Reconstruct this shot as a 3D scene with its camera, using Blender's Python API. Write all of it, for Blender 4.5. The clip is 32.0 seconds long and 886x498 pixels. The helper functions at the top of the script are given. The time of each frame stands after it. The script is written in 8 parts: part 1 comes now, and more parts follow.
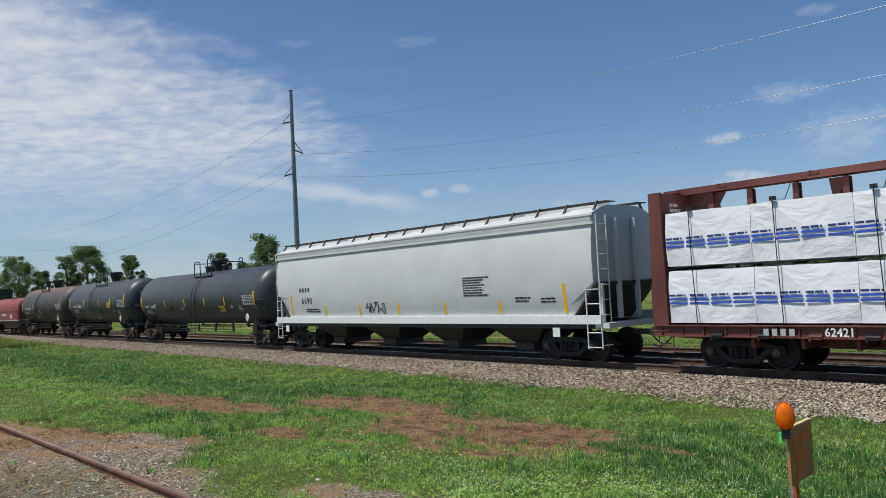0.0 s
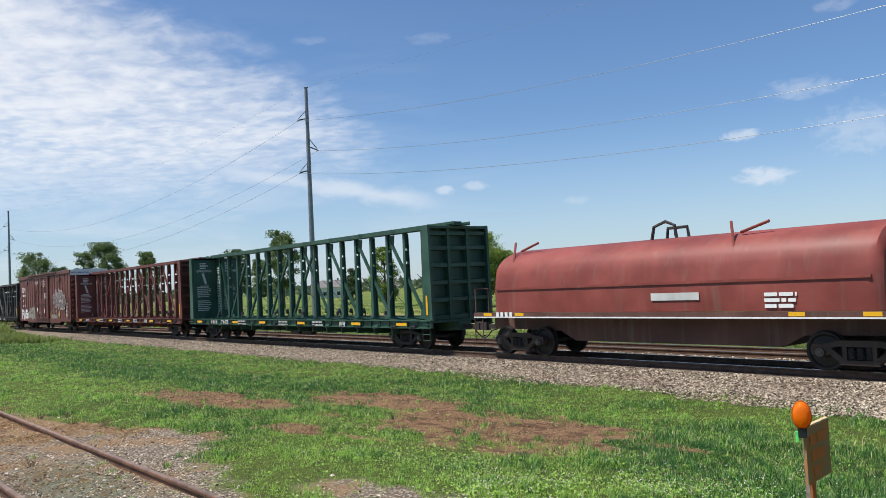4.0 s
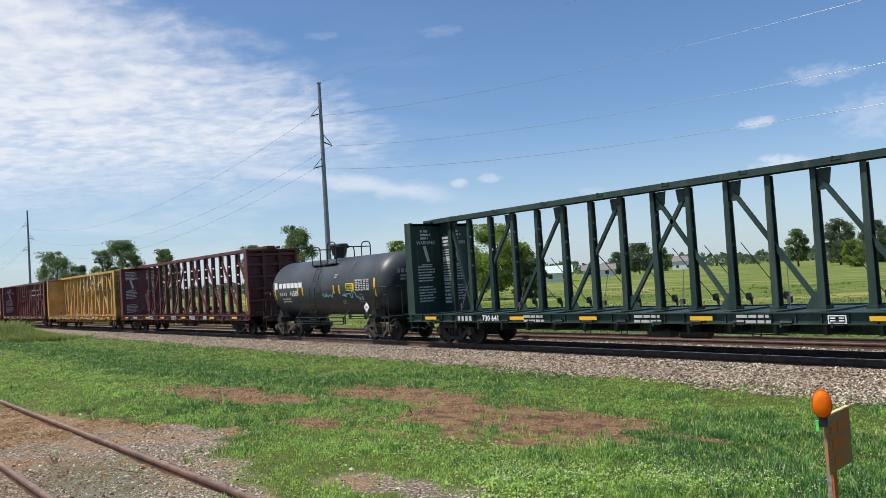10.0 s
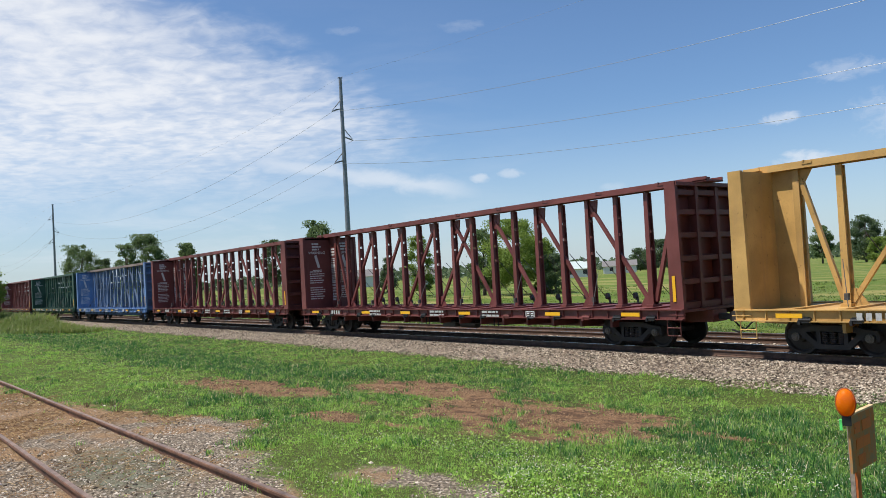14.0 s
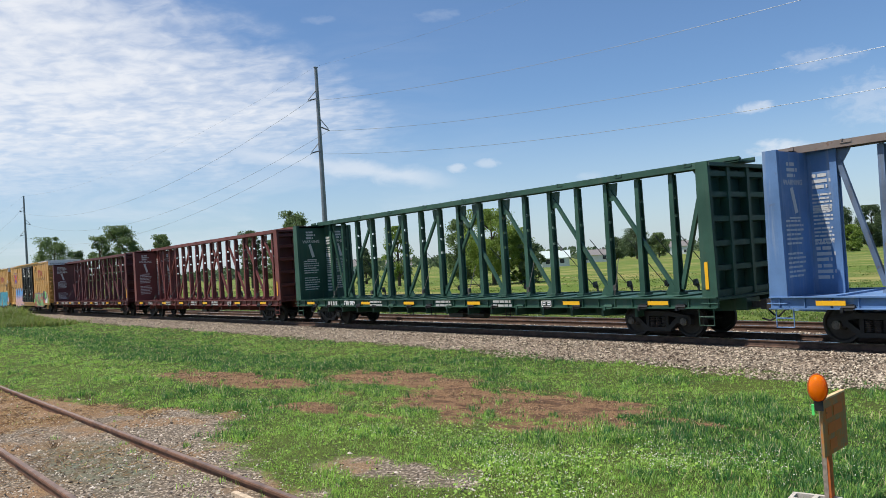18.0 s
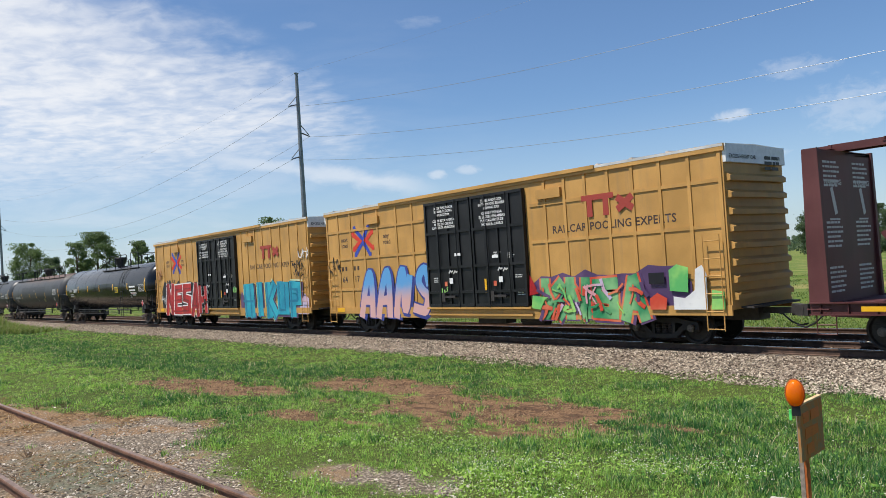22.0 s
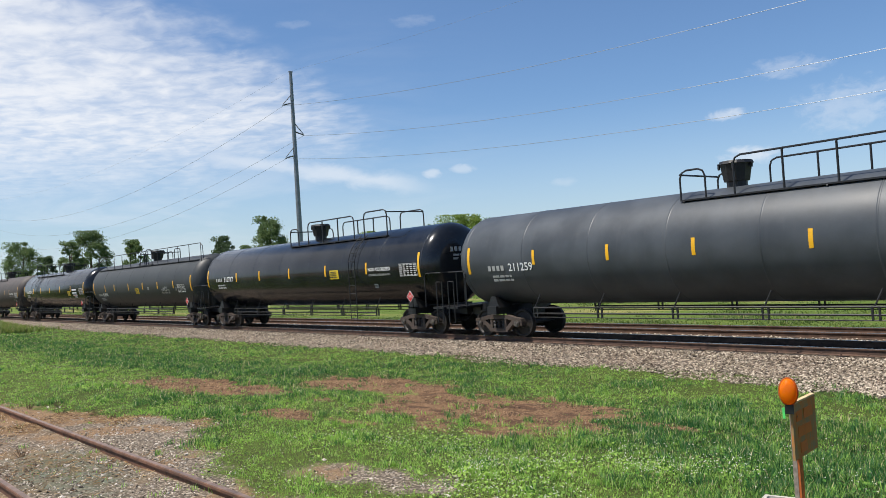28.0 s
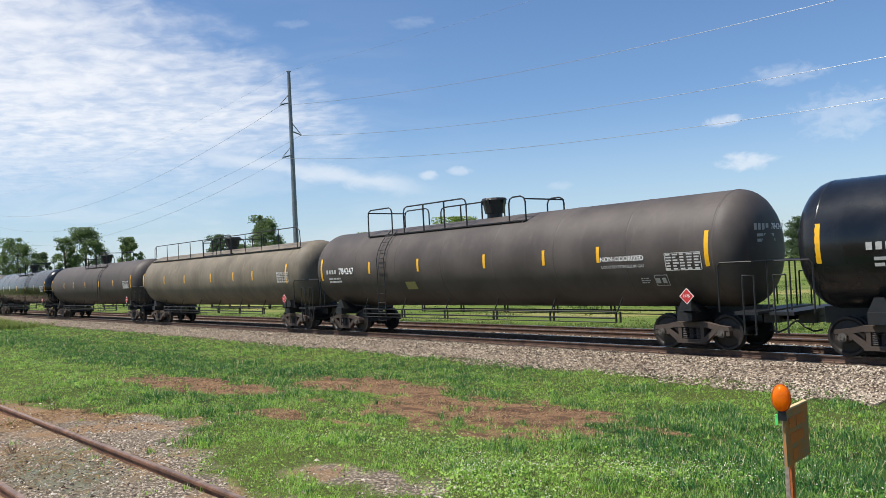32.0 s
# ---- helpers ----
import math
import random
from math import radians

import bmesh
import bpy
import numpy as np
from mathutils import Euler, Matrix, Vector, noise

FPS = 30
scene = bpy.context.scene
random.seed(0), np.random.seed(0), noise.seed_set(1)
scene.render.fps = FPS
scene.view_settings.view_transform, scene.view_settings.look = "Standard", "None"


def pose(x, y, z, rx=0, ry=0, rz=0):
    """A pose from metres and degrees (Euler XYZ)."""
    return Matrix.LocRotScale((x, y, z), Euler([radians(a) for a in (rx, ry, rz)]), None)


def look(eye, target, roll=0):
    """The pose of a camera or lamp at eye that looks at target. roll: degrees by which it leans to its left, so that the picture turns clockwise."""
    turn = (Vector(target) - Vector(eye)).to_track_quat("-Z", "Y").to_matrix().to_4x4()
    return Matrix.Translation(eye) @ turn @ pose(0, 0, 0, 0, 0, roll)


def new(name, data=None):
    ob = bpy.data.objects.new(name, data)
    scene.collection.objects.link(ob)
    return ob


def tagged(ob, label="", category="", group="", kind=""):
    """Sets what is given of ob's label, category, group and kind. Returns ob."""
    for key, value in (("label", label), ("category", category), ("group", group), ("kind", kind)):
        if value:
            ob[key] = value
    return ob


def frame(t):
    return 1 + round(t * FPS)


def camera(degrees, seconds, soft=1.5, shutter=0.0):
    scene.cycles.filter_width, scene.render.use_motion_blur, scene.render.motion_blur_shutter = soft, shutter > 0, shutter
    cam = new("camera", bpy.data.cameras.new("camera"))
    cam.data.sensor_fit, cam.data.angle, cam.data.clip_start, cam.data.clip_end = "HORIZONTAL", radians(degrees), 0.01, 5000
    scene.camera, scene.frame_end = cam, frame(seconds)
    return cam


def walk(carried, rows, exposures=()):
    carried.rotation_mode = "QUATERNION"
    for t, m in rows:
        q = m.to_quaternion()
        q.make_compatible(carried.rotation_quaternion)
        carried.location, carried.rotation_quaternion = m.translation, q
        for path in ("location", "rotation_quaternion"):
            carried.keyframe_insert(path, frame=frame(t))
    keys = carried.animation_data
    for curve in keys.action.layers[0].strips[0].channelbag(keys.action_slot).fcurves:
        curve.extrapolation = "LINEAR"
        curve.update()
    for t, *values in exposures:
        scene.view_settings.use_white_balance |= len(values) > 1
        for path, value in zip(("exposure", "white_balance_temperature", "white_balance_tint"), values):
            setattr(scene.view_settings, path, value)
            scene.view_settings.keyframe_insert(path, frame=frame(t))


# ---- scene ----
cam = camera(58.2, 32.0, soft=0.6)
EYE = (0.0, 0.0, 2.48)


def aim(yaw, pitch, roll):
    """The hand-held camera's pose at its one standpoint: turn to the left of north, tilt up, lean."""
    a, b = radians(yaw), radians(pitch)
    d = Vector((-math.sin(a) * math.cos(b), math.cos(a) * math.cos(b), math.sin(b)))
    return look(EYE, Vector(EYE) + d, roll)


walk(cam, [
    (0, aim(49.47, 2.70, -2.91)),
    (0.5, aim(49.84, 2.67, -2.86)),
    (1, aim(50.14, 2.37, -2.89)),
    (1.5, aim(50.20, 2.03, -2.94)),
    (2, aim(50.14, 2.02, -3.05)),
    (2.5, aim(50.11, 2.13, -3.06)),
    (3, aim(50.16, 2.29, -2.99)),
    (3.5, aim(50.30, 2.46, -2.92)),
    (5.5, aim(51.42, 2.53, -2.41)),
    (6, aim(51.90, 2.53, -2.79)),
    (6.5, aim(51.87, 2.78, -3.05)),
    (7, aim(51.83, 2.89, -3.22)),
    (7.5, aim(51.89, 2.82, -3.31)),
    (8, aim(51.80, 2.57, -3.39)),
    (8.5, aim(51.62, 2.32, -3.47)),
    (9, aim(51.50, 2.13, -3.48)),
    (9.5, aim(51.50, 2.14, -3.50)),
    (10, aim(51.65, 2.10, -3.56)),
    (10.5, aim(51.98, 1.98, -3.54)),
    (11, aim(52.04, 2.01, -3.51)),
    (11.5, aim(52.00, 2.06, -3.46)),
    (12, aim(52.16, 2.16, -3.07)),
    (12.5, aim(52.66, 2.10, -2.78)),
    (13, aim(53.14, 1.99, -2.91)),
    (13.5, aim(53.20, 1.84, -3.18)),
    (14, aim(53.12, 1.83, -3.23)),
    (14.5, aim(53.21, 1.95, -3.44)),
    (16.5, aim(52.15, 1.44, -3.78)),
    (17, aim(51.93, 1.17, -3.74)),
    (17.5, aim(51.76, 1.09, -3.71)),
    (18, aim(51.54, 1.02, -3.61)),
    (18.5, aim(51.21, 0.99, -3.67)),
    (19, aim(51.00, 0.88, -3.82)),
    (19.5, aim(50.74, 0.92, -3.86)),
    (20, aim(50.59, 1.17, -3.77)),
    (20.5, aim(50.45, 1.35, -3.56)),
    (21, aim(50.25, 1.57, -3.52)),
    (21.5, aim(50.22, 1.53, -3.54)),
    (22, aim(50.13, 1.39, -3.62)),
    (22.5, aim(49.79, 1.40, -3.78)),
    (23, aim(49.54, 1.54, -3.93)),
    (23.5, aim(49.46, 1.64, -3.95)),
    (24, aim(49.31, 1.76, -3.86)),
    (24.5, aim(49.22, 1.88, -3.49)),
    (25, aim(49.38, 1.91, -3.17)),
    (25.5, aim(49.69, 2.00, -3.19)),
    (27.5, aim(49.70, 1.52, -3.33)),
    (28, aim(49.74, 1.29, -3.63)),
    (28.5, aim(49.66, 1.28, -3.66)),
    (29, aim(49.53, 1.35, -3.61)),
    (29.5, aim(49.38, 1.24, -3.55)),
    (30, aim(49.08, 1.02, -3.56)),
    (30.5, aim(48.79, 0.98, -3.62)),
    (31, aim(48.85, 1.16, -3.38)),
    (31.5, aim(49.11, 1.31, -3.02)),
    (32, aim(49.42, 1.41, -2.82)),
], [(0, -0.20, 6500, 10), (1, -0.04, 6520, 10), (2, 0.18, 6540, 10), (6, 0.2, 6640, 10), (26, 0.2, 6680, 10), (29, 0.25, 6680, 10), (32, 0.29, 6680, 10)])

# ---- light ----
SUN = Vector((-0.19, -0.40, 0.90)).normalized()
sun = new("sun", bpy.data.lights.new("sun", "SUN"))
sun.data.energy, sun.data.angle, sun.data.color = 5.0, radians(0.6), (1.0, 0.96, 0.9)
sun.matrix_world = look(SUN * 50, (0, 0, 0))

world = bpy.data.worlds.new("sky")
scene.world = world
world.use_nodes = True


class Nodes:
    """A short way to write node trees: n(kind, input=value or socket, ...)."""

    def __init__(self, tree):
        self.tree = tree
        tree.nodes.clear()

    def __call__(self, kind, **inputs):
        return self.feed(self.tree.nodes.new(kind), inputs)

    def feed(self, node, inputs):
        for key, value in inputs.items():
            name = key.replace("_", " ") if key[0] != "i" or not key[1:].isdigit() else int(key[1:])
            sock = node.inputs[name]
            if isinstance(value, bpy.types.NodeSocket):
                self.tree.links.new(value, sock)
            else:
                sock.default_value = value
        return node

    def math(self, op, a, b=0.0, clamp=False):
        node = self.tree.nodes.new("ShaderNodeMath")
        node.operation, node.use_clamp = op, clamp
        return self.feed(node, {"i0": a, "i1": b}).outputs[0]

    def noise(self, vec, scale, detail=4.0, rough=0.55, dist=0.0):
        return self("ShaderNodeTexNoise", Vector=vec, Scale=scale, Detail=detail, Roughness=rough, Distortion=dist).outputs[0]

    def ramp(self, fac, lo, hi):
        if lo > hi:
            return self.math("SUBTRACT", 1.0, self.ramp(fac, hi, lo))
        node = self.tree.nodes.new("ShaderNodeMapRange")
        node.interpolation_type = "SMOOTHSTEP"
        return self.feed(node, {"Value": fac, "From_Min": lo, "From_Max": hi}).outputs[0]

    def mix(self, fac, a, b, blend="MIX"):
        node = self.tree.nodes.new("ShaderNodeMix")
        node.data_type, node.blend_type = "RGBA", blend
        return self.feed(node, {"i0": fac, "i6": a, "i7": b}).outputs[2]

    def scaled(self, vec, x, y, z):
        return self("ShaderNodeMapping", Vector=vec, Scale=(x, y, z)).outputs[0]


def rgb(r, g, b):
    return (r, g, b, 1.0)


def sky_nodes():
    n = Nodes(world.node_tree)
    elev = math.asin(SUN.z)
    sky = n("ShaderNodeTexSky")
    sky.sky_type, sky.sun_disc, sky.sun_elevation, sky.sun_rotation = "NISHITA", False, elev, math.atan2(SUN.x, SUN.y)
    sky.altitude, sky.air_density, sky.dust_density, sky.ozone_density = 250.0, 1.0, 0.6, 1.6
    d = n("ShaderNodeTexCoord").outputs["Generated"]
    xyz = n("ShaderNodeSeparateXYZ", Vector=d).outputs
    # direction on a flat cloud layer
    up = n.math("MAXIMUM", xyz[2], 0.01)
    lx, ly = n.math("DIVIDE", xyz[0], up), n.math("DIVIDE", xyz[1], up)
    layer = n("ShaderNodeCombineXYZ", X=lx, Y=ly, Z=0.0).outputs[0]
    az = n.math("MULTIPLY", n.math("ARCTAN2", n.math("MULTIPLY", xyz[0], -1.0), xyz[1]), 57.2958)
    el = n.math("MULTIPLY", n.math("ARCSINE", xyz[2]), 57.2958)
    wob = n.noise(d, 7.0, 3.0)
    # the big ragged bank of mackerel cloud under a slanting upper edge
    rough = n.noise(n.scaled(d, 1.0, 1.0, 2.2), 22.0, 5.0, 0.6, 0.3)
    ragged_el = n.math("ADD", el, n.math("ADD", n.math("MULTIPLY", n.math("SUBTRACT", wob, 0.5), 3.0), n.math("MULTIPLY", n.math("SUBTRACT", rough, 0.5), 4.0)))
    top = n.math("ADD", 13.2, n.math("MULTIPLY", n.math("SUBTRACT", az, 56.0), 0.50))
    bank = n.math("MULTIPLY", n.ramp(n.math("SUBTRACT", top, ragged_el), -1.3, 2.6), n.ramp(n.math("ADD", az, n.math("MULTIPLY", rough, 5.0)), 53.5, 61.0))
    low = n.ramp(n.math("ADD", ragged_el, n.math("MULTIPLY", n.math("SUBTRACT", az, 66.0), 0.10)), 5.0, 11.5)
    far_side = n.ramp(n.math("SUBTRACT", 150.0, az), 0.0, 40.0)
    # ripples of the layer, foreshortened towards the horizon
    turned = n("ShaderNodeMapping", Vector=layer, Rotation=(0.0, 0.0, 0.55), Scale=(1.0, 1.35, 1.0)).outputs[0]
    ripple = n.noise(turned, 5.2, 4.0, 0.55, 0.35)
    swell = n.noise(turned, 1.1, 4.0, 0.55, 0.3)
    cells = n.noise(n.scaled(d, 1.0, 1.0, 1.9), 52.0, 4.0, 0.6, 0.4)
    fine = n.noise(n.scaled(d, 1.0, 1.0, 2.2), 9.0, 6.0, 0.6, 0.5)
    puff = n.math("ADD", n.math("MULTIPLY", ripple, 0.62), n.math("MULTIPLY", swell, 0.55))
    depth = n.ramp(n.math("SUBTRACT", top, el), 0.0, 7.0)
    solid = n.math("ADD", n.math("MULTIPLY", depth, 0.40), n.math("MULTIPLY", n.ramp(n.math("ADD", puff, n.math("MULTIPLY", depth, 0.08)), 0.44, 0.84), 0.52), True)
    a1 = n.math("MULTIPLY", n.math("MULTIPLY", bank, low), n.math("MULTIPLY", solid, far_side))
    # a long thin tongue lower down, and faint veils under it
    tongue_el = n.math("ADD", 5.9, n.math("MULTIPLY", n.math("SUBTRACT", az, 51.0), 0.185))
    off = n.math("ABSOLUTE", n.math("SUBTRACT", el, tongue_el))
    tongue = n.math("MULTIPLY", n.ramp(n.math("ADD", off, n.math("MULTIPLY", rough, 1.5)), 1.75, 0.75), n.math("MULTIPLY", n.ramp(az, 49.0, 54.0), n.ramp(az, 71.0, 64.0)))
    streak = n.math("MULTIPLY", n.ramp(n.math("ADD", n.math("ABSOLUTE", n.math("SUBTRACT", el, 8.1)), n.math("MULTIPLY", rough, 1.2)), 1.2, 0.55), n.ramp(az, 71.5, 77.0))
    tongue = n.math("MAXIMUM", tongue, streak)
    a2 = n.math("MULTIPLY", tongue, n.math("ADD", 0.34, n.math("MULTIPLY", fine, 0.4)))
    veil = n.math("MULTIPLY", n.math("MULTIPLY", n.ramp(n.noise(n.scaled(d, 1.0, 1.0, 5.0), 6.0, 5.0, 0.6, 0.5), 0.40, 0.75), n.ramp(el, 22.0, 3.0)), n.math("MULTIPLY", n.ramp(az, 40.0, 75.0), 0.40))
    alpha = n.math("MAXIMUM", n.math("MAXIMUM", a1, a2), veil)
    # small fair-weather puffs: place, half width, half height, strength
    for paz, pel, w, h, k in ((50.3, 6.75, 0.75, 0.38, 0.75), (47.9, 6.95, 0.95, 0.35, 0.6), (28.3, 6.2, 1.9, 0.62, 0.95), (29.6, 9.0, 1.3, 0.40, 0.85),
                              (25.6, 11.6, 2.4, 0.7, 0.42), (22.2, 8.6, 3.0, 1.7, 0.45), (51.0, 17.4, 1.6, 0.45, 0.2), (59.3, 17.4, 1.2, 0.3, 0.2),
                              (40.8, 5.5, 0.9, 0.35, 0.3), (23.3, 16.4, 1.2, 0.4, 0.3)):
        u = n.math("DIVIDE", n.math("SUBTRACT", az, paz), w)
        v = n.math("DIVIDE", n.math("SUBTRACT", el, pel), h)
        rr = n.math("ADD", n.math("MULTIPLY", u, u), n.math("MULTIPLY", v, v))
        rag = n.math("ADD", rr, n.math("MULTIPLY", n.math("SUBTRACT", cells, 0.5), 3.2))
        alpha = n.math("MAXIMUM", alpha, n.math("MULTIPLY", n.ramp(rag, 1.4, -0.3), k * 0.62))
    alpha = n.math("MULTIPLY", alpha, n.ramp(el, -0.5, 1.0))
    clear = n.mix(1.0, sky.outputs[0], rgb(0.80, 1.0, 1.22), "MULTIPLY")
    strength = n.mix(n.math("MULTIPLY", alpha, 0.95), clear, rgb(8.6, 8.9, 9.4))
    haze = n.mix(n.math("MULTIPLY", n.ramp(el, 12.0, -1.0), 0.45), strength, rgb(5.9, 6.9, 8.2))
    bg = n("ShaderNodeBackground", Color=haze, Strength=0.092)
    n("ShaderNodeOutputWorld", Surface=bg.outputs[0])


sky_nodes()
scene.view_settings.exposure = 0.2


# ---- materials ----
def material(name):
    m = bpy.data.materials.new(name)
    m.use_nodes = True
    return m, Nodes(m.node_tree)


def finish(n, base, rough=0.6, metal=0.0, bump=None, height=0.01, spec=0.5, coat=0.0, trans=0.0):
    b = n("ShaderNodeBsdfPrincipled", Base_Color=base, Roughness=rough, Metallic=metal, Specular_IOR_Level=spec, Coat_Weight=coat)
    if bump is not None:
        n.tree.links.new(n("ShaderNodeBump", Strength=0.6, Distance=height, Height=bump).outputs[0], b.inputs["Normal"])
    n("ShaderNodeOutputMaterial", Surface=b.outputs[0])


def paint(name, col, rough=0.5, rust=0.25, dirt=0.35, dust=(0.20, 0.17, 0.13), rust_col=(0.16, 0.065, 0.03), spec=0.45, coat=0.0, fade=0.22, stain=None):
    """Weathered railway paint: faded patches, streaks that run down, rust freckles."""
    m, n = material(name)
    co = n("ShaderNodeTexCoord").outputs["Object"]
    rnd = n("ShaderNodeObjectInfo").outputs["Random"]
    co = n("ShaderNodeVectorMath", i0=co, i1=n("ShaderNodeCombineXYZ", X=n.math("MULTIPLY", rnd, 31.0), Y=0.0, Z=0.0).outputs[0]).outputs[0]
    big = n.noise(co, 0.7, 4.0)
    streak = n.noise(n.scaled(co, 4.5, 4.5, 0.35), 1.0, 5.0, 0.6)
    fine = n.noise(co, 34.0, 4.0)
    speck = n.noise(co, 5.5, 7.0, 0.7)
    faded = tuple(min(1.0, c * (1.0 + fade) + 0.05 * fade) for c in col)
    deep = tuple(c * (1.0 - fade) for c in col)
    c = n.mix(n.ramp(big, 0.3, 0.72), rgb(*deep), rgb(*faded))
    c = n.mix(n.math("MULTIPLY", n.ramp(streak, 0.5, 0.78), dirt), c, rgb(*dust))
    c = n.mix(n.math("MULTIPLY", n.ramp(speck, 0.60, 0.70), rust), c, rgb(*rust_col))
    c = n.mix(n.math("MULTIPLY", n.math("SUBTRACT", fine, 0.5), 0.5, True), c, rgb(0.02, 0.02, 0.02))
    if stain:
        # rust spread over the upper shell between two places along the car
        p = n("ShaderNodeSeparateXYZ", Vector=n("ShaderNodeTexCoord").outputs["Object"]).outputs
        along = n.math("MULTIPLY", n.ramp(p[0], stain[0] - 2.5, stain[0] + 1.0), n.ramp(p[0], stain[1] + 1.5, stain[1] - 0.5))
        amount = n.math("MULTIPLY", along, n.ramp(n.math("ADD", p[2], n.math("MULTIPLY", n.math("SUBTRACT", streak, 0.5), 1.6)), 0.75, 1.5))
        c = n.mix(n.math("MULTIPLY", amount, n.math("ADD", 0.3, n.math("MULTIPLY", speck, 0.9)), True), c, n.mix(speck, rgb(0.22, 0.10, 0.05), rgb(0.12, 0.075, 0.05)))
    r = n.math("ADD", rough - 0.08, n.math("MULTIPLY", big, 0.2))
    finish(n, c, r, 0.0, n.math("ADD", n.math("MULTIPLY", fine, 0.15), n.math("MULTIPLY", big, 1.0)), 0.01, spec, coat)
    return m


def plain(name, col, rough=0.6, metal=0.0, var=0.25, scale=9.0):
    m, n = material(name)
    co = n("ShaderNodeTexCoord").outputs["Object"]
    k = n.noise(co, scale, 5.0, 0.6)
    c = n.mix(n.ramp(k, 0.3, 0.7), rgb(*(v * (1 - var) for v in col)), rgb(*(min(1, v * (1 + var)) for v in col)))
    finish(n, c, rough, metal, k, 0.004)
    return m


def decal(name, col, wear=0.35, rough=0.55):
    """Stencil or sprayed paint with worn spots that show the dirt under it."""
    m, n = material(name)
    co = n("ShaderNodeTexCoord").outputs["Object"]
    k = n.noise(co, 12.0, 6.0, 0.65)
    c = n.mix(n.math("MULTIPLY", n.ramp(k, 0.5, 0.75), wear), rgb(*col), rgb(*(v * 0.45 + 0.03 for v in col)))
    finish(n, c, rough)
    return m


M_STEEL = plain("worn_dark_steel", (0.035, 0.03, 0.028), 0.65)
M_TRUCK = paint("cast_steel_brown", (0.052, 0.036, 0.027), 0.78, 0.4, 0.35, dust=(0.12, 0.09, 0.065))
M_TRUCKD = paint("cast_steel_black", (0.013, 0.012, 0.012), 0.7, 0.12, 0.25, dust=(0.06, 0.05, 0.042))
M_WHEEL = plain("wheel_steel", (0.026, 0.022, 0.020), 0.6, 0.3)
M_BLACK = plain("black_iron", (0.012, 0.012, 0.013), 0.5)
M_WHITE = decal("white_stencil", (0.78, 0.78, 0.76))
M_WHITEP = plain("white_paint", (0.72, 0.73, 0.71), 0.45, 0.0, 0.08)
M_YELLOW = decal("yellow_reflector", (0.80, 0.42, 0.015), 0.25, 0.35)
M_BLACKD = decal("black_stencil", (0.02, 0.02, 0.02))
M_RED = decal("red_sign_paint", (0.50, 0.03, 0.03), 0.2)
M_CABLE = plain("wire_rope", (0.06, 0.055, 0.05), 0.6)
M_LETTER = decal("dusty_white_stencil", (0.55, 0.54, 0.52), 0.5)
M_FAINT = decal("worn_white_stencil", (0.42, 0.42, 0.40), 0.6)


# ---- ways to build ----
def box(bm, lo, hi):
    x0, y0, z0 = lo
    x1, y1, z1 = hi
    v = [bm.verts.new(p) for p in ((x0, y0, z0), (x1, y0, z0), (x1, y1, z0), (x0, y1, z0), (x0, y0, z1), (x1, y0, z1), (x1, y1, z1), (x0, y1, z1))]
    for f in ((0, 3, 2, 1), (4, 5, 6, 7), (0, 1, 5, 4), (1, 2, 6, 5), (2, 3, 7, 6), (3, 0, 4, 7)):
        bm.faces.new([v[i] for i in f])


def cbox(bm, x, y, z, sx, sy, sz):
    box(bm, (x - sx / 2, y - sy / 2, z - sz / 2), (x + sx / 2, y + sy / 2, z + sz / 2))


def loft(bm, rings, cap=True):
    """Skin over rings of points of equal number."""
    vs = [[bm.verts.new(p) for p in r] for r in rings]
    k = len(vs[0])
    for a, b in zip(vs, vs[1:]):
        for i in range(k):
            bm.faces.new((a[i], a[(i + 1) % k], b[(i + 1) % k], b[i]))
    if cap:
        bm.faces.new(vs[0][::-1])
        bm.faces.new(vs[-1])


def beam(bm, a, b, w, h, w1=None, h1=None, up=(0, 0, 1)):
    """A straight bar from a to b, w across and h along up."""
    a, b = Vector(a), Vector(b)
    d = (b - a).normalized()
    u = Vector(up)
    if abs(d.dot(u)) > 0.98:
        u = Vector((1, 0, 0))
    s = d.cross(u).normalized()
    u = s.cross(d)
    rings = []
    for p, ww, hh in ((a, w, h), (b, w1 or w, h1 or h)):
        rings.append([p + s * (i * ww / 2) + u * (j * hh / 2) for i, j in ((-1, -1), (1, -1), (1, 1), (-1, 1))])
    loft(bm, rings)


def rod(bm, a, b, r, seg=6, r1=None):
    a, b = Vector(a), Vector(b)
    d = (b - a).normalized()
    s = d.orthogonal().normalized()
    u = d.cross(s)
    ang = [2 * math.pi * i / seg for i in range(seg)]
    loft(bm, [[p + (s * math.cos(t) + u * math.sin(t)) * q for t in ang] for p, q in ((a, r), (b, r if r1 is None else r1))])


def pipe(bm, pts, r, seg=6):
    """A bent round bar through pts, in one skin."""
    p = [Vector(q) for q in pts]
    rings, s = [], None
    for k, q in enumerate(p):
        d = (p[min(k + 1, len(p) - 1)] - p[max(k - 1, 0)]).normalized()
        s = (d.orthogonal() if s is None else s - d * s.dot(d)).normalized()
        u = d.cross(s)
        rings.append([q + (s * math.cos(2 * math.pi * i / seg) + u * math.sin(2 * math.pi * i / seg)) * r for i in range(seg)])
    loft(bm, rings)


def prism(bm, pts, y0, y1):
    """An outline in x and z, pulled from y0 to y1."""
    loft(bm, [[(x, y0, z) for x, z in pts], [(x, y1, z) for x, z in pts]])


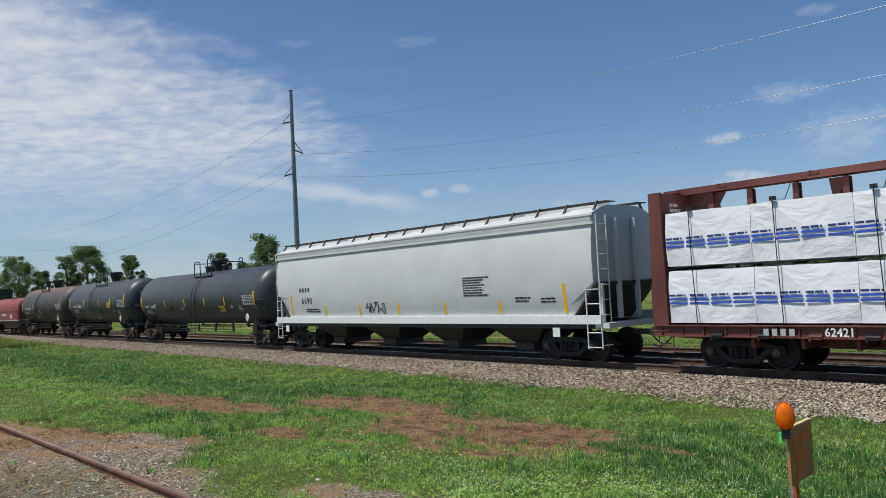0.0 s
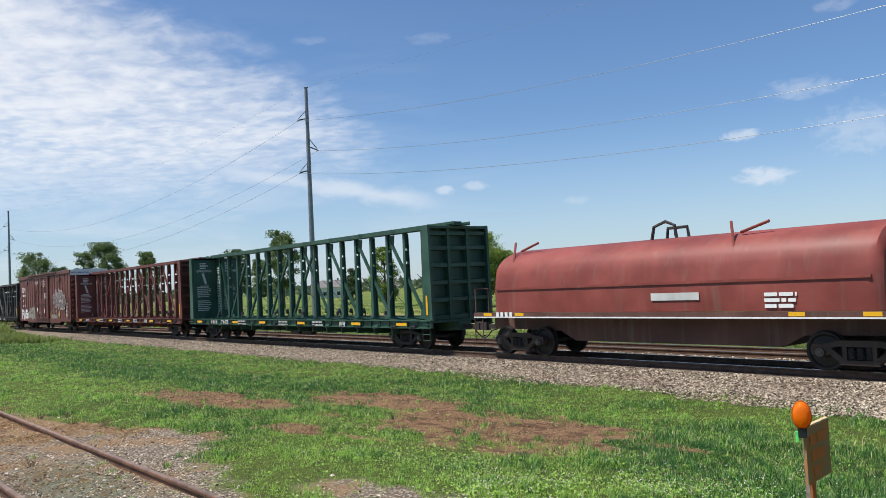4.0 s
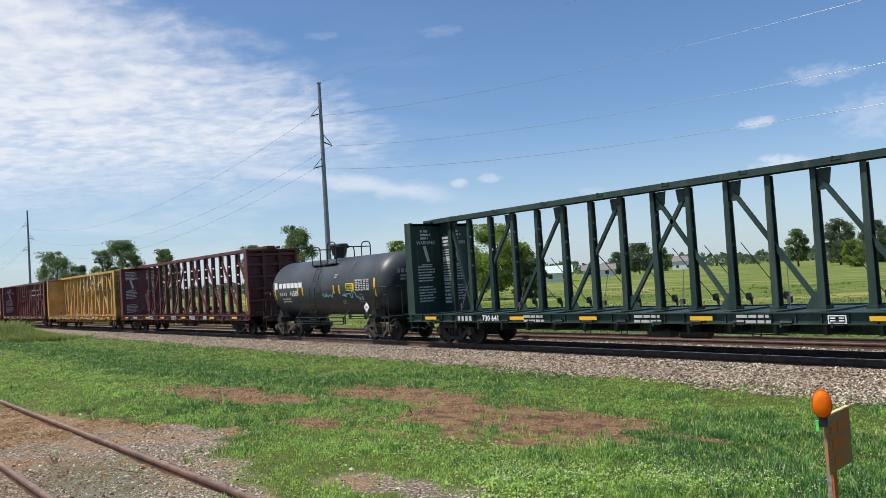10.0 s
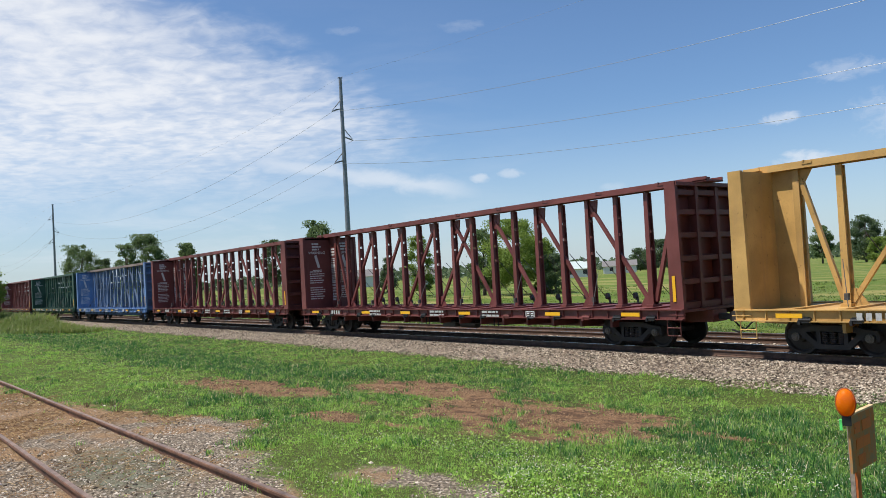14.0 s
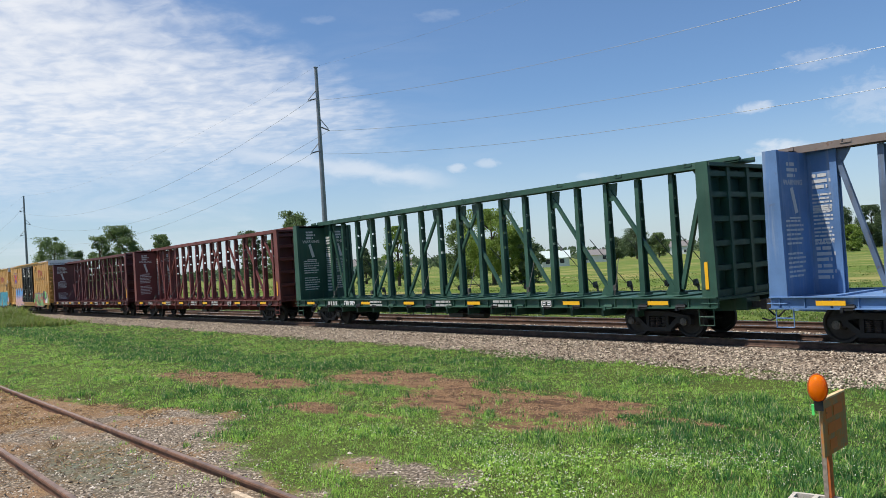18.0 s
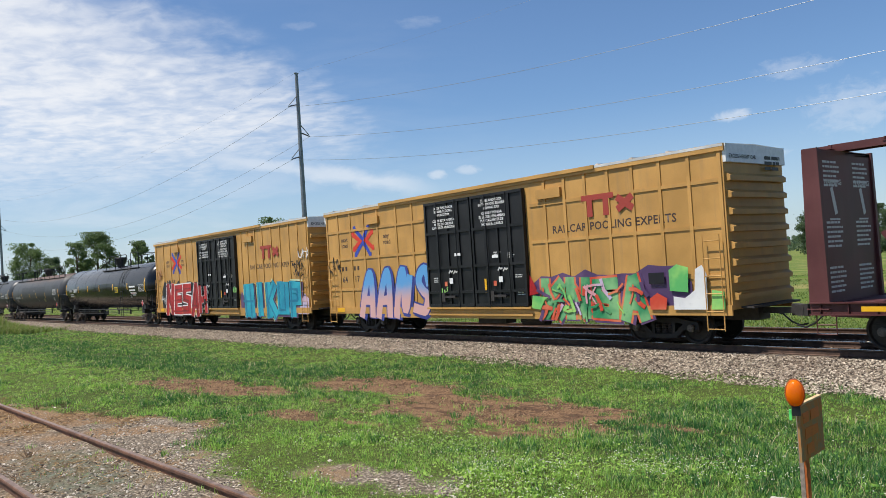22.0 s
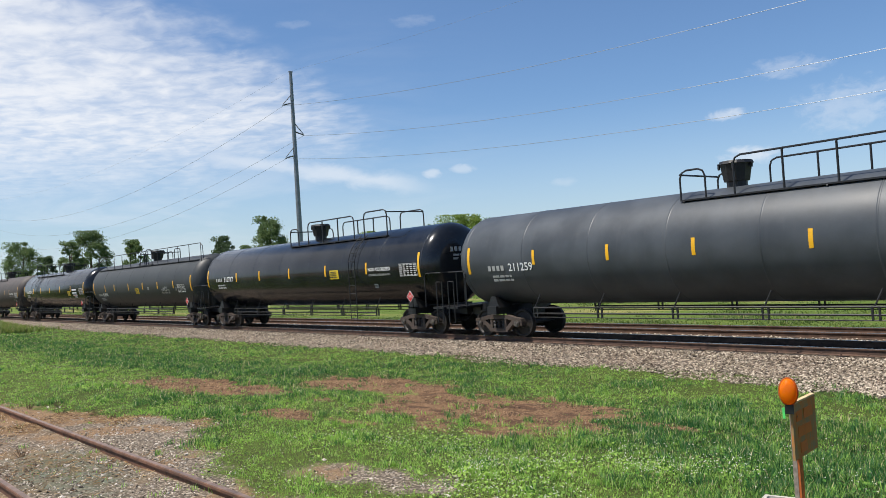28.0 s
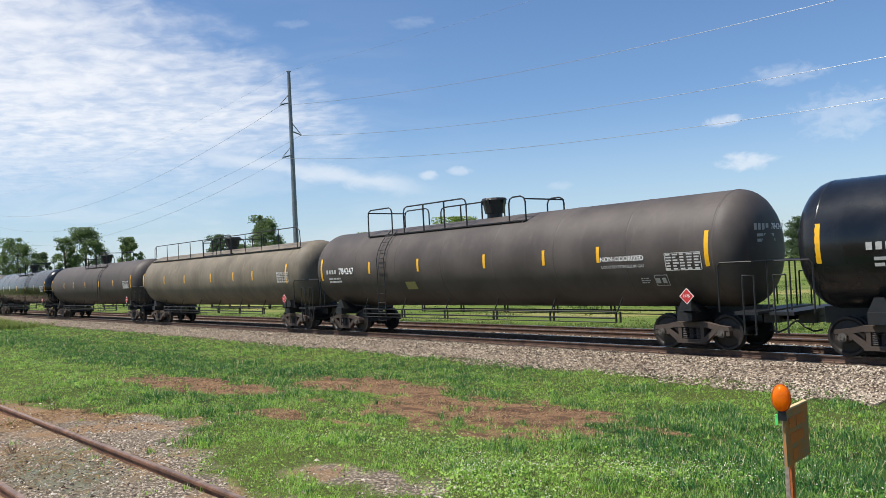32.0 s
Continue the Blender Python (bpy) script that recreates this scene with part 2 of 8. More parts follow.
def disc(bm, x, y, z, r, t, seg=20, axis="y"):
    d = {"x": Vector((t / 2, 0, 0)), "y": Vector((0, t / 2, 0)), "z": Vector((0, 0, t / 2))}[axis]
    rod(bm, Vector((x, y, z)) - d, Vector((x, y, z)) + d, r, seg)


def mesh_of(name, bm, smooth=False):
    bmesh.ops.recalc_face_normals(bm, faces=bm.faces[:])
    me = bpy.data.meshes.new(name)
    bm.to_mesh(me)
    bm.free()
    if smooth:
        me.polygons.foreach_set("use_smooth", [True] * len(me.polygons))
        me.set_sharp_from_angle(angle=radians(38))
    return me


def piece(name, me, mat, parent, at=(0, 0, 0), turn=None, label=""):
    """An object on a shared mesh, under its thing."""
    ob = new(name, me)
    if not me.materials:
        me.materials.append(mat)
    ob.material_slots[0].link = "OBJECT"
    ob.material_slots[0].material = mat
    ob.parent = parent
    ob.location = at
    if turn:
        ob.rotation_euler = [radians(a) for a in turn]
    return tagged(ob, label)


def part(name, bm, mat, parent, label="", smooth=False, at=(0, 0, 0), turn=None):
    return piece(name, mesh_of(name, bm, smooth), mat, parent, at, turn, label)


def thing(name, at, label, category, group="", kind=""):
    ob = new(name)
    ob.empty_display_size = 0.3
    ob.location = at
    return tagged(ob, label, category, group, kind)


def boxes(*list_of):
    bm = bmesh.new()
    for lo, hi in list_of:
        box(bm, lo, hi)
    return bm


def rods(r, *lines):
    bm = bmesh.new()
    for line in lines:
        pipe(bm, line, r)
    return bm


TEXTS = {}


def words(text, size, spacing=1.0):
    """The mesh of a text in the built-in font, upright in x and z, facing -y, centred."""
    key = (text, size, spacing)
    if key not in TEXTS:
        cu = bpy.data.curves.new("lettering", "FONT")
        cu.body, cu.size, cu.align_x, cu.align_y, cu.space_character = text, size, "CENTER", "CENTER", spacing
        cu.resolution_u, cu.offset = 2, 0.016 * size
        tmp = bpy.data.objects.new("lettering", cu)
        me = bpy.data.meshes.new_from_object(tmp)
        me.transform(Matrix.Rotation(radians(90), 4, "X"))
        me.materials.clear()
        bpy.data.objects.remove(tmp)
        TEXTS[key] = me
    return TEXTS[key]


def bars(rows, w, h, gap, seed=1):
    """Unreadable writing: rows of plain bars broken into words, upright, facing -y, 3 mm thick."""
    rnd = random.Random(seed)
    bm = bmesh.new()
    for k in range(rows):
        z = -k * (h + gap)
        x = -w / 2
        end = w / 2 - rnd.random() * 0.3 * w
        while x < end:
            l = min(rnd.uniform(1.2, 4.5) * h, end - x)
            if l > 0.3 * h:
                box(bm, (x, -0.0015, z - h), (x + l, 0.0015, z))
            x += l + 0.55 * h
    return bm


def poly(bm, pts, y=0.0, t=0.004):
    """A flat plate with the outline pts in x and z, facing -y."""
    loft(bm, [[(x, y, z) for x, z in pts], [(x, y - t, z) for x, z in pts]])


# ---- running gear ----
TY = 0.7525  # half the distance of the rail heads


def wheel_mesh():
    bm = bmesh.new()
    prof = ((0.0, -0.085), (0.14, -0.085), (0.16, -0.04), (0.36, -0.02), (0.40, -0.065), (0.457, -0.065), (0.462, 0.055), (0.487, 0.06), (0.487, 0.085), (0.40, 0.085), (0.37, 0.02), (0.16, 0.05), (0.0, 0.06))
    seg = 28
    rings = [[(r * math.cos(2 * math.pi * i / seg), y, r * math.sin(2 * math.pi * i / seg)) for i in range(seg)] for r, y in prof[1:-1]]
    loft(bm, rings)
    return mesh_of("wheel", bm, True)


def side_frame_mesh():
    """The cast frame over two axle boxes, with its window for the springs."""
    bm = bmesh.new()
    top = [(-1.12, 0.52), (-1.08, 0.63), (-0.80, 0.66), (-0.45, 0.74), (0.45, 0.74), (0.80, 0.66), (1.08, 0.63), (1.12, 0.52)]
    prism(bm, top + [(0.72, 0.55), (0.45, 0.60), (-0.45, 0.60), (-0.72, 0.55)], -0.09, 0.09)
    for s in (-1, 1):
        beam(bm, (s * 0.76, 0, 0.58), (s * 0.36, 0, 0.24), 0.17, 0.13)
        beam(bm, (s * 0.33, 0, 0.62), (s * 0.33, 0, 0.24), 0.16, 0.10)
        beam(bm, (s * 1.06, 0, 0.52), (s * 1.06, 0, 0.40), 0.16, 0.10)
        beam(bm, (s * 0.72, 0, 0.52), (s * 0.72, 0, 0.40), 0.16, 0.08)
    beam(bm, (-0.44, 0, 0.235), (0.44, 0, 0.235), 0.18, 0.11)
    return mesh_of("side_frame", bm)


def spring_mesh():
    bm = bmesh.new()
    rings = []
    for k in range(13):
        r = 0.090 if k % 2 else 0.066
        rings.append([(r * math.cos(0.785 * i), r * math.sin(0.785 * i), 0.30 + k * 0.0235) for i in range(8)])
    loft(bm, rings)
    return mesh_of("spring", bm)


def cap_mesh():
    bm = bmesh.new()
    disc(bm, 0, 0, 0, 0.105, 0.10, 14)
    disc(bm, 0, -0.055, 0, 0.07, 0.03, 12)
    for k in range(3):
        a = 2.1 * k
        disc(bm, 0.045 * math.cos(a), -0.075, 0.045 * math.sin(a), 0.018, 0.02, 6)
    return mesh_of("bearing_cap", bm)


def bolster_mesh():
    bm = bmesh.new()
    cbox(bm, 0, 0, 0.56, 0.34, 1.9, 0.22)
    disc(bm, 0, 0, 0.70, 0.2, 0.10, 16, "z")
    for s in (-1, 1):
        beam(bm, (s * 0.52, -0.7, 0.42), (s * 0.52, 0.7, 0.42), 0.09, 0.12)
        beam(bm, (s * 0.52, -0.6, 0.42), (s * 0.1, 0, 0.40), 0.06, 0.06)
        beam(bm, (s * 0.52, 0.6, 0.42), (s * 0.1, 0, 0.40), 0.06, 0.06)
    return mesh_of("truck", bm)


def axle_mesh():
    bm = bmesh.new()
    rod(bm, (0, -1.08, 0), (0, 1.08, 0), 0.08, 10)
    return mesh_of("axle", bm)


W_ME, SF_ME, SP_ME, CAP_ME, BO_ME, AX_ME = wheel_mesh(), side_frame_mesh(), spring_mesh(), cap_mesh(), bolster_mesh(), axle_mesh()
M_CAP = plain("worn_bearing_cap", (0.12, 0.105, 0.09), 0.55, 0.4)


def truck(car, x, mat):
    t = piece("truck", BO_ME, mat, car, (x, 0, 0))
    for s in (-1, 1):
        piece("side_frame", SF_ME, mat, t, (0, s * 1.0, 0))
        for e in (-0.2, 0.0, 0.2):
            piece("spring", SP_ME, M_STEEL, t, (e, s * 1.0, 0))
        piece("axle", AX_ME, M_STEEL, t, (s * 0.89, 0, 0.458))
        for e in (-1, 1):
            piece("wheel", W_ME, M_WHEEL, t, (s * 0.89, e * TY, 0.4635), (0, 0, 180 if e > 0 else 0))
            piece("bearing_cap", CAP_ME, M_CAP, t, (s * 0.89, e * 1.08, 0.458), (0, 0, 180 if e > 0 else 0))
    return t


def coupler_mesh():
    bm = bmesh.new()
    cbox(bm, 0.25, 0, 0.86, 0.9, 0.16, 0.16)
    prism(bm, [(0.62, 0.72), (0.95, 0.74), (0.98, 0.86), (0.95, 1.0), (0.62, 1.02)], -0.05, 0.17)
    cbox(bm, 0.9, -0.11, 0.86, 0.16, 0.14, 0.26)
    return mesh_of("coupler", bm)


def hose_mesh():
    bm = bmesh.new()
    pipe(bm, [(-0.1, 0.3, 0.80), (0.2, 0.3, 0.74), (0.42, 0.28, 0.55), (0.66, 0.24, 0.45), (0.9, 0.2, 0.5)], 0.025)
    return mesh_of("brake_hose", bm)


CO_ME, HO_ME = coupler_mesh(), hose_mesh()


def running_gear(car, half, tx, mat, reach=0.0):
    """Trucks at +-tx and couplers that start at the end sills at +-half."""
    for s in (-1, 1):
        truck(car, s * tx, mat)
        piece("coupler", CO_ME, M_STEEL, car, (s * half, 0, 0), (0, 0, 0 if s > 0 else 180))
        piece("brake_hose", HO_ME, M_BLACK, car, (s * half, 0, 0), (0, 0, 0 if s > 0 else 180))


TRACK_Y = 19.8
TRAIN = []  # every car with its place in the train


def car(name, x, label, category="railcar", group="freight train"):
    ob = thing(name, (x, TRACK_Y, 0), label, category, group)
    TRAIN.append((ob, x))
    return ob


# ---- centre-beam flat cars ----
CB = 11.4  # half the length of the deck
CB_MESH = {}


def cb_meshes():
    m = CB_MESH
    bm = boxes(((-CB, -1.46, 1.06), (CB, 1.46, 1.13)))
    for k in range(-9, 10):
        cbox(bm, k * 1.24, 0, 1.15, 0.16, 2.9, 0.05)
    m["deck"] = mesh_of("deck", bm)
    bm = bmesh.new()
    prism(bm, [(-CB, 0.86), (CB, 0.86), (CB, 1.16), (-CB, 1.16)], -0.05, 0.0)
    cbox(bm, 0, -0.09, 1.145, 2 * CB, 0.09, 0.03)
    cbox(bm, 0, -0.09, 0.875, 2 * CB, 0.09, 0.03)
    for k in range(-18, 19):
        cbox(bm, k * 0.62, -0.07, 1.01, 0.025, 0.05, 0.25)
    m["side_sill"] = mesh_of("side_sill", bm)
    bm = bmesh.new()
    prism(bm, [(-CB - 0.1, 0.72), (-9.6, 0.66), (-7.2, 0.52), (7.2, 0.52), (9.6, 0.66), (CB + 0.1, 0.72), (CB + 0.1, 1.05), (-CB - 0.1, 1.05)], -0.32, 0.32)
    for k in range(-7, 8):
        prism(bm, [(k * 1.24 - 0.04, 0.6), (k * 1.24 + 0.04, 0.6), (k * 1.24 + 0.04, 1.05), (k * 1.24 - 0.04, 1.05)], -1.4, 1.4)
    m["centre_sill"] = mesh_of("centre_sill", bm)
    # bulkhead: plate on the load's side (-x), ribs behind it (+x), box posts at the edges
    bm = boxes(((-0.02, -1.46, 1.13), (0.02, 1.46, 4.66)), ((-0.02, -1.46, 4.58), (0.34, 1.46, 4.68)))
    m["bulkhead"] = mesh_of("bulkhead", bm)
    bm = bmesh.new()
    prism(bm, [(0.0, -0.10), (0.24, -0.07), (0.24, 0.07), (0.0, 0.10)], -1.4, 1.4)
    m["bulkhead_rib"] = mesh_of("bulkhead_rib", bm)
    m["bulkhead_stiffener"] = mesh_of("bulkhead_stiffener", boxes(((0.0, -0.065, 1.15), (0.28, 0.065, 4.65))))
    bm = bmesh.new()
    loft(bm, [[(-0.10, -0.03, 1.13), (0.36, -0.03, 1.13), (0.36, 0.09, 1.13), (-0.10, 0.09, 1.13)], [(-0.06, -0.03, 4.70), (0.30, -0.03, 4.70), (0.30, 0.09, 4.70), (-0.06, 0.09, 4.70)]])
    cbox(bm, 0.0, -0.035, 1.5, 0.12, 0.02, 0.22)
    m["corner_post"] = mesh_of("corner_post", bm)
    bm = boxes(((-CB + 0.1, -0.21, 4.78), (CB - 0.1, 0.21, 4.86)), ((-CB + 0.1, -0.24, 4.68), (CB - 0.1, -0.20, 4.86)), ((-CB + 0.1, 0.20, 4.68), (CB - 0.1, 0.24, 4.86)))
    for s in (-1, 1):
        cbox(bm, s * (CB - 0.02), 0, 4.72, 0.46, 0.8, 0.05)
        cbox(bm, s * (CB - 0.02), -0.38, 4.77, 0.46, 0.04, 0.12)
        cbox(bm, s * (CB - 0.02), 0.38, 4.77, 0.46, 0.04, 0.12)
    m["top_chord"] = mesh_of("top_chord", bm)
    m["chord_bracket"] = mesh_of("chord_bracket", boxes(((-0.13, -0.012, -0.03), (0.13, 0.0, 0.03)), ((-0.10, -0.03, 0.03), (-0.06, 0.2, 0.07))))
    bm = bmesh.new()
    for s in (-1, 1):
        loft(bm, [[(-0.095, s * 0.13, 1.13), (0.095, s * 0.13, 1.13), (0.095, s * 0.10, 1.13), (-0.095, s * 0.10, 1.13)], [(-0.07, s * 0.105, 4.64), (0.07, s * 0.105, 4.64), (0.07, s * 0.075, 4.64), (-0.07, s * 0.075, 4.64)]])
    # the web between the flanges, with its slots for the cables
    for za, zb in ((1.13, 2.86), (2.95, 3.40), (3.49, 3.94), (4.03, 4.66)):
        box(bm, (-0.02, -0.09, za), (0.02, 0.09, zb))
    cbox(bm, 0, 0, 1.17, 0.26, 0.42, 0.08)
    m["post"] = mesh_of("post", bm)
    bm = bmesh.new()
    beam(bm, (-1.10, 0, 4.42), (1.12, 0, 1.25), 0.10, 0.11)
    prism(bm, [(-1.2, 4.64), (-0.80, 4.64), (-0.86, 4.25), (-1.0, 4.1), (-1.2, 4.1)], -0.025, 0.025)
    prism(bm, [(1.2, 1.13), (0.72, 1.13), (1.02, 1.58), (1.2, 1.58)], -0.025, 0.025)
    m["brace"] = mesh_of("brace", bm)
    bm = bmesh.new()
    beam(bm, (0.42, 0, 4.45), (-0.5, 0, 1.3), 0.11, 0.12)
    prism(bm, [(0.10, 4.66), (0.50, 4.66), (0.50, 4.0), (0.36, 4.0), (0.30, 4.35)], -0.025, 0.025)
    m["end_brace"] = mesh_of("end_brace", bm)
    bm = bmesh.new()
    beam(bm, (0.45, 0, 2.70), (-0.42, 0, 1.25), 0.11, 0.12)
    prism(bm, [(-0.55, 1.13), (-0.1, 1.13), (-0.1, 1.3), (-0.35, 1.55), (-0.55, 1.55)], -0.025, 0.025)
    m["low_brace"] = mesh_of("end_brace", bm)
    m["web_plate"] = mesh_of("web_plate", boxes(((-0.36, -0.015, 1.13), (0.36, 0.015, 4.70))))
    m["web_flange"] = mesh_of("web_flange", boxes(((-0.085, -0.10, 1.13), (0.085, -0.07, 4.68)), ((-0.085, 0.07, 1.13), (0.085, 0.10, 4.68)), ((-0.02, -0.07, 1.13), (0.02, 0.07, 4.68))))
    bm = boxes(((-0.11, -0.10, 0.84), (0.11, 0.0, 0.98)), ((-0.16, -0.13, 0.80), (-0.10, 0.0, 0.90)))
    disc(bm, 0, -0.06, 0.91, 0.055, 0.30, 8, "x")
    m["winch"] = mesh_of("winch", bm)
    m["reflector"] = mesh_of("reflector", boxes(((-0.34, -0.004, -0.055), (0.34, 0.0, 0.055))))
    m["edge_reflector"] = mesh_of("edge_reflector", boxes(((-0.05, -0.004, -0.36), (0.05, 0.0, 0.36))))
    bm = bmesh.new()
    for e in (-1, 1):
        box(bm, (-0.21, -0.010, e * 0.085 - 0.012), (0.21, 0.0, e * 0.085 + 0.012))
        box(bm, (e * 0.2 - 0.012, -0.010, -0.085), (e * 0.2 + 0.012, 0.0, 0.085))
    for xx, zz in ((-0.1, 0.03), (-0.1, -0.03), (0.1, 0.03), (0.1, -0.03)):
        box(bm, (xx - 0.06, -0.010, zz - 0.014), (xx + 0.06, 0.0, zz + 0.014))
    m["stencil_box"] = mesh_of("stencil_box", bm)
    m["grab_iron"] = mesh_of("grab_iron", rods(0.014, [(-0.25, 0, 0), (-0.25, -0.09, 0), (0.25, -0.09, 0), (0.25, 0, 0)]))
    bm = rods(0.016, [(-0.22, 0, 0.86), (-0.22, 0, 0.42), (0.22, 0, 0.42), (0.22, 0, 0.86)], [(-0.22, 0, 0.64), (0.22, 0, 0.64)])
    m["step"] = mesh_of("step", bm)
    bm = rods(0.011, [(0, -0.20, 2.3), (0.5, -1.1, 1.2)])
    cbox(bm, 0.40, -0.92, 1.42, 0.10, 0.10, 0.16)
    m["tie_down_cable"] = mesh_of("tie_down_cable", bm)
    bm = rods(0.012, [(-0.35, 0.15, 2.95), (0.20, 1.36, 1.30)], [(0.20, 1.36, 1.30), (0.24, 1.44, 1.14)])
    prism(bm, [(0.12, 1.34), (0.20, 1.30), (0.27, 1.38), (0.22, 1.52), (0.14, 1.50)], 1.29, 1.41)
    cbox(bm, 0.24, 1.40, 1.27, 0.05, 0.05, 0.18)
    m["far_cable"] = mesh_of("far_cable", bm)
    bm = boxes(((-0.5, -0.9, 0.42), (0.3, -0.5, 0.66)))
    rod(bm, (0.6, -0.75, 0.55), (1.5, -0.75, 0.55), 0.16, 12)
    pipe(bm, [(-2.6, -0.95, 0.62), (3.8, -0.95, 0.55)], 0.018)
    for x in (-2.6, -1.2, 3.0):
        pipe(bm, [(x, -1.2, 0.86), (x, -1.2, 0.52), (x + 0.22, -1.2, 0.52), (x + 0.22, -1.2, 0.86)], 0.018)
    m["brake_gear"] = mesh_of("brake_gear", bm)
    bm = bars(3, 1.0, 0.09, 0.05, 5)
    m["tank_print"] = mesh_of("tank_print", bars(2, 1.15, 0.075, 0.06, 6))
    m["small_print"] = mesh_of("small_print", bm)
    m["instruction_text"] = mesh_of("instruction_text", bars(11, 0.62, 0.055, 0.06, 9))
    m["notice"] = mesh_of("notice", bars(4, 0.85, 0.07, 0.06, 3))
    m["heading"] = mesh_of("heading", bars(3, 0.52, 0.085, 0.055, 15))
    m["paragraph"] = mesh_of("paragraph", bars(5, 0.56, 0.045, 0.05, 17))
    m["end_notice"] = mesh_of("end_notice", bars(6, 0.9, 0.05, 0.06, 19))
    # the leaning load and the little figure's place under it, as plain shapes
    bm = bmesh.new()
    poly(bm, [(-0.16, 0.33), (-0.02, 0.36), (0.16, -0.26), (0.02, -0.30)], 0.0, 0.003)
    poly(bm, [(-0.26, -0.42), (0.26, -0.42), (0.26, -0.38), (-0.26, -0.38)], 0.0, 0.003)
    m["bar_sketch"] = mesh_of("bar_sketch", bm)
    m["mark_bar"] = mesh_of("mark_bar", boxes(((-0.065, -0.0015, -0.085), (0.065, 0.0015, 0.085))))


cb_meshes()
BAY = 1.227  # from post to post


def owner_mark(parent, mat, at, k=4, step=0.21, turn=None):
    """The owner's letters as plain bars, one each."""
    for q in range(k):
        o = Vector(((q - (k - 1) / 2) * step, 0, 0))
        if turn:
            o.rotate(Euler([radians(a) for a in turn]))
        piece("mark_bar", CB_MESH["mark_bar"], mat, parent, Vector(at) + o, turn)


def centre_beam(x, mat, label, number="", inner_marks=True, dark_posts=None, chord=None, braces=True, stripes=True, gear=None, web_to=-99.0, webs=True):
    """x: the middle of the car in the train. webs: solid plates between the bulkheads and the outermost posts."""
    c = car("centerbeam_flatcar", x, label)
    m = CB_MESH
    running_gear(c, CB + 0.1, 9.15, gear or M_TRUCKD)
    piece("deck", m["deck"], mat, c)
    piece("centre_sill", m["centre_sill"], mat, c)
    for s in (-1, 1):
        piece("side_sill", m["side_sill"], mat, c, (0, s * 1.46, 0), (0, 0, 0 if s < 0 else 180))
        b = piece("bulkhead", m["bulkhead"], mat, c, (s * (CB - 0.36), 0, 0), (0, 0, 0 if s > 0 else 180))
        for z in (1.25, 1.9, 2.55, 3.2, 3.85, 4.4):
            piece("bulkhead_rib", m["bulkhead_rib"], mat, b, (0, 0, z))
        for e in (-1, 1):
            piece("bulkhead_stiffener", m["bulkhead_stiffener"], mat, b, (0, e * 0.48, 0))
            piece("corner_post", m["corner_post"], mat, c, (s * (CB - 0.36), e * 1.46, 0), (0, 0, (0 if s > 0 else 180) if e * s < 0 else (0 if s > 0 else 180)))
        if webs:
            piece("web_plate", m["web_plate"], mat, c, (s * (CB - 0.74), 0, 0), (0, 0, 0 if s > 0 else 180))
            piece("web_flange", m["web_flange"], mat, c, (s * (CB - 1.07), 0, 0))
    piece("top_chord", m["top_chord"], chord or mat, c)
    for q in range(-4, 5):
        piece("chord_bracket", m["chord_bracket"], chord or mat, c, (q * 2.48, -0.245, 4.80))
    for k in range(-8, 8):
        if (k + 0.5) * BAY > web_to:
            piece("post", m["post"], dark_posts or mat, c, ((k + 0.5) * BAY, 0, 0))
    for j in range(4):
        for q in (-1, 1):
            if braces and q * (0.5 + 2 * j) * BAY > web_to + 1.0:
                piece("brace", m["brace"], dark_posts or mat, c, (q * (0.5 + 2 * j) * BAY, 0, 0), (0, 0, 0 if q > 0 else 180))
    for q in (-1, 1):
        if q * 9.85 > web_to:
            piece("end_brace", m["end_brace" if webs else "low_brace"], dark_posts or mat, c, (q * 9.82, 0, 0), (0, 0, 0 if q > 0 else 180))
    for k in range(-8, 9):
        piece("winch", m["winch"], M_BLACK if k % 3 else mat, c, (k * 1.24 + 0.4, -1.5, 0))
    if stripes:
        for k in (-9.9, -5.2, -2.1, 1.8, 6.4, 9.6):
            piece("reflector", m["reflector"], M_YELLOW, c, (k, -1.602, 1.01), None, "yellow reflective strip")
    for k in (-1, 1):
        piece("edge_reflector", m["edge_reflector"], M_YELLOW, c, (k * (CB - 0.26) - 0.02, -1.505 if k > 0 else -1.505, 1.72), None, "yellow reflective strip")
        piece("step", m["step"], mat, c, (k * (CB - 0.35), -1.52, 0))
        piece("grab_iron", m["grab_iron"], mat, c, (k * (CB - 0.2), -1.5, 1.0))
    piece("stencil_box", m["stencil_box"], M_WHITE, c, (5.35, -1.602, 0.99))
    rnd = random.Random(int(abs(x) * 10))
    for k in range(-7, 9):
        if rnd.random() < 0.8:
            piece("far_cable", m["far_cable"], M_CABLE, c, (k * BAY + rnd.uniform(-0.3, 0.25), 0, 0))
    for k in (-9.2, -6.1, -2.4, 0.4, 3.5, 7.2):
        piece("tie_down_cable", m["tie_down_cable"], M_CABLE, c, (k, 0, 0))
    piece("brake_gear", m["brake_gear"], M_BLACK, c)
    # stencils along the sill and on the inner faces of one bulkhead
    owner_mark(c, M_FAINT, (-7.9, -1.608, 1.0))
    for k in (-4.3, 0.2, 3.4):
        piece("small_print", m["tank_print"], M_FAINT, c, (k, -1.606, 1.1))
    if number:
        piece("number", words(number, 0.27), M_WHITE, c, (-6.5, -1.606, 1.0), None, "white stencilled car number")
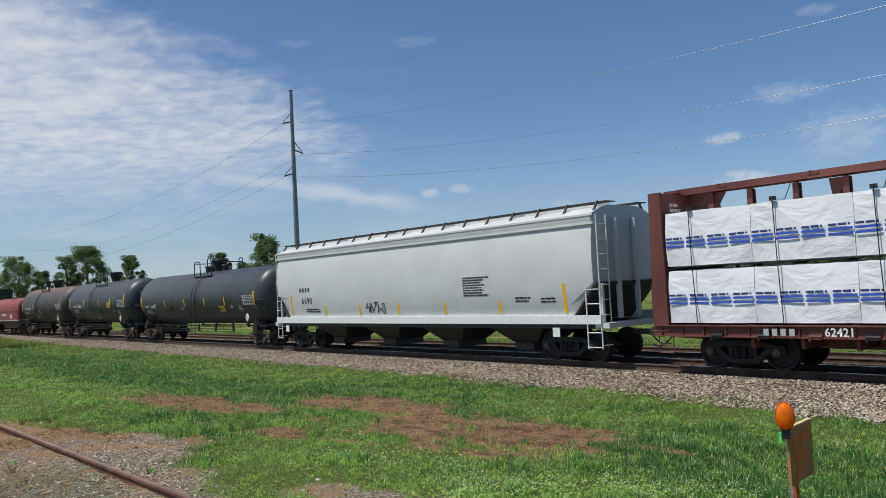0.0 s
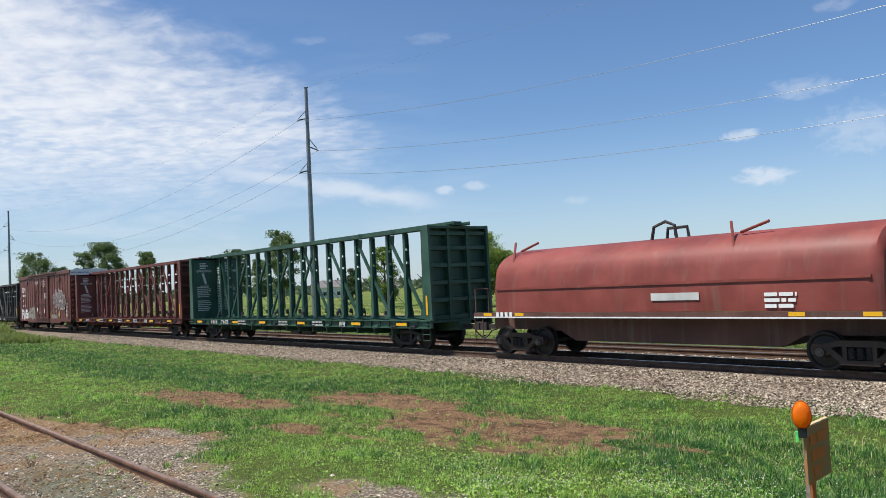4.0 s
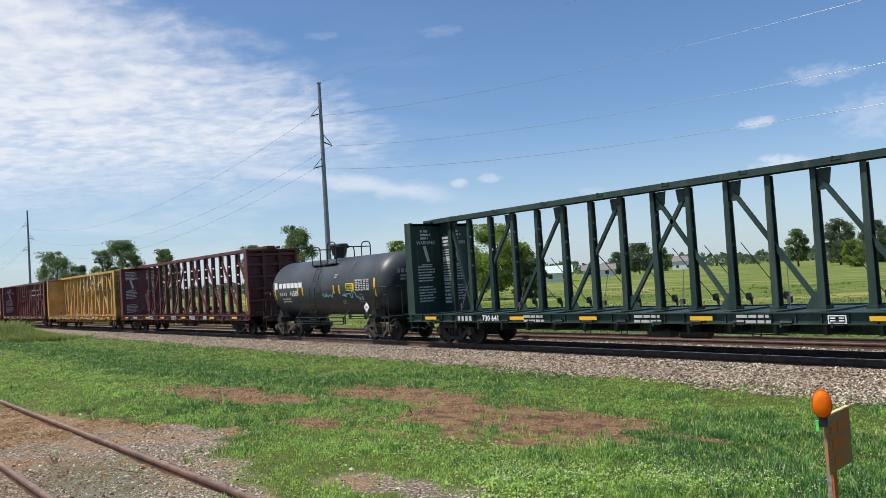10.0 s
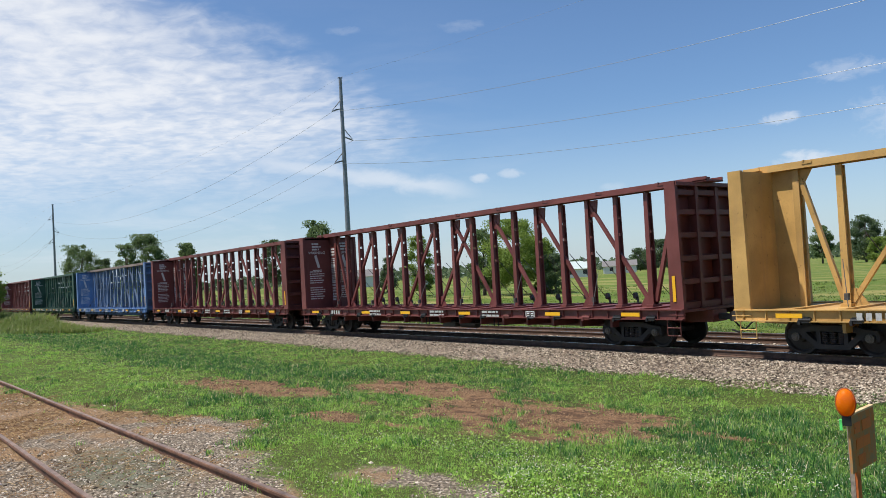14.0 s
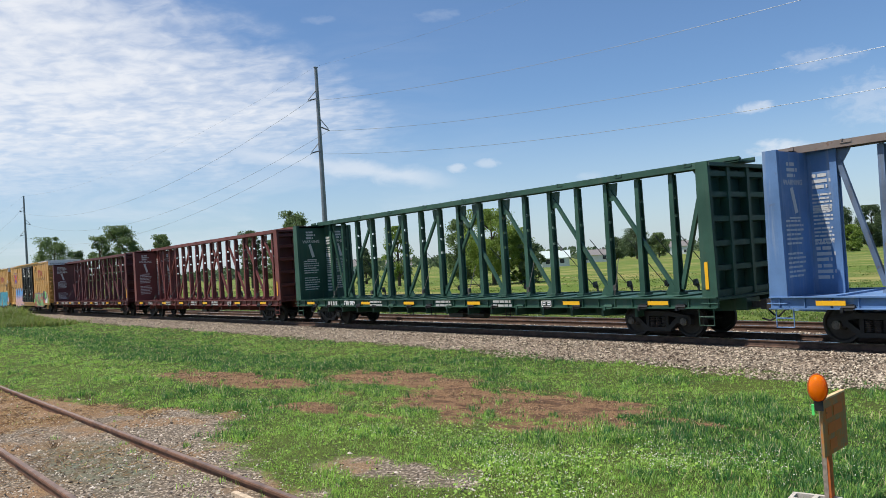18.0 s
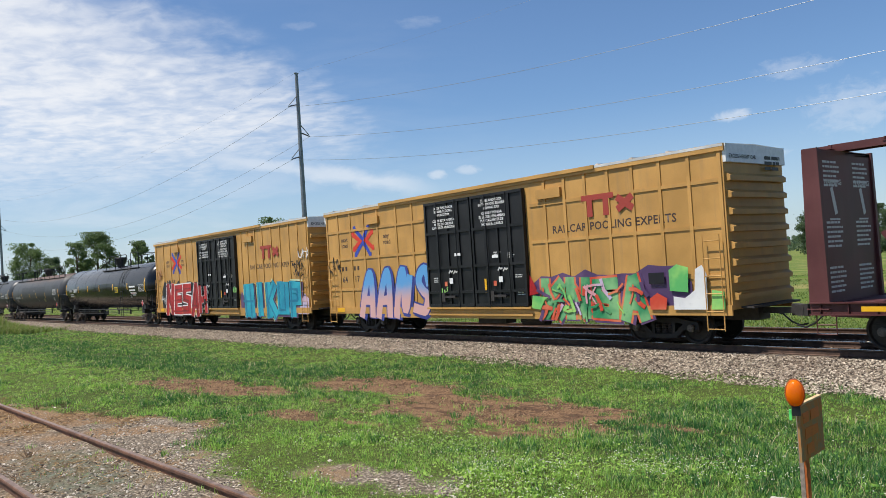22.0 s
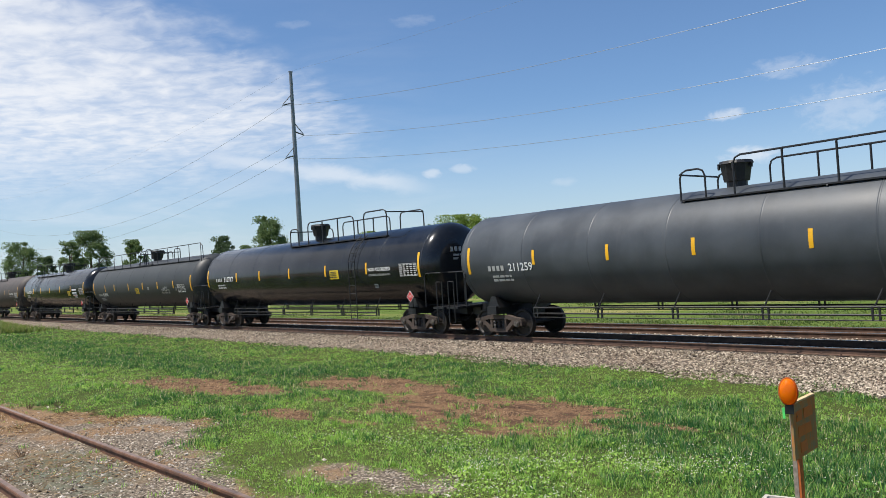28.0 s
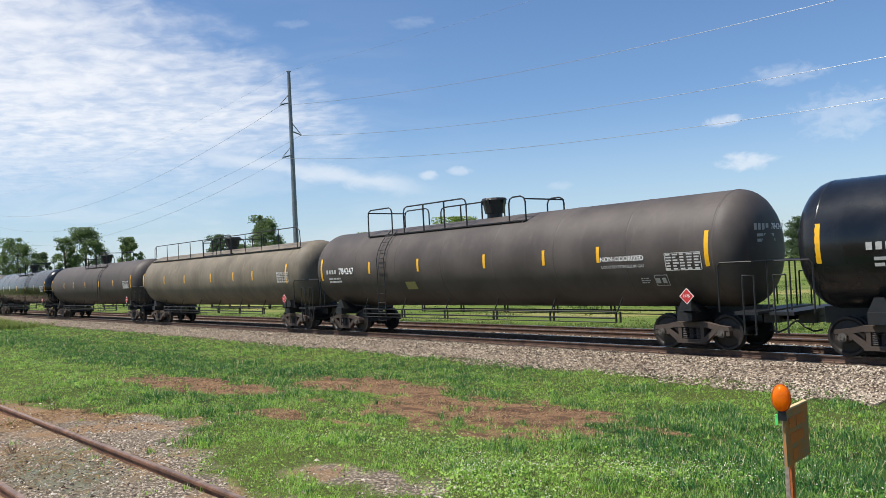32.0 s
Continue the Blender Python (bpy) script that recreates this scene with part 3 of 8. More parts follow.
    if inner_marks:
        xi = -CB + 0.36 + 0.024
        turn = (0, 0, 90)
        for y, last in ((-0.78, True), (0.78, False)):
            piece("end_notice", m["end_notice"] if not webs else m["heading"], M_LETTER, c, (xi, y, 4.42), turn)
            piece("warning_word", words("WARNING", 0.19), M_LETTER, c, (xi, y, 3.92), turn)
            piece("bar_sketch", m["bar_sketch"], M_LETTER, c, (xi, y, 3.45), turn)
            piece("end_notice", m["end_notice"], M_LETTER, c, (xi, y, 3.0), turn)
            piece("end_notice", m["end_notice"], M_LETTER, c, (xi, y, 1.95 if not webs else 2.2), turn)
        if webs:
            xw = -CB + 0.74
            piece("heading", m["heading"], M_LETTER, c, (xw, -0.022, 4.12))
            for z in (3.62, 3.28, 2.78):
                piece("paragraph", m["paragraph"], M_LETTER, c, (xw, -0.022, z))
            piece("safety_words", words("SAFETY FIRST", 0.085), M_LETTER, c, (xw, -0.022, 3.20))
            piece("warning_word", words("WARNING", 0.12), M_LETTER, c, (xw, -0.022, 2.42))
            piece("heading", m["heading"], M_LETTER, c, (xw, -0.022, 2.30))
            piece("heading", m["heading"], M_LETTER, c, (xw, -0.022, 1.86))
    return c


def load_of_boards(c):
    """Two tiers of white-wrapped bundles on the near and far side of the beam."""
    m_wrap, n = material("white_plastic_wrap")
    co = n("ShaderNodeTexCoord").outputs["Object"]
    fold = n.noise(n.scaled(co, 1.0, 1.0, 1.5), 0.9, 3.0, 0.5, 1.0)
    crease = n.noise(co, 6.0, 4.0, 0.6, 1.0)
    col = n.mix(n.ramp(fold, 0.35, 0.7), rgb(0.78, 0.79, 0.80), rgb(0.86, 0.86, 0.86))
    finish(n, col, 0.32, 0.0, n.math("ADD", n.math("MULTIPLY", fold, 1.0), n.math("MULTIPLY", crease, 0.05)), 0.13, 0.5)
    m_blue = decal("blue_print", (0.045, 0.10, 0.46), 0.2, 0.35)
    m_navy = decal("navy_print", (0.03, 0.05, 0.15), 0.2, 0.4)
    rnd = random.Random(4)
    size = 2.44
    for side in (-1, 1):
        for tier, (z0, z1) in enumerate(((1.17, 2.60), (2.66, 4.14))):
            for k in range(9):
                x = -10.92 + size / 2 + k * (size - 0.015)
                w = size - 0.03
                bm = bmesh.new()
                seg = 10
                rings = []
                for i in range(seg + 1):
                    f = i / seg
                    xx = -w / 2 + w * f
                    sag = 0.03 * math.sin(math.pi * f)
                    ring = []
                    for yy, zz in ((-0.60, 0.04), (-0.62, 0.5), (-0.61, 1.0), (-0.57, z1 - z0 - 0.03), (0.0, z1 - z0), (0.57, z1 - z0 - 0.02), (0.60, 0.7), (0.59, 0.0), (0.0, 0.0)):
                        g = 0.018 * math.sin(7.1 * f + zz * 5 + k * 1.7 + tier)
                        ring.append((xx, yy + g - (sag * 0.4 if yy < -0.5 else 0), zz + (rnd.uniform(-0.006, 0.01) if zz > 0.2 else 0)))
                    rings.append(ring)
                loft(bm, rings)
                b = part("lumber_pack", bm, m_wrap, c, "white plastic-wrapped bundle of boards", True, (x, side * 0.87, z0))
                if side < 0:
                    for q in range(4):
                        bx = -w / 2 + 0.29 + q * 0.61
                        for zz in (0.665, 0.555):
                            piece("printed_stripe", STRIPE_ME, m_blue, b, (bx, -0.652, zz))
                        piece("printed_mark", MARK_ME, m_navy, b, (bx + 0.02, -0.655, 0.79))
    for k in range(10):
        bm = rods(0.012, [(0, -0.25, 4.62), (0.12, -0.85, 4.19), (0.14, -1.53, 4.16), (0.18, -1.56, 2.7), (0.24, -1.56, 1.1)])
        cbox(bm, 0.14, -1.5, 4.18, 0.13, 0.10, 0.10)
        part("tie_down_cable", bm, M_BLACK, c, "dark cable over the load", False, (-10.3 + k * 2.28, 0, 0))


STRIPE_ME = mesh_of("printed_stripe", boxes(((-0.27, -0.003, -0.027), (0.27, 0.003, 0.027))))
MARK_ME = mesh_of("printed_mark", bars(1, 0.56, 0.055, 0.02, 12))


# ---- box cars ----
def box_car(x, mat, label, door_mat, rib_step=1.06, end_mat=None, half=9.5, top=5.05, ridge=5.24, end_band=False, doors=(-2.65, 2.4), door_rows=(2.5, 3.74), gear=None, cross_ribs=(), ribs=()):
    c = car("boxcar", x, label)
    running_gear(c, half + 0.15, 7.1, gear or M_TRUCKD)
    bm = bmesh.new()
    prism(bm, [(-half, 0.98), (half, 0.98), (half, top), (-half, top)], -1.50, 1.50)
    part("body", bm, mat, c)
    bm = bmesh.new()
    loft(bm, [[(xx, -1.56, top - 0.02), (xx, -1.56, top + 0.05), (xx, 0, ridge), (xx, 1.56, top + 0.05), (xx, 1.56, top - 0.02)] for xx in (-half - 0.05, half + 0.05)])
    for k in range(int(2 * half / 1.2)):
        xx = -half + 0.6 + k * 1.2
        beam(bm, (xx, -1.5, top + 0.075), (xx, 0, ridge + 0.02), 0.10, 0.05)
        beam(bm, (xx, 0, ridge + 0.02), (xx, 1.5, top + 0.075), 0.10, 0.05)
    roof_mat = M_GALV if end_band else mat
    part("roof", bm, roof_mat, c, "pale galvanised roof" if end_band else "")
    rib = mesh_of("side_rib", boxes(((-0.05, -0.030, 1.0), (0.05, 0.0, top - (0.13 if ribs else 0.22)))))
    n_bay = round(2 * half / rib_step)
    for xx in ribs or [-half + 0.06 + (2 * half - 0.12) * k / n_bay for k in range(n_bay + 1)]:
        if not doors[0] - 0.15 < xx < doors[1] + 0.15:
            for s in (-1, 1):
                piece("side_rib", rib, mat, c, (xx, s * 1.5, 0), (0, 0, 0 if s < 0 else 180))
    for s in (-1, 1):
        part("top_rail", boxes(((-half - 0.06, -0.055 if ribs else -0.09, top - (0.13 if ribs else 0.22)), (half + 0.06, 0.0, top + 0.055))), mat, c, "", False, (0, s * 1.5, 0), (0, 0, 0 if s < 0 else 180))
        bm = bmesh.new()
        prism(bm, [(-half, 0.84), (half, 0.84), (half, 1.1), (-half, 1.1)], -0.045, 0.0)
        prism(bm, [(-half + 3.4, 0.70), (half - 3.4, 0.70), (half - 3.1, 0.86), (-half + 3.1, 0.86)], -0.04, 0.0)
        part("side_sill", bm, mat, c, "", False, (0, s * 1.5, 0), (0, 0, 0 if s < 0 else 180))
        bm = bmesh.new()
        n_rib = 8
        for q in range(n_rib):
            z = 1.32 + q * 0.43
            prism(bm, [(0, z - 0.10), (0.13, z - 0.085), (0.13, z + 0.04), (0, z + 0.12)], -1.42, 1.42)
        part("end_ribs", bm, end_mat or mat, c, "", False, (s * half, 0, 0), (0, 0, 0 if s > 0 else 180))
        if end_band:
            part("end_band", boxes(((0.0, -1.5, top - 0.42), (0.09, 1.5, top + 0.05))), M_WHITEP, c, "white band across the end", False, (s * half, 0, 0), (0, 0, 0 if s > 0 else 180))
        part("crossover_step", boxes(((0.05, -1.2, 1.0), (0.4, 1.2, 1.05))), M_STEEL, c, "", False, (s * half, 0, 0), (0, 0, 0 if s > 0 else 180))
        # ladders at the corners of the near side
        bm = rods(0.014, [(-0.24, -0.08, 0.45), (-0.24, -0.08, 2.9)], [(0.24, -0.08, 0.45), (0.24, -0.08, 2.9)])
        for q in range(6):
            pipe(bm, [(-0.24, -0.08, 0.5 + q * 0.45), (0.24, -0.08, 0.5 + q * 0.45)], 0.014)
        part("side_ladder", bm, mat, c, "", False, (s * (half - 0.42), -1.55, 0))
        bm = rods(0.014, *[[(0.14, -1.35, 1.4 + q * 0.42), (0.14, -0.85, 1.4 + q * 0.42)] for q in range(5)])
        part("end_ladder", bm, mat, c, "", False, (s * half, 0, 0), (0, 0, 0 if s > 0 else 180))
    for z in cross_ribs:
        for lo, hi in ((-half + 0.06, doors[0] - 0.2), (doors[1] + 0.2, half - 0.06)):
            part("cross_rib", boxes(((lo, -1.526, z - 0.05), (hi, -1.5, z + 0.05))), mat, c)
    mid = (doors[0] + doors[1]) / 2
    for lo, hi in ((doors[0], mid - 0.02), (mid + 0.02, doors[1])):
        w = hi - lo
        d = part("door", boxes(((lo, -1.60, 1.12), (hi, -1.50, top - 0.26))), door_mat, c, "")
        bm = bmesh.new()
        for z in (1.16,) + tuple(door_rows) + (top - 0.31,):
            cbox(bm, (lo + hi) / 2, -1.625, z, w - 0.04, 0.06, 0.09)
        for xx in [lo + 0.05 + (w - 0.1) * k / (4 if ribs else 2) for k in range(5 if ribs else 3)]:
            cbox(bm, xx, -1.62, (1.12 + top - 0.3) / 2, 0.08, 0.05, top - 1.5)
        part("door_frame", bm, door_mat, d)
        part("lock_rod", rods(0.02, [(lo + w * 0.3, -1.67, 1.1), (lo + w * 0.3, -1.67, top - 0.3)], [(lo + w * 0.7, -1.67, 1.1), (lo + w * 0.7, -1.67, top - 0.3)]), door_mat, d)
        part("latch", boxes(((lo + w * 0.34, -1.70, 1.42), (lo + w * 0.62, -1.66, 1.50)), ((lo + w * 0.34, -1.71, 1.30), (lo + w * 0.40, -1.67, 1.62))), M_STEEL, d)
    part("door_track", boxes(((doors[0] - 0.1, -1.66, 1.03), (doors[1] + 0.1, -1.55, 1.09)), ((doors[0] - 0.1, -1.60, 0.80), (doors[1] + 0.1, -1.55, 0.86)), ((doors[0] - 2.9, -1.60 if ribs else -1.70, top - 0.04), (doors[1] + 2.9, -1.55, top + 0.07))), mat, c)
    bm = boxes(((-0.9, -0.7, 0.45), (0.5, -0.2, 0.8)))
    rod(bm, (1.2, -0.5, 0.6), (2.3, -0.5, 0.6), 0.2, 12)
    box(bm, (-half, -0.3, 0.62), (half, 0.3, 0.98))
    part("underframe", bm, M_STEEL, c)
    return c


M_GALV = paint("galvanised_roof", (0.55, 0.55, 0.53), 0.45, 0.12, 0.3)


# ---- tank cars ----
def shell_strip(bm, r, x0, x1, a0, a1, n=6):
    """A thin curved plate on a shell of radius r, between the angles a0 and a1 above the near side's middle."""
    rr = r + 0.006
    pts = [radians(a0 + (a1 - a0) * i / n) for i in range(n + 1)]
    rows = [[bm.verts.new((x, -rr * math.cos(a), rr * math.sin(a))) for a in pts] for x in (x0, x1)]
    for i in range(n):
        bm.faces.new((rows[0][i], rows[0][i + 1], rows[1][i + 1], rows[1][i]))


FINE_ME = mesh_of("fine_print", bars(3, 0.30, 0.03, 0.035, 9))


def tank_car(left, right, mat, label, truck_x, number="", stripes=(), dome=0.0, walk_x=None, rail_all=(), ladder=None, gear=None, r=1.52, zc=2.58, rings=True, side_rail=True, low=0, own=2.2, angle=-3, plate=(0.84, -5), placard=None, signs=(), valves=1):
    """left, right: ends of the shell in the train; the other places are metres from the car's middle.
    signs: kind, place along the car, degrees above the middle of the near side."""
    x = (left + right) / 2
    half = (right - left) / 2
    c = car("tank_car", x, label)
    gear = gear or M_TRUCK
    running_gear(c, half + 0.25, truck_x, gear)
    seg = 44
    hd = 0.72
    prof = [(px, max(pr, 0.02)) for px, pr in [(-half, 0.25)] + [(-half + hd * (1 - math.cos(radians(q))), r * math.sin(radians(q)) ** 0.62) for q in (20, 32, 44, 56, 68, 79, 90)]]
    full = prof + [(-px, pr) for px, pr in prof[::-1]]
    bm = bmesh.new()
    loft(bm, [[(px, pr * math.cos(2 * math.pi * i / seg), pr * math.sin(2 * math.pi * i / seg)) for i in range(seg)] for px, pr in full])
    shell = part("shell", bm, mat, c, "", True, (0, 0, zc))
    if rings:
        nr = max(3, round((2 * half - 2 * hd) / 2.6))
        for k in range(nr + 1):
            xx = -half + hd + (2 * half - 2 * hd) * k / nr
            bm = bmesh.new()
            loft(bm, [[(xx + o, q * math.cos(2 * math.pi * i / seg), q * math.sin(2 * math.pi * i / seg)) for i in range(seg)] for o, q in ((-0.03, r), (-0.012, r + 0.007), (0.012, r + 0.007), (0.03, r))], False)
            part("weld_seam", bm, mat, shell, "", True)
    # saddles, stub sills and bolsters
    for s in (-1, 1):
        bm = bmesh.new()
        box(bm, (s * truck_x - 1.6 if s < 0 else truck_x - 0.9, -0.3, 0.72), (s * truck_x + 0.9 if s < 0 else truck_x + 1.6, 0.3, 1.12))
        prism(bm, [(s * truck_x - 0.22, 0.78), (s * truck_x + 0.22, 0.78), (s * truck_x + 0.22, 1.05), (s * truck_x - 0.22, 1.05)], -1.35, 1.35)
        for e in (-1, 1):
            loft(bm, [[(s * truck_x - 0.28, e * 1.25, 1.0), (s * truck_x + 0.28, e * 1.25, 1.0), (s * truck_x + 0.28, e * 0.5, 1.0), (s * truck_x - 0.28, e * 0.5, 1.0)], [(s * truck_x - 0.1, e * 1.24, 1.38), (s * truck_x + 0.1, e * 1.24, 1.38), (s * truck_x + 0.1, e * 1.05, 1.33), (s * truck_x - 0.1, e * 1.05, 1.33)]])
        part("bolster", bm, M_BLACK, c)
        xe = s * (half + 0.12)
        part("end_sill", boxes(((xe - 0.35, -1.5, 0.98), (xe + 0.25, 1.5, 1.06)), ((xe - 0.2, -0.35, 0.7), (xe + 0.2, 0.35, 1.0))), M_BLACK, c)
        runs = [[(xe + s * 0.16, -1.48, 2.28), (xe + s * 0.16, 1.48, 2.28)]]
        for e in (-1, 1):
            runs.append([(xe - s * 0.75, e * 1.50, 1.05), (xe - s * 0.75, e * 1.50, 2.18), (xe - s * 0.68, e * 1.50, 2.28), (xe + s * 0.16, e * 1.48, 2.28)])
            runs.append([(xe - s * 0.1, e * 1.50, 1.95), (xe - s * 0.1, e * 1.50, 0.5), (xe + s * 0.2, e * 1.5, 0.5), (xe + s * 0.2, e * 1.50, 1.95), (xe - s * 0.1, e * 1.5, 1.95)])
            runs.append([(xe + s * 0.16, e * 0.75, 1.05), (xe + s * 0.16, e * 0.75, 2.28)])
        for run in runs:
            bm = bmesh.new()
            pipe(bm, run, 0.022)
            part("end_handrail", bm, M_BLACK, c)
    # manway and valve housing with its platform and rails
    bm = bmesh.new()
    rod(bm, (dome, 0, zc + r - 0.1), (dome, 0, zc + r + 0.16), 0.27, 14)
    rod(bm, (dome, 0, zc + r + 0.14), (dome, 0, zc + r + 0.62), 0.34, 10, 0.43)
    rod(bm, (dome, 0, zc + r + 0.60), (dome, 0, zc + r + 0.68), 0.46, 14, 0.42)
    for q in range(5):
        a = q * 1.2566
        cbox(bm, dome + 0.44 * math.cos(a), 0.44 * math.sin(a), zc + r + 0.55, 0.05, 0.05, 0.16)
    part("valve_housing", bm, M_BLACK, c)
    for q in range(1, valves):
        bm = bmesh.new()
        xx = dome + (-0.85, 0.75, -1.5)[q - 1]
        rod(bm, (xx, 0, zc + r - 0.1), (xx, 0, zc + r + 0.28), 0.17, 12)
        rod(bm, (xx, 0, zc + r + 0.26), (xx, 0, zc + r + 0.34), 0.24, 12, 0.2)
        part("valve", bm, M_BLACK, c)
    w0, w1 = walk_x or (dome - 1.6, dome + 2.2)
    bm = boxes(((w0, -1.0, zc + r - 0.30), (w1, -0.55, zc + r - 0.26)), ((w0, 0.55, zc + r - 0.30), (w1, 1.0, zc + r - 0.26)))
    for xx in (w0 + 0.1, (w0 + w1) / 2, w1 - 0.1):
        for e in (-1, 1):
            beam(bm, (xx, e * 1.0, zc + r - 0.3), (xx, e * 0.9, zc + r * 0.78), 0.05, 0.05)
    part("platform", bm, M_BLACK, c)
    zt = zc + r - 0.28

    def rail_arc(x0, x1, e, h):
        """One guard rail with rounded ends and its posts, on one side of the platform."""
        x0, x1 = min(x0, x1), max(x0, x1)
        bm = bmesh.new()
        pipe(bm, [(x0, e, zt), (x0, e, zt + h - 0.2), (x0 + 0.06, e, zt + h - 0.06), (x0 + 0.2, e, zt + h), (x1 - 0.2, e, zt + h), (x1 - 0.06, e, zt + h - 0.06), (x1, e, zt + h - 0.2), (x1, e, zt)], 0.027)
        k = round((x1 - x0) / 1.35)
        for q in range(1, k):
            xx = x0 + (x1 - x0) * q / k
            pipe(bm, [(xx, e, zt), (xx, e, zt + h)], 0.03)
        part("guard_rail", bm, M_BLACK, c)

    if w1 - w0 > 4.4 and ladder is not None:
        way = 1 if ladder > dome else -1
        e0, e1 = (w0, w1) if way > 0 else (w1, w0)
        for e in (-0.95, 0.95):
            rail_arc(e0, e0 + way * 0.75, e, 0.8)
            rail_arc(dome + way * 0.45, e1 - way * 2.35, e, 1.0)
            rail_arc(e1 - way * 1.6, e1, e, 1.06)
        for xx, h in ((e0, 0.8), (e1, 1.06)):
            part("guard_rail", rods(0.027, [(xx, -0.95, zt + h - 0.1), (xx, 0.95, zt + h - 0.1)]), M_BLACK, c)
    else:
        for e in (-0.95, 0.95):
            rail_arc(w0, dome - 0.5 if dome - w0 > 1.2 else w0 + 0.8, e, 0.85)
            rail_arc(dome + 0.5, w1, e, 1.0)
        for xx in (w0, w1):
            part("guard_rail", rods(0.027, [(xx, -0.95, zt + 0.75), (xx, 0.95, zt + 0.75)]), M_BLACK, c)
    if rail_all:
        bm = bmesh.new()
        k = round((rail_all[1] - rail_all[0]) / 1.75)
        xs = [rail_all[0] + (rail_all[1] - rail_all[0]) * q / k for q in range(k + 1)]
        pipe(bm, [(xs[0] - 0.3, -0.95, zt), (xs[0] - 0.25, -0.95, zt + 0.75), (xs[0], -0.95, zt + 0.92), (xs[-1], -0.95, zt + 0.92), (xs[-1] + 0.25, -0.95, zt + 0.75), (xs[-1] + 0.3, -0.95, zt)], 0.022)
        for xx in xs:
            pipe(bm, [(xx, -0.95, zt - 0.1), (xx, -0.95, zt + 0.92)], 0.02)
        box(bm, (-half + 0.8, -1.05, zt - 0.05), (half - 0.8, -0.75, zt - 0.02))
        part("running_board", bm, M_BLACK, c)
    if ladder is not None:
        bm = bmesh.new()
        for e in (-0.23, 0.23):
            pipe(bm, [(ladder + e, -1.62, 0.55), (ladder + e, -1.62, zc)] + [(ladder + e, -(r + 0.1) * math.cos(radians(a)), zc + (r + 0.1) * math.sin(radians(a))) for a in (12, 24, 36, 48, 58)], 0.018)
        for q in range(6):
            z = 0.6 + q * 0.34
            pipe(bm, [(ladder - 0.23, -1.62, z), (ladder + 0.23, -1.62, z)], 0.014)
        for a in range(0, 60, 12):
            p = (-(r + 0.1) * math.cos(radians(a)), zc + (r + 0.1) * math.sin(radians(a)))
            pipe(bm, [(ladder - 0.23, *p), (ladder + 0.23, *p)], 0.014)
        part("ladder", bm, M_BLACK, c)
    if side_rail:
        for e in (-1, 1):
            a0, a1 = -truck_x + 2.1, truck_x - 2.1
            bm = rods(0.026, [(a0, e * 1.5, 1.02), (a1, e * 1.5, 1.02)], [(a0, e * 1.5, 0.84), (a1, e * 1.5, 0.84)])
            pipe(bm, [(a0, e * 1.5, 0.72), (a1, e * 1.5, 0.72)], 0.016)
            part("side_rail", bm, M_BLACK, c)
            k = max(3, round((a1 - a0) / 2.3))
            for q in range(k + 1):
                xx = a0 + (a1 - a0) * q / k
                bm = boxes(((xx - 0.02, e * 1.5 - 0.025, 0.72), (xx + 0.02, e * 1.5 + 0.025, 1.03)), ((xx + 0.13, e * 1.5 - 0.025, 0.72), (xx + 0.17, e * 1.5 + 0.025, 1.03)))
                rod(bm, (xx + 0.05, e * 1.5, 1.02), (xx + 0.22, e * (r - 0.12), 1.42), 0.022)
                part("rail_bracket", bm, M_BLACK, c)
    for k, sx in enumerate(stripes):
        big = k in (0, len(stripes) - 1)
        bm = bmesh.new()
        shell_strip(bm, r, sx - (0.06 if big else 0.055), sx + (0.06 if big else 0.055), *((-16 - low, 18 - low) if big else (-8 - low, 9 - low)))
        part("reflector", bm, M_YELLOW, shell, "yellow reflective strip")

    def on_shell(name, me, m, xx, a, label=""):
        """Flat writing on the near side, a degrees above its middle."""
        q = radians(a)
        piece(name, me, m, shell, (xx, -(r + 0.016) * math.cos(q), (r + 0.016) * math.sin(q)), (-a, 0, 0), label)

    owner = -half + own
    if number:
        for q in range(4):
            on_shell("mark_bar", CB_MESH["mark_bar"], M_FAINT, owner + (q - 1.5) * 0.2, angle)
        on_shell("number", words(number, 0.36), M_WHITE, owner + 1.12, angle, "white stencilled car number")
        on_shell("small_print", CB_MESH["tank_print"], M_FAINT, owner + 0.35, angle - 9)
        for q in range(4):
            piece("mark_bar", CB_MESH["mark_bar"], M_FAINT, shell, (half - 0.02, -0.62 + 0.2 * q, 0.52), (0, 0, 90))
        piece("number", words(number, 0.22), M_WHITE, shell, (half - 0.02, 0.52, 0.52), (0, 0, 90), "white stencilled car number")
        piece("small_print", CB_MESH["tank_print"], M_FAINT, shell, (half - 0.01, 0.0, 0.34), (0, 0, 90))
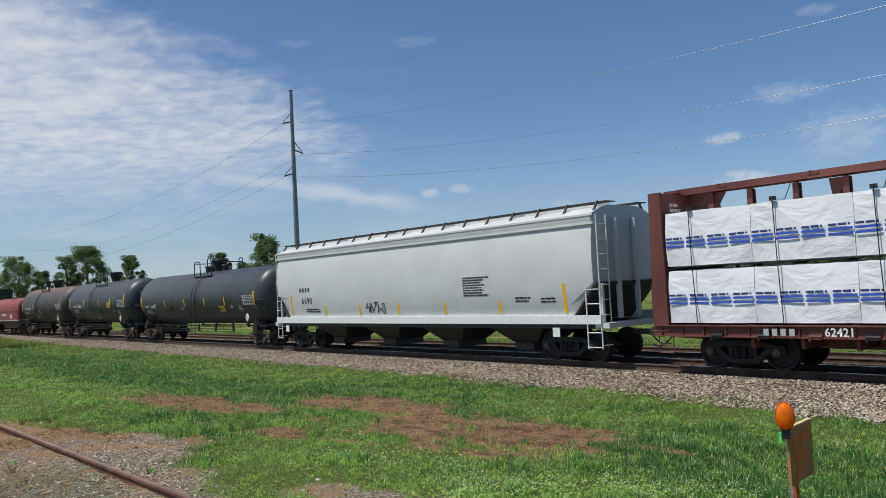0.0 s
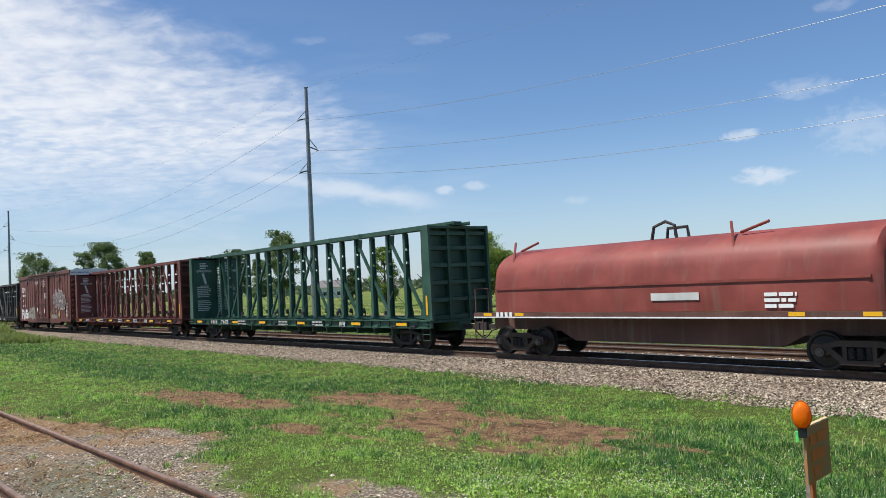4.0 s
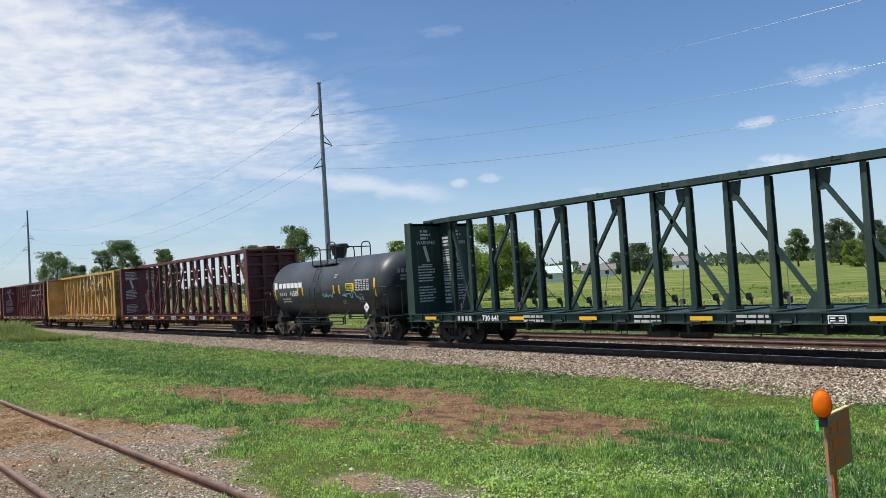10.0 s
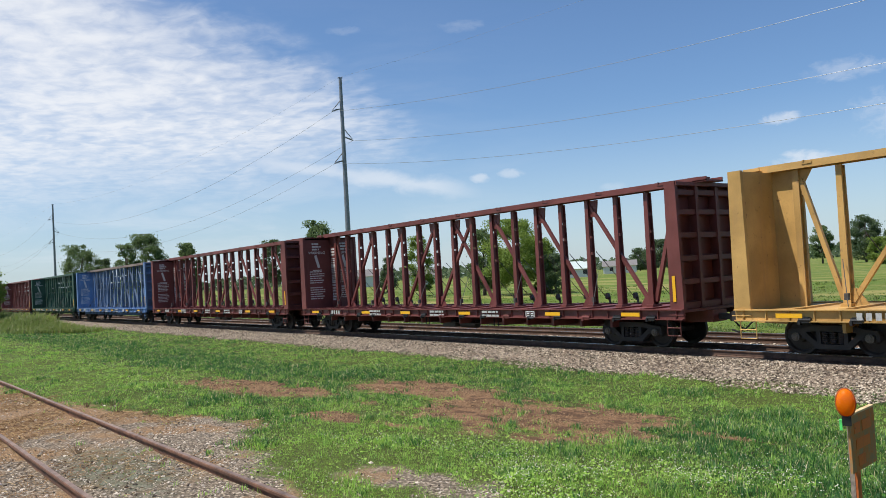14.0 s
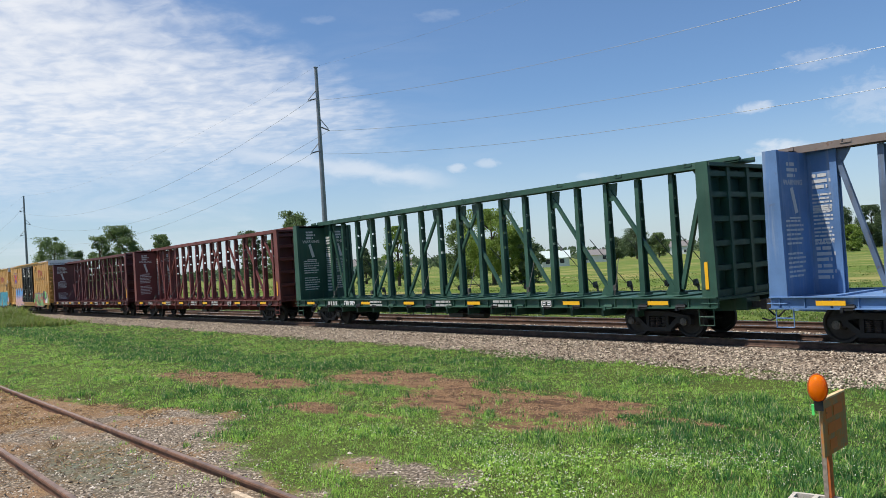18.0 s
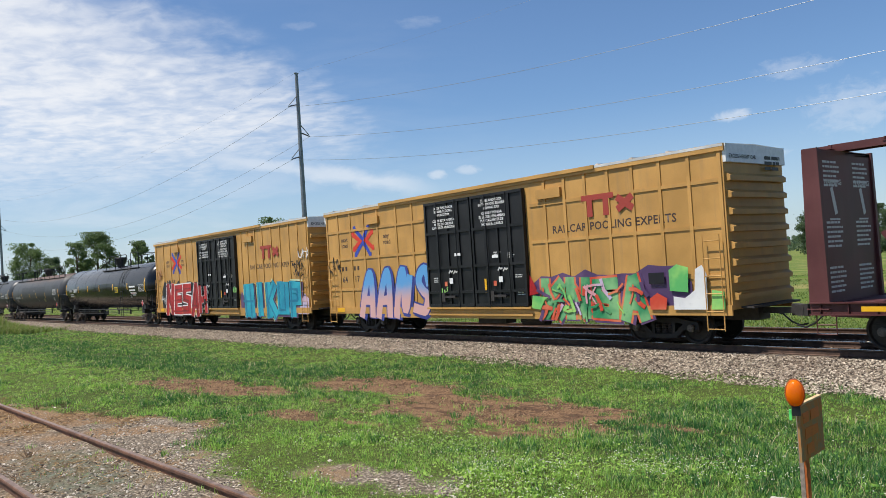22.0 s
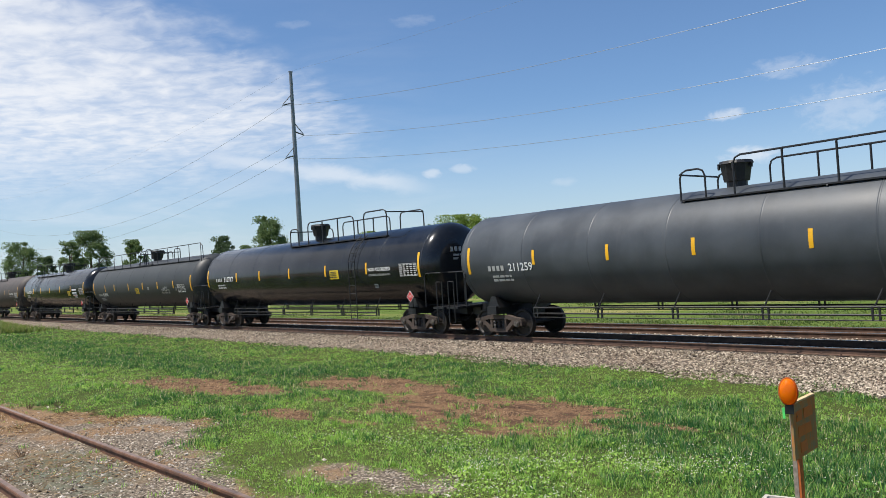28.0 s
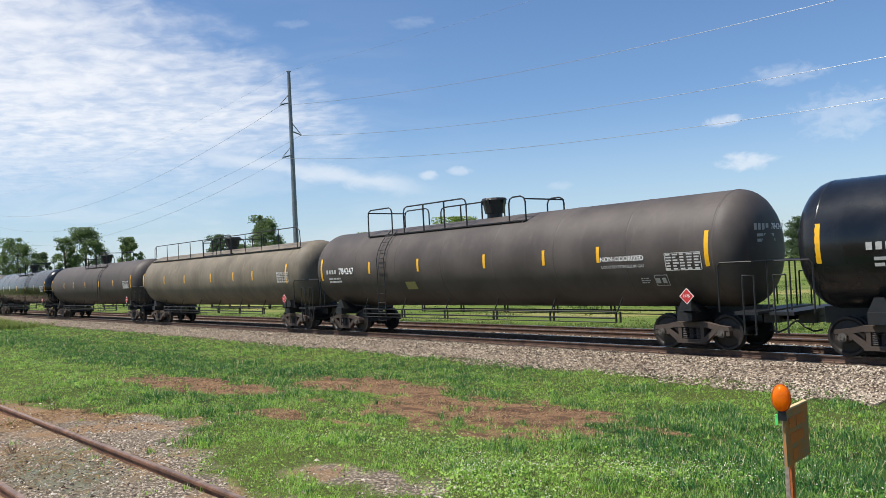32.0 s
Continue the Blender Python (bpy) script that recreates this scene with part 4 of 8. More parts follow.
    for kind, xx, a in signs:
        if kind == "notice":
            bm = bmesh.new()
            shell_strip(bm, r, xx - 0.34, xx + 0.34, a - 7, a + 7)
            part("notice_plate", bm, M_SIGN, shell, "yellow notice plate")
            on_shell("notice_print", SIGN_ME, M_BLACKD, xx, a + 5)
        elif kind == "odour":
            on_shell("lettering", words("NON-ODORIZED", 0.19), M_WHITE, xx, a)
            on_shell("lettering", words("LIQUEFIED PETROLEUM GAS", 0.115), M_FAINT, xx, a - 8)
        elif kind == "gas":
            for q, line in enumerate(("LIQUEFIED", "PETROLEUM GAS", "NON-ODORIZED")):
                on_shell("lettering", words(line, 0.16), M_FAINT, xx, a + 6 - 6 * q)
        elif kind == "covered":
            for q in (3, -6):
                bm = bmesh.new()
                shell_strip(bm, r, xx - 0.62, xx + 0.55, a + q - 2, a + q + 2)
                part("white_strip", bm, M_WHITE, shell, "white strip over old writing")
            bm = bmesh.new()
            shell_strip(bm, r, xx - 0.5, xx + 0.62, a - 16, a - 11)
            part("label", bm, M_WHITE, shell, "white label with red letters")
            on_shell("lettering", words("LIQUEFIED PETROLEUM GAS", 0.085), M_RED, xx + 0.05, a - 13.5)
            bm = bmesh.new()
            shell_strip(bm, r, xx - 0.2, xx + 0.36, a - 21, a - 17)
            part("label", bm, M_WHITE, shell, "white label with dark letters")
            on_shell("lettering", words("NON-ODORIZED", 0.075), M_BLACKD, xx + 0.08, a - 19)
        elif kind == "sketch":
            on_shell("outlined_panel", PANEL_ME, M_FAINT, xx, a)
        elif kind == "old":
            bm = bmesh.new()
            shell_strip(bm, r, xx - 0.42, xx + 0.30, a - 6, a + 6)
            part("faded_patch", bm, M_PATCH, shell, "dark repainted patch")
        elif kind == "pale":
            bm = bmesh.new()
            shell_strip(bm, r, xx - 0.30, xx + 0.30, a - 6, a + 6)
            part("faded_plate", bm, M_OLDSIGN, shell, "faded yellow plate")
        else:
            on_shell("small_print", FINE_ME, M_FAINT, xx, a)
    if plate:
        fx, a = plate
        on_shell("data_panel", PLATE_ME, M_LETTER, fx * half, a, "white-lined data panel")
    px = (half - 1.55 if half > 6 else half - 1.3) if placard is None else placard
    p = part("placard_holder", boxes(((px - 0.12, -1.50, 1.02), (px + 0.12, -1.46, 1.62)), ((px - 0.12, -1.50, 1.02), (px + 0.12, -1.20, 1.06))), M_BLACK, c)
    piece("placard", PLACARD_ME, M_RED if half > 9 else M_WHITE, p, (px, -1.506, 1.45), None, "red diamond hazard placard" if half > 9 else "white diamond hazard placard")
    piece("placard_digits", words("1075", 0.10), M_WHITE if half > 9 else M_BLACKD, p, (px, -1.516, 1.45))
    piece("placard_edge", PLACARD_EDGE_ME, M_WHITE, p, (px, -1.504, 1.45))
    return c


M_SIGN = decal("yellow_sign_paint", (0.72, 0.50, 0.02), 0.3)
M_OLDSIGN = decal("faded_yellow_paint", (0.30, 0.27, 0.09), 0.6)
M_PATCH = decal("dark_touch_up_paint", (0.012, 0.013, 0.014), 0.3)


def panel_mesh(name, w, h, rows, cols):
    """A ruled panel: an outline and cells filled with short bars, centred, facing -y."""
    bm = bmesh.new()
    for e in (-1, 1):
        box(bm, (-w / 2, -0.002, e * h / 2 - 0.008), (w / 2, 0.002, e * h / 2 + 0.008))
        box(bm, (e * w / 2 - 0.008, -0.002, -h / 2 + 0.008), (e * w / 2 + 0.008, 0.002, h / 2 - 0.008))
    rnd = random.Random(rows * 7 + cols)
    for i in range(rows):
        for j in range(cols):
            x0, z0 = -w / 2 + w * (j + 0.1) / cols, -h / 2 + h * (i + 0.22) / rows
            box(bm, (x0, -0.002, z0), (x0 + w * rnd.uniform(0.45, 0.85) / cols, 0.002, z0 + h * 0.5 / rows))
    return mesh_of(name, bm)


PLATE_ME = panel_mesh("data_panel", 1.06, 0.46, 6, 5)
PANEL_ME = panel_mesh("outlined_panel", 0.40, 0.32, 1, 2)
SIGN_ME = mesh_of("notice_print", bars(4, 0.58, 0.035, 0.04, 41))
bm_p = bmesh.new()
poly(bm_p, [(0, -0.19), (0.19, 0), (0, 0.19), (-0.19, 0)])
PLACARD_ME = mesh_of("placard", bm_p)
bm_p = bmesh.new()
poly(bm_p, [(0, -0.215), (0.215, 0), (0, 0.215), (-0.215, 0)], 0.004)
PLACARD_EDGE_ME = mesh_of("placard_edge", bm_p)


# ---- covered hopper ----
def covered_hopper(x, half=9.5):
    m_body = paint("pale_grey_paint", (0.60, 0.62, 0.60), 0.42, 0.02, 0.10, dust=(0.42, 0.41, 0.38), fade=0.05)
    c = car("covered_hopper", x, "white grey covered hopper car with roof hatches and outlet chutes")
    running_gear(c, half + 0.2, 7.85, M_TRUCKD)
    # bulging side: profile from sill to eave
    prof = [(1.30, -1.42), (1.7, -1.50), (2.3, -1.555), (3.0, -1.575), (3.7, -1.55), (4.04, -1.49), (4.10, -1.53), (4.38, -1.53), (4.62, -0.95), (4.67, -0.6)]
    ring = [(y, z) for z, y in prof] + [(-y, z) for z, y in prof[::-1]]
    bm = bmesh.new()
    b0, b1 = half - 1.0, half - 0.2
    loft(bm, [[(xx, y, max(z, zb)) for y, z in ring] for xx, zb in ((-half + 0.2, 2.40), (-half + 1.2, 1.30), (half - 1.2, 1.30), (half - 0.2, 2.40))])
    part("body", bm, m_body, c, "", True)
    for s in (-1, 1):
        # sloping end sheet: shade under the overhang is painted in as dark steel
        bm = bmesh.new()
        beam(bm, (s * (half - 0.13), 0, 2.36), (s * (half - 1.13), 0, 1.26), 3.02, 0.05)
        part("slope_sheet", bm, M_STEEL, c, "sloping end sheet with shade painted in as dark steel")
        bm = boxes(((s * half - 0.25, -1.5, 1.05), (s * half + 0.25, 1.5, 1.2)))
        for y in (-1.3, -0.45, 0.45, 1.3):
            cbox(bm, s * (half - 0.12), y, 2.8 if abs(y) < 1 else 1.75, 0.14, 0.1, 3.0 if abs(y) < 1 else 1.2)
        part("end_frame", bm, m_body, c)
        bm = bmesh.new()
        for e in (-0.24, 0.24):
            pipe(bm, [(s * (half - 0.02), -1.50 + 0.0, 0.45), (s * (half - 0.02), -1.5, 4.35)] if e < 0 else [(s * (half - 0.02), -1.05, 1.1), (s * (half - 0.02), -1.05, 4.35)], 0.02)
        for q in range(9):
            pipe(bm, [(s * (half - 0.02), -1.5, 0.55 + q * 0.44), (s * (half - 0.02), -1.05, 0.55 + q * 0.44)], 0.015)
        pipe(bm, [(s * (half - 0.5), -1.55, 0.45), (s * (half - 0.5), -1.55, 2.3)], 0.02)
        for q in range(5):
            pipe(bm, [(s * (half - 0.5), -1.55, 0.5 + q * 0.42), (s * (half - 0.02), -1.52, 0.5 + q * 0.42)], 0.015)
        part("ladder", bm, M_WHITEP, c)
    for s in (-1, 1):
        bm = boxes(((-half, -0.10, 1.17), (half, 0.02, 1.43)))
        part("side_sill", bm, M_WHITEP, c, "white side sill", False, (0, s * 1.46, 0), (0, 0, 0 if s < 0 else 180))
        part("sill_lip", boxes(((-half, -0.05, 1.03), (half, 0.02, 1.168))), M_STEEL, c, "", False, (0, s * 1.42, 0), (0, 0, 0 if s < 0 else 180))
        bm = boxes(((-half + 0.1, -0.05, 4.08), (half - 0.1, 0.03, 4.14)), ((-half + 0.1, -0.05, 4.33), (half - 0.1, 0.03, 4.39)))
        part("eave_strip", bm, m_body, c, "", False, (0, s * 1.50, 0), (0, 0, 0 if s < 0 else 180))
    bm = bmesh.new()
    for e in (-1, 1):
        for q in range(7):
            y = e * (0.55 + 0.075 * q)
            box(bm, (-half, y - 0.008, 4.74), (half, y + 0.008, 4.77))
        for xx in np.arange(-half + 0.1, half, 0.22):
            box(bm, (xx, min(e * 0.55, e * 1.0), 4.735), (xx + 0.02, max(e * 0.55, e * 1.0), 4.75))
    for k in range(17):
        xx = -half + 0.3 + k * (2 * half - 0.6) / 16
        beam(bm, (xx, -1.02, 4.78), (xx, -1.25, 4.46), 0.06, 0.05)
        beam(bm, (xx, 1.02, 4.78), (xx, 1.25, 4.46), 0.06, 0.05)
    part("roof_walk", bm, M_STEEL, c, "dark steel grating walkway")
    for k in range(5):
        part("hatch", boxes(((-half + 1.0 + k * 3.55, -0.42, 4.64), (-half + 3.9 + k * 3.55, 0.42, 4.80))), m_body, c)
    for k in (-5.6, -1.87, 1.87, 5.6):
        bm = bmesh.new()
        loft(bm, [[(k - 1.55, -1.35, 1.3), (k + 1.55, -1.35, 1.3), (k + 1.55, 1.35, 1.3), (k - 1.55, 1.35, 1.3)], [(k - 0.5, -0.6, 0.48), (k + 0.5, -0.6, 0.48), (k + 0.5, 0.6, 0.48), (k - 0.5, 0.6, 0.48)]])
        box(bm, (k - 0.42, -0.7, 0.26), (k + 0.42, 0.7, 0.5))
        # dark steel holds both grime and the shade under the car body
        part("outlet_chute", bm, M_STEEL, c, "grimy outlet chute with shade painted in dark")
    for k in (-8.1, -5.29, -2.71, -0.11, 2.59, 5.37, 8.17):
        tall = 0.90 if abs(k) > 8 else 0.42
        part("reflector", boxes(((-0.055, -0.006, 0.0), (0.055, 0.004, tall))), M_YELLOW, c, "yellow reflective strip", False, (k, -1.480, 1.50), (5.2, 0, 0))
    owner_mark(c, M_BLACKD, (-6.9, -1.570, 2.63), 4, 0.24)
    piece("number", words("6690", 0.40, 1.15), M_BLACKD, c, (-6.75, -1.546, 2.13), (5.2, 0, 0), "black stencilled car number")
    piece("print_block", mesh_of("print_block", bars(8, 1.3, 0.05, 0.035, 31)), M_BLACKD, c, (4.3, -1.577, 2.75), (2.6, 0, 0))
    piece("print_block", mesh_of("print_block", bars(2, 0.8, 0.05, 0.05, 33)), M_BLACKD, c, (6.5, -1.538, 2.02), (5.2, 0, 0))
    piece("print_block", mesh_of("print_block", bars(2, 0.7, 0.05, 0.05, 35)), M_BLACKD, c, (7.55, -1.535, 1.98), (5.2, 0, 0))
    piece("print_block", mesh_of("print_block", bars(2, 1.3, 0.05, 0.04, 37)), M_BLACKD, c, (-6.2, -1.519, 1.80), (5.2, 0, 0))
    piece("scribble", scrawl(1.3, 0.5, 34, 0.014, 5), M_BLACKD, c, (-1.6, -1.514, 1.78), (5.2, 0, 0), "black sprayed scribble")
    piece("jack_plate", mesh_of("jack_plate", boxes(((-0.14, -0.02, -0.14), (0.14, 0.0, 0.14)))), M_WHITEP, c, (7.75, -1.5, 0.92))
    piece("jack_plate", bpy.data.meshes["jack_plate"], M_WHITEP, c, (-8.6, -1.5, 0.92))
    return c


def scrawl(w, h, k, r, seed):
    """A sprayed line that wanders up and down, as a thin mesh facing -y."""
    rnd = random.Random(seed)
    bm = bmesh.new()
    p = (-w / 2, 0.0)
    for i in range(k):
        q = (-w / 2 + w * (i + 1) / k + rnd.uniform(-0.12, 0.12) * w, rnd.uniform(-h / 2, h / 2))
        dx, dz = q[0] - p[0], q[1] - p[1]
        l = math.hypot(dx, dz) or 1
        nx, nz = -dz / l * r, dx / l * r
        poly(bm, [(p[0] + nx, p[1] + nz), (q[0] + nx, q[1] + nz), (q[0] - nx, q[1] - nz), (p[0] - nx, p[1] - nz)])
        p = q
    return mesh_of("scribble", bm)


# ---- coil car ----
def coil_car(x, half=7.0):
    m_red = paint("red_oxide_paint", (0.22, 0.042, 0.03), 0.55, 0.35, 0.3)
    m_sill = paint("brown_sill_paint", (0.11, 0.045, 0.035), 0.6, 0.5, 0.4)
    c = car("coil_car", x, "red rounded-hood coil car with lifting brackets on top")
    running_gear(c, half + 0.9, 5.45, M_TRUCK)
    bm = bmesh.new()
    ring = [(-1.48, 1.45), (-1.5, 2.2), (-1.42, 2.65)] + [(-1.42 * math.cos(radians(a)), 2.65 + 0.85 * math.sin(radians(a))) for a in range(15, 180, 15)] + [(1.42, 2.65), (1.5, 2.2), (1.48, 1.45)]
    loft(bm, [[(xx, y * k, 1.45 + (z - 1.45) * k) for y, z in ring] for xx, k in ((-half + 0.3, 0.90), (-half + 0.42, 0.98), (-half + 0.6, 1.0), (half - 0.6, 1.0), (half - 0.42, 0.98), (half - 0.3, 0.90))])
    hood = part("hood", bm, m_red, c, "", True)
    bm = bmesh.new()
    for e in (-1, 1):
        box(bm, (-half + 0.5, e * 1.5 - 0.03, 2.18), (half - 0.5, e * 1.5 + 0.03, 2.25))
    part("hood_rail", bm, m_red, hood)
    for xx in (-5.4, 2.6):
        bm = rods(0.04, [(xx, -1.2, 3.05), (xx - 0.3, -0.75, 3.75)], [(xx - 0.05, -0.75, 3.45), (xx + 0.75, -0.75, 3.68)])
        part("lifting_bracket", bm, m_red, hood)
    bm = rods(0.05, [(-0.6, -0.2, 3.45), (-0.5, -0.2, 3.85), (-0.1, -0.2, 3.98), (0.2, -0.2, 3.85), (0.25, -0.2, 3.45)], [(-0.35, 0.2, 3.45), (-0.3, 0.2, 3.8), (0.35, 0.2, 3.8), (0.4, 0.2, 3.45)])
    part("lifting_bail", bm, M_STEEL, hood)
    bm = bmesh.new()
    for e in (-1, 1):
        box(bm, (-half - 0.6, e * 1.5 - 0.06, 1.28), (half + 0.6, e * 1.5 + 0.06, 1.44))
    prism(bm, [(-half - 0.6, 0.85), (-4.0, 0.8), (-3.4, 0.5), (3.4, 0.5), (4.0, 0.8), (half + 0.6, 0.85), (half + 0.6, 1.3), (-half - 0.6, 1.3)], -0.6, 0.6)
    part("frame", bm, m_sill, c)
    part("side_stripe", boxes(((-half - 0.6, -1.566, 1.27), (half + 0.6, -1.56, 1.31))), M_WHITEP, c)
    for k in (-6.4, -4.9, 4.3, 6.0):
        part("reflector", boxes(((k - 0.2, -1.567, 1.33), (k + 0.2, -1.56, 1.43))), M_YELLOW, c, "yellow reflective strip")
    for s in (-1, 1):
        bm = rods(0.02, *[[(s * (half + 0.55), -1.5, 1.4), (s * (half + 0.55), -1.5, 2.25), (s * (half + 0.55), -0.9, 2.25), (s * (half + 0.55), -0.9, 1.4)], [(s * (half + 0.2), -1.52, 1.35), (s * (half + 0.2), -1.52, 0.45), (s * (half + 0.6), -1.52, 0.45), (s * (half + 0.6), -1.52, 1.35)]])
        part("end_rail", bm, m_sill, c)
        part("end_platform", boxes(((s * (half + 0.35) - 0.4, -1.45, 1.3), (s * (half + 0.35) + 0.4, 1.45, 1.36))), m_sill, c)
    owner_mark(c, M_WHITE, (-5.6, -1.572, 1.37))
    piece("small_print", CB_MESH["small_print"], M_WHITE, c, (4.0, -1.52, 1.9))
    part("rub_strip", boxes(((0.2, -1.515, 1.75), (1.7, -1.505, 1.95))), M_GALV, hood)
    return c


# ---- the train, from its head to its tail ----
P_BROWN = paint("brown_red_paint", (0.130, 0.038, 0.029), 0.55, 0.25, 0.35, dust=(0.17, 0.085, 0.062), rust_col=(0.07, 0.03, 0.022))
P_MAROON = paint("maroon_paint", (0.098, 0.024, 0.023), 0.55, 0.25, 0.3, dust=(0.15, 0.075, 0.06), rust_col=(0.05, 0.022, 0.018))
P_OXIDE = paint("oxide_red_paint", (0.140, 0.034, 0.028), 0.5, 0.25, 0.25, dust=(0.18, 0.09, 0.07), rust_col=(0.07, 0.028, 0.022))
P_GREEN = paint("green_paint", (0.020, 0.072, 0.046), 0.5, 0.1, 0.2)
P_DGREEN = paint("dark_green_paint", (0.012, 0.034, 0.026), 0.5, 0.12, 0.25)
P_GREY = paint("faded_black_green_paint", (0.040, 0.043, 0.040), 0.65, 0.25, 0.6, dust=(0.26, 0.24, 0.21))
P_YELLOW = paint("ochre_yellow_paint", (0.48, 0.285, 0.085), 0.55, 0.75, 0.45, dust=(0.33, 0.20, 0.10), rust_col=(0.12, 0.055, 0.028))
P_BLUE = paint("light_blue_paint", (0.095, 0.19, 0.37), 0.55, 0.35, 0.65, dust=(0.33, 0.36, 0.40), rust_col=(0.12, 0.09, 0.08))
P_TAN = paint("tan_yellow_paint", (0.50, 0.27, 0.072), 0.5, 0.10, 0.40, dust=(0.26, 0.17, 0.085), fade=0.16)
P_BLACKDOOR = paint("black_door_paint", (0.007, 0.0075, 0.008), 0.42, 0.03, 0.10, dust=(0.04, 0.035, 0.03), spec=0.35)
P_TANKGREY = paint("grey_black_tank_paint", (0.036, 0.043, 0.050), 0.42, 0.05, 0.3, dust=(0.062, 0.064, 0.066))
P_TANKDARK = paint("dull_grey_green_tank_paint", (0.027, 0.031, 0.032), 0.5, 0.05, 0.45, dust=(0.055, 0.056, 0.054))
P_TANKMID = paint("faded_grey_tank_paint", (0.048, 0.056, 0.064), 0.46, 0.05, 0.3, dust=(0.085, 0.086, 0.086))
P_TANKBLACK = paint("gloss_black_tank_paint", (0.006, 0.0075, 0.010), 0.17, 0.0, 0.08, dust=(0.02, 0.02, 0.02), spec=0.42)
P_TANKBROWN = paint("brown_black_tank_paint", (0.060, 0.048, 0.041), 0.58, 0.10, 0.45, dust=(0.10, 0.082, 0.068))
P_TANKOCHRE = paint("rusty_ochre_tank_paint", (0.150, 0.125, 0.090), 0.65, 0.8, 0.8, dust=(0.24, 0.19, 0.12), rust_col=(0.14, 0.075, 0.035))

P_RUSTPOST = paint("rust_streaked_grey_paint", (0.046, 0.042, 0.038), 0.7, 0.9, 0.5, dust=(0.17, 0.095, 0.06), rust_col=(0.15, 0.07, 0.04))

P_TANKTOP = paint("grey_tank_paint_rusted_top", (0.046, 0.050, 0.053), 0.5, 0.06, 0.3, dust=(0.10, 0.095, 0.085), stain=(-4.0, 8.5))
P_TANKTOP_B = paint("grey_tank_paint_rusty_shoulder", (0.050, 0.050, 0.048), 0.55, 0.25, 0.5, dust=(0.10, 0.085, 0.07), stain=(-6.5, 6.5))

# loaded lumber car and the hopper behind it
lumber_car = centre_beam(302.5, P_BROWN, "brown-red centre-beam flat car loaded with white-wrapped board bundles", "62421", True, None, None, True, False)
load_of_boards(lumber_car)
covered_hopper(279.82)

# three tank cars and a coil car
tank_car(251.73, 268.76, P_TANKGREY, "dark grey tank car with rusty brown trucks", 7.4, "66430", (-7.65, -3.85, -0.91, 1.79, 4.31, 7.64), 0.78, (-0.5, 1.75), (), 0.65, r=1.49, zc=2.53, low=10, own=1.7, angle=-15, plate=(0.82, -8),
         signs=(("notice", 3.83, -25), ("print", -1.35, -19), ("sketch", 6.02, -25), ("print", 5.1, -17), ("old", -2.9, -22)), valves=4)
SHORT = (-6.2, -2.6, 0.86, 3.37, 6.18)
tank_car(236.13, 250.13, P_TANKGREY, "dark grey tank car with yellow reflective strips", 5.4, "216425", SHORT, 0.26, (-1.3, 1.25), (), -0.74, angle=-9, plate=(0.79, -5),
         signs=(("notice", 2.95, -8), ("pale", -0.2, -44), ("print", -1.94, -24), ("print", 3.9, -21), ("sketch", 4.83, -29), ("old", 1.2, -24)))
tank_car(220.98, 235.08, P_TANKTOP_B, "grey tank car with rust stains along its top", 5.4, "207381", (-6.2, -2.59, 0.41, 2.91, 6.18), 0.1, (-1.3, 1.0), (), -0.9, angle=-9, plate=(0.78, -5),
         signs=(("pale", 4.1, -38), ("pale", -0.4, -22), ("print", -1.9, -26), ("old", 3.4, -16), ("old", 4.05, -16), ("old", 0.7, 0), ("old", 3.2, 1), ("sketch", 5.0, -28), ("pale", -1.7, -38)))
coil_car(213.3, 6.5)

centre_beam(192.4, P_GREEN, "empty green centre-beam flat car", "730 775")
centre_beam(168.12, P_BROWN, "empty brown-red centre-beam flat car", "")
brown_box = box_car(145.68, P_BROWN, "brown-red boxcar with sprayed white graffiti", P_BROWN, 0.86, None, 9.45, 5.17, 5.27, True, (-2.6, 2.4), (2.47, 3.73))
grey_cb = centre_beam(123.2, P_GREY, "weathered grey-black centre-beam flat car with solid end webs", "730175", True, P_RUSTPOST, None, False, False, None, -6.2)
centre_beam(98.93, P_DGREEN, "empty dark green centre-beam flat car", "730 641")
short_tank = tank_car(74.85, 85.75, P_TANKGREY, "short dark grey tank car with white block lettering", 4.3, "16589", (-4.6, -2.2, -1.73, 1.23, 1.71, 4.6), -0.33, (-1.3, 0.95), (), -0.27, r=1.35, zc=2.40, low=6, own=1.74, angle=-10, plate=(0.67, 1),
                      signs=(("notice", 2.63, -2), ("print", 1.4, 24), ("sketch", 3.4, -24), ("print", 1.9, -28)))
centre_beam(61.43, P_MAROON, "empty maroon centre-beam flat car", "", webs=False)
centre_beam(37.0, P_YELLOW, "empty ochre-yellow centre-beam flat car with rust stains", "", False)
centre_beam(12.62, P_OXIDE, "empty oxide-red centre-beam flat car", "")
centre_beam(-11.9, P_OXIDE, "empty oxide-red centre-beam flat car", "")
P_RUSTCHORD = paint("rusted_chord", (0.21, 0.165, 0.14), 0.7, 0.8, 0.5, rust_col=(0.14, 0.07, 0.04))
# post paint: dirt and rust, with the posts' shaded faces put into a darker blue
P_BLUEPOST = paint("dirty_shaded_blue_grey_paint", (0.105, 0.155, 0.235), 0.65, 0.9, 0.85, dust=(0.135, 0.125, 0.12), rust_col=(0.08, 0.065, 0.06), fade=0.4)
centre_beam(-36.45, P_BLUE, "empty light blue centre-beam flat car with a rusted top chord", "", True, P_BLUEPOST, P_RUSTCHORD)
centre_beam(-60.7, P_GREEN, "empty green centre-beam flat car", "730 989")
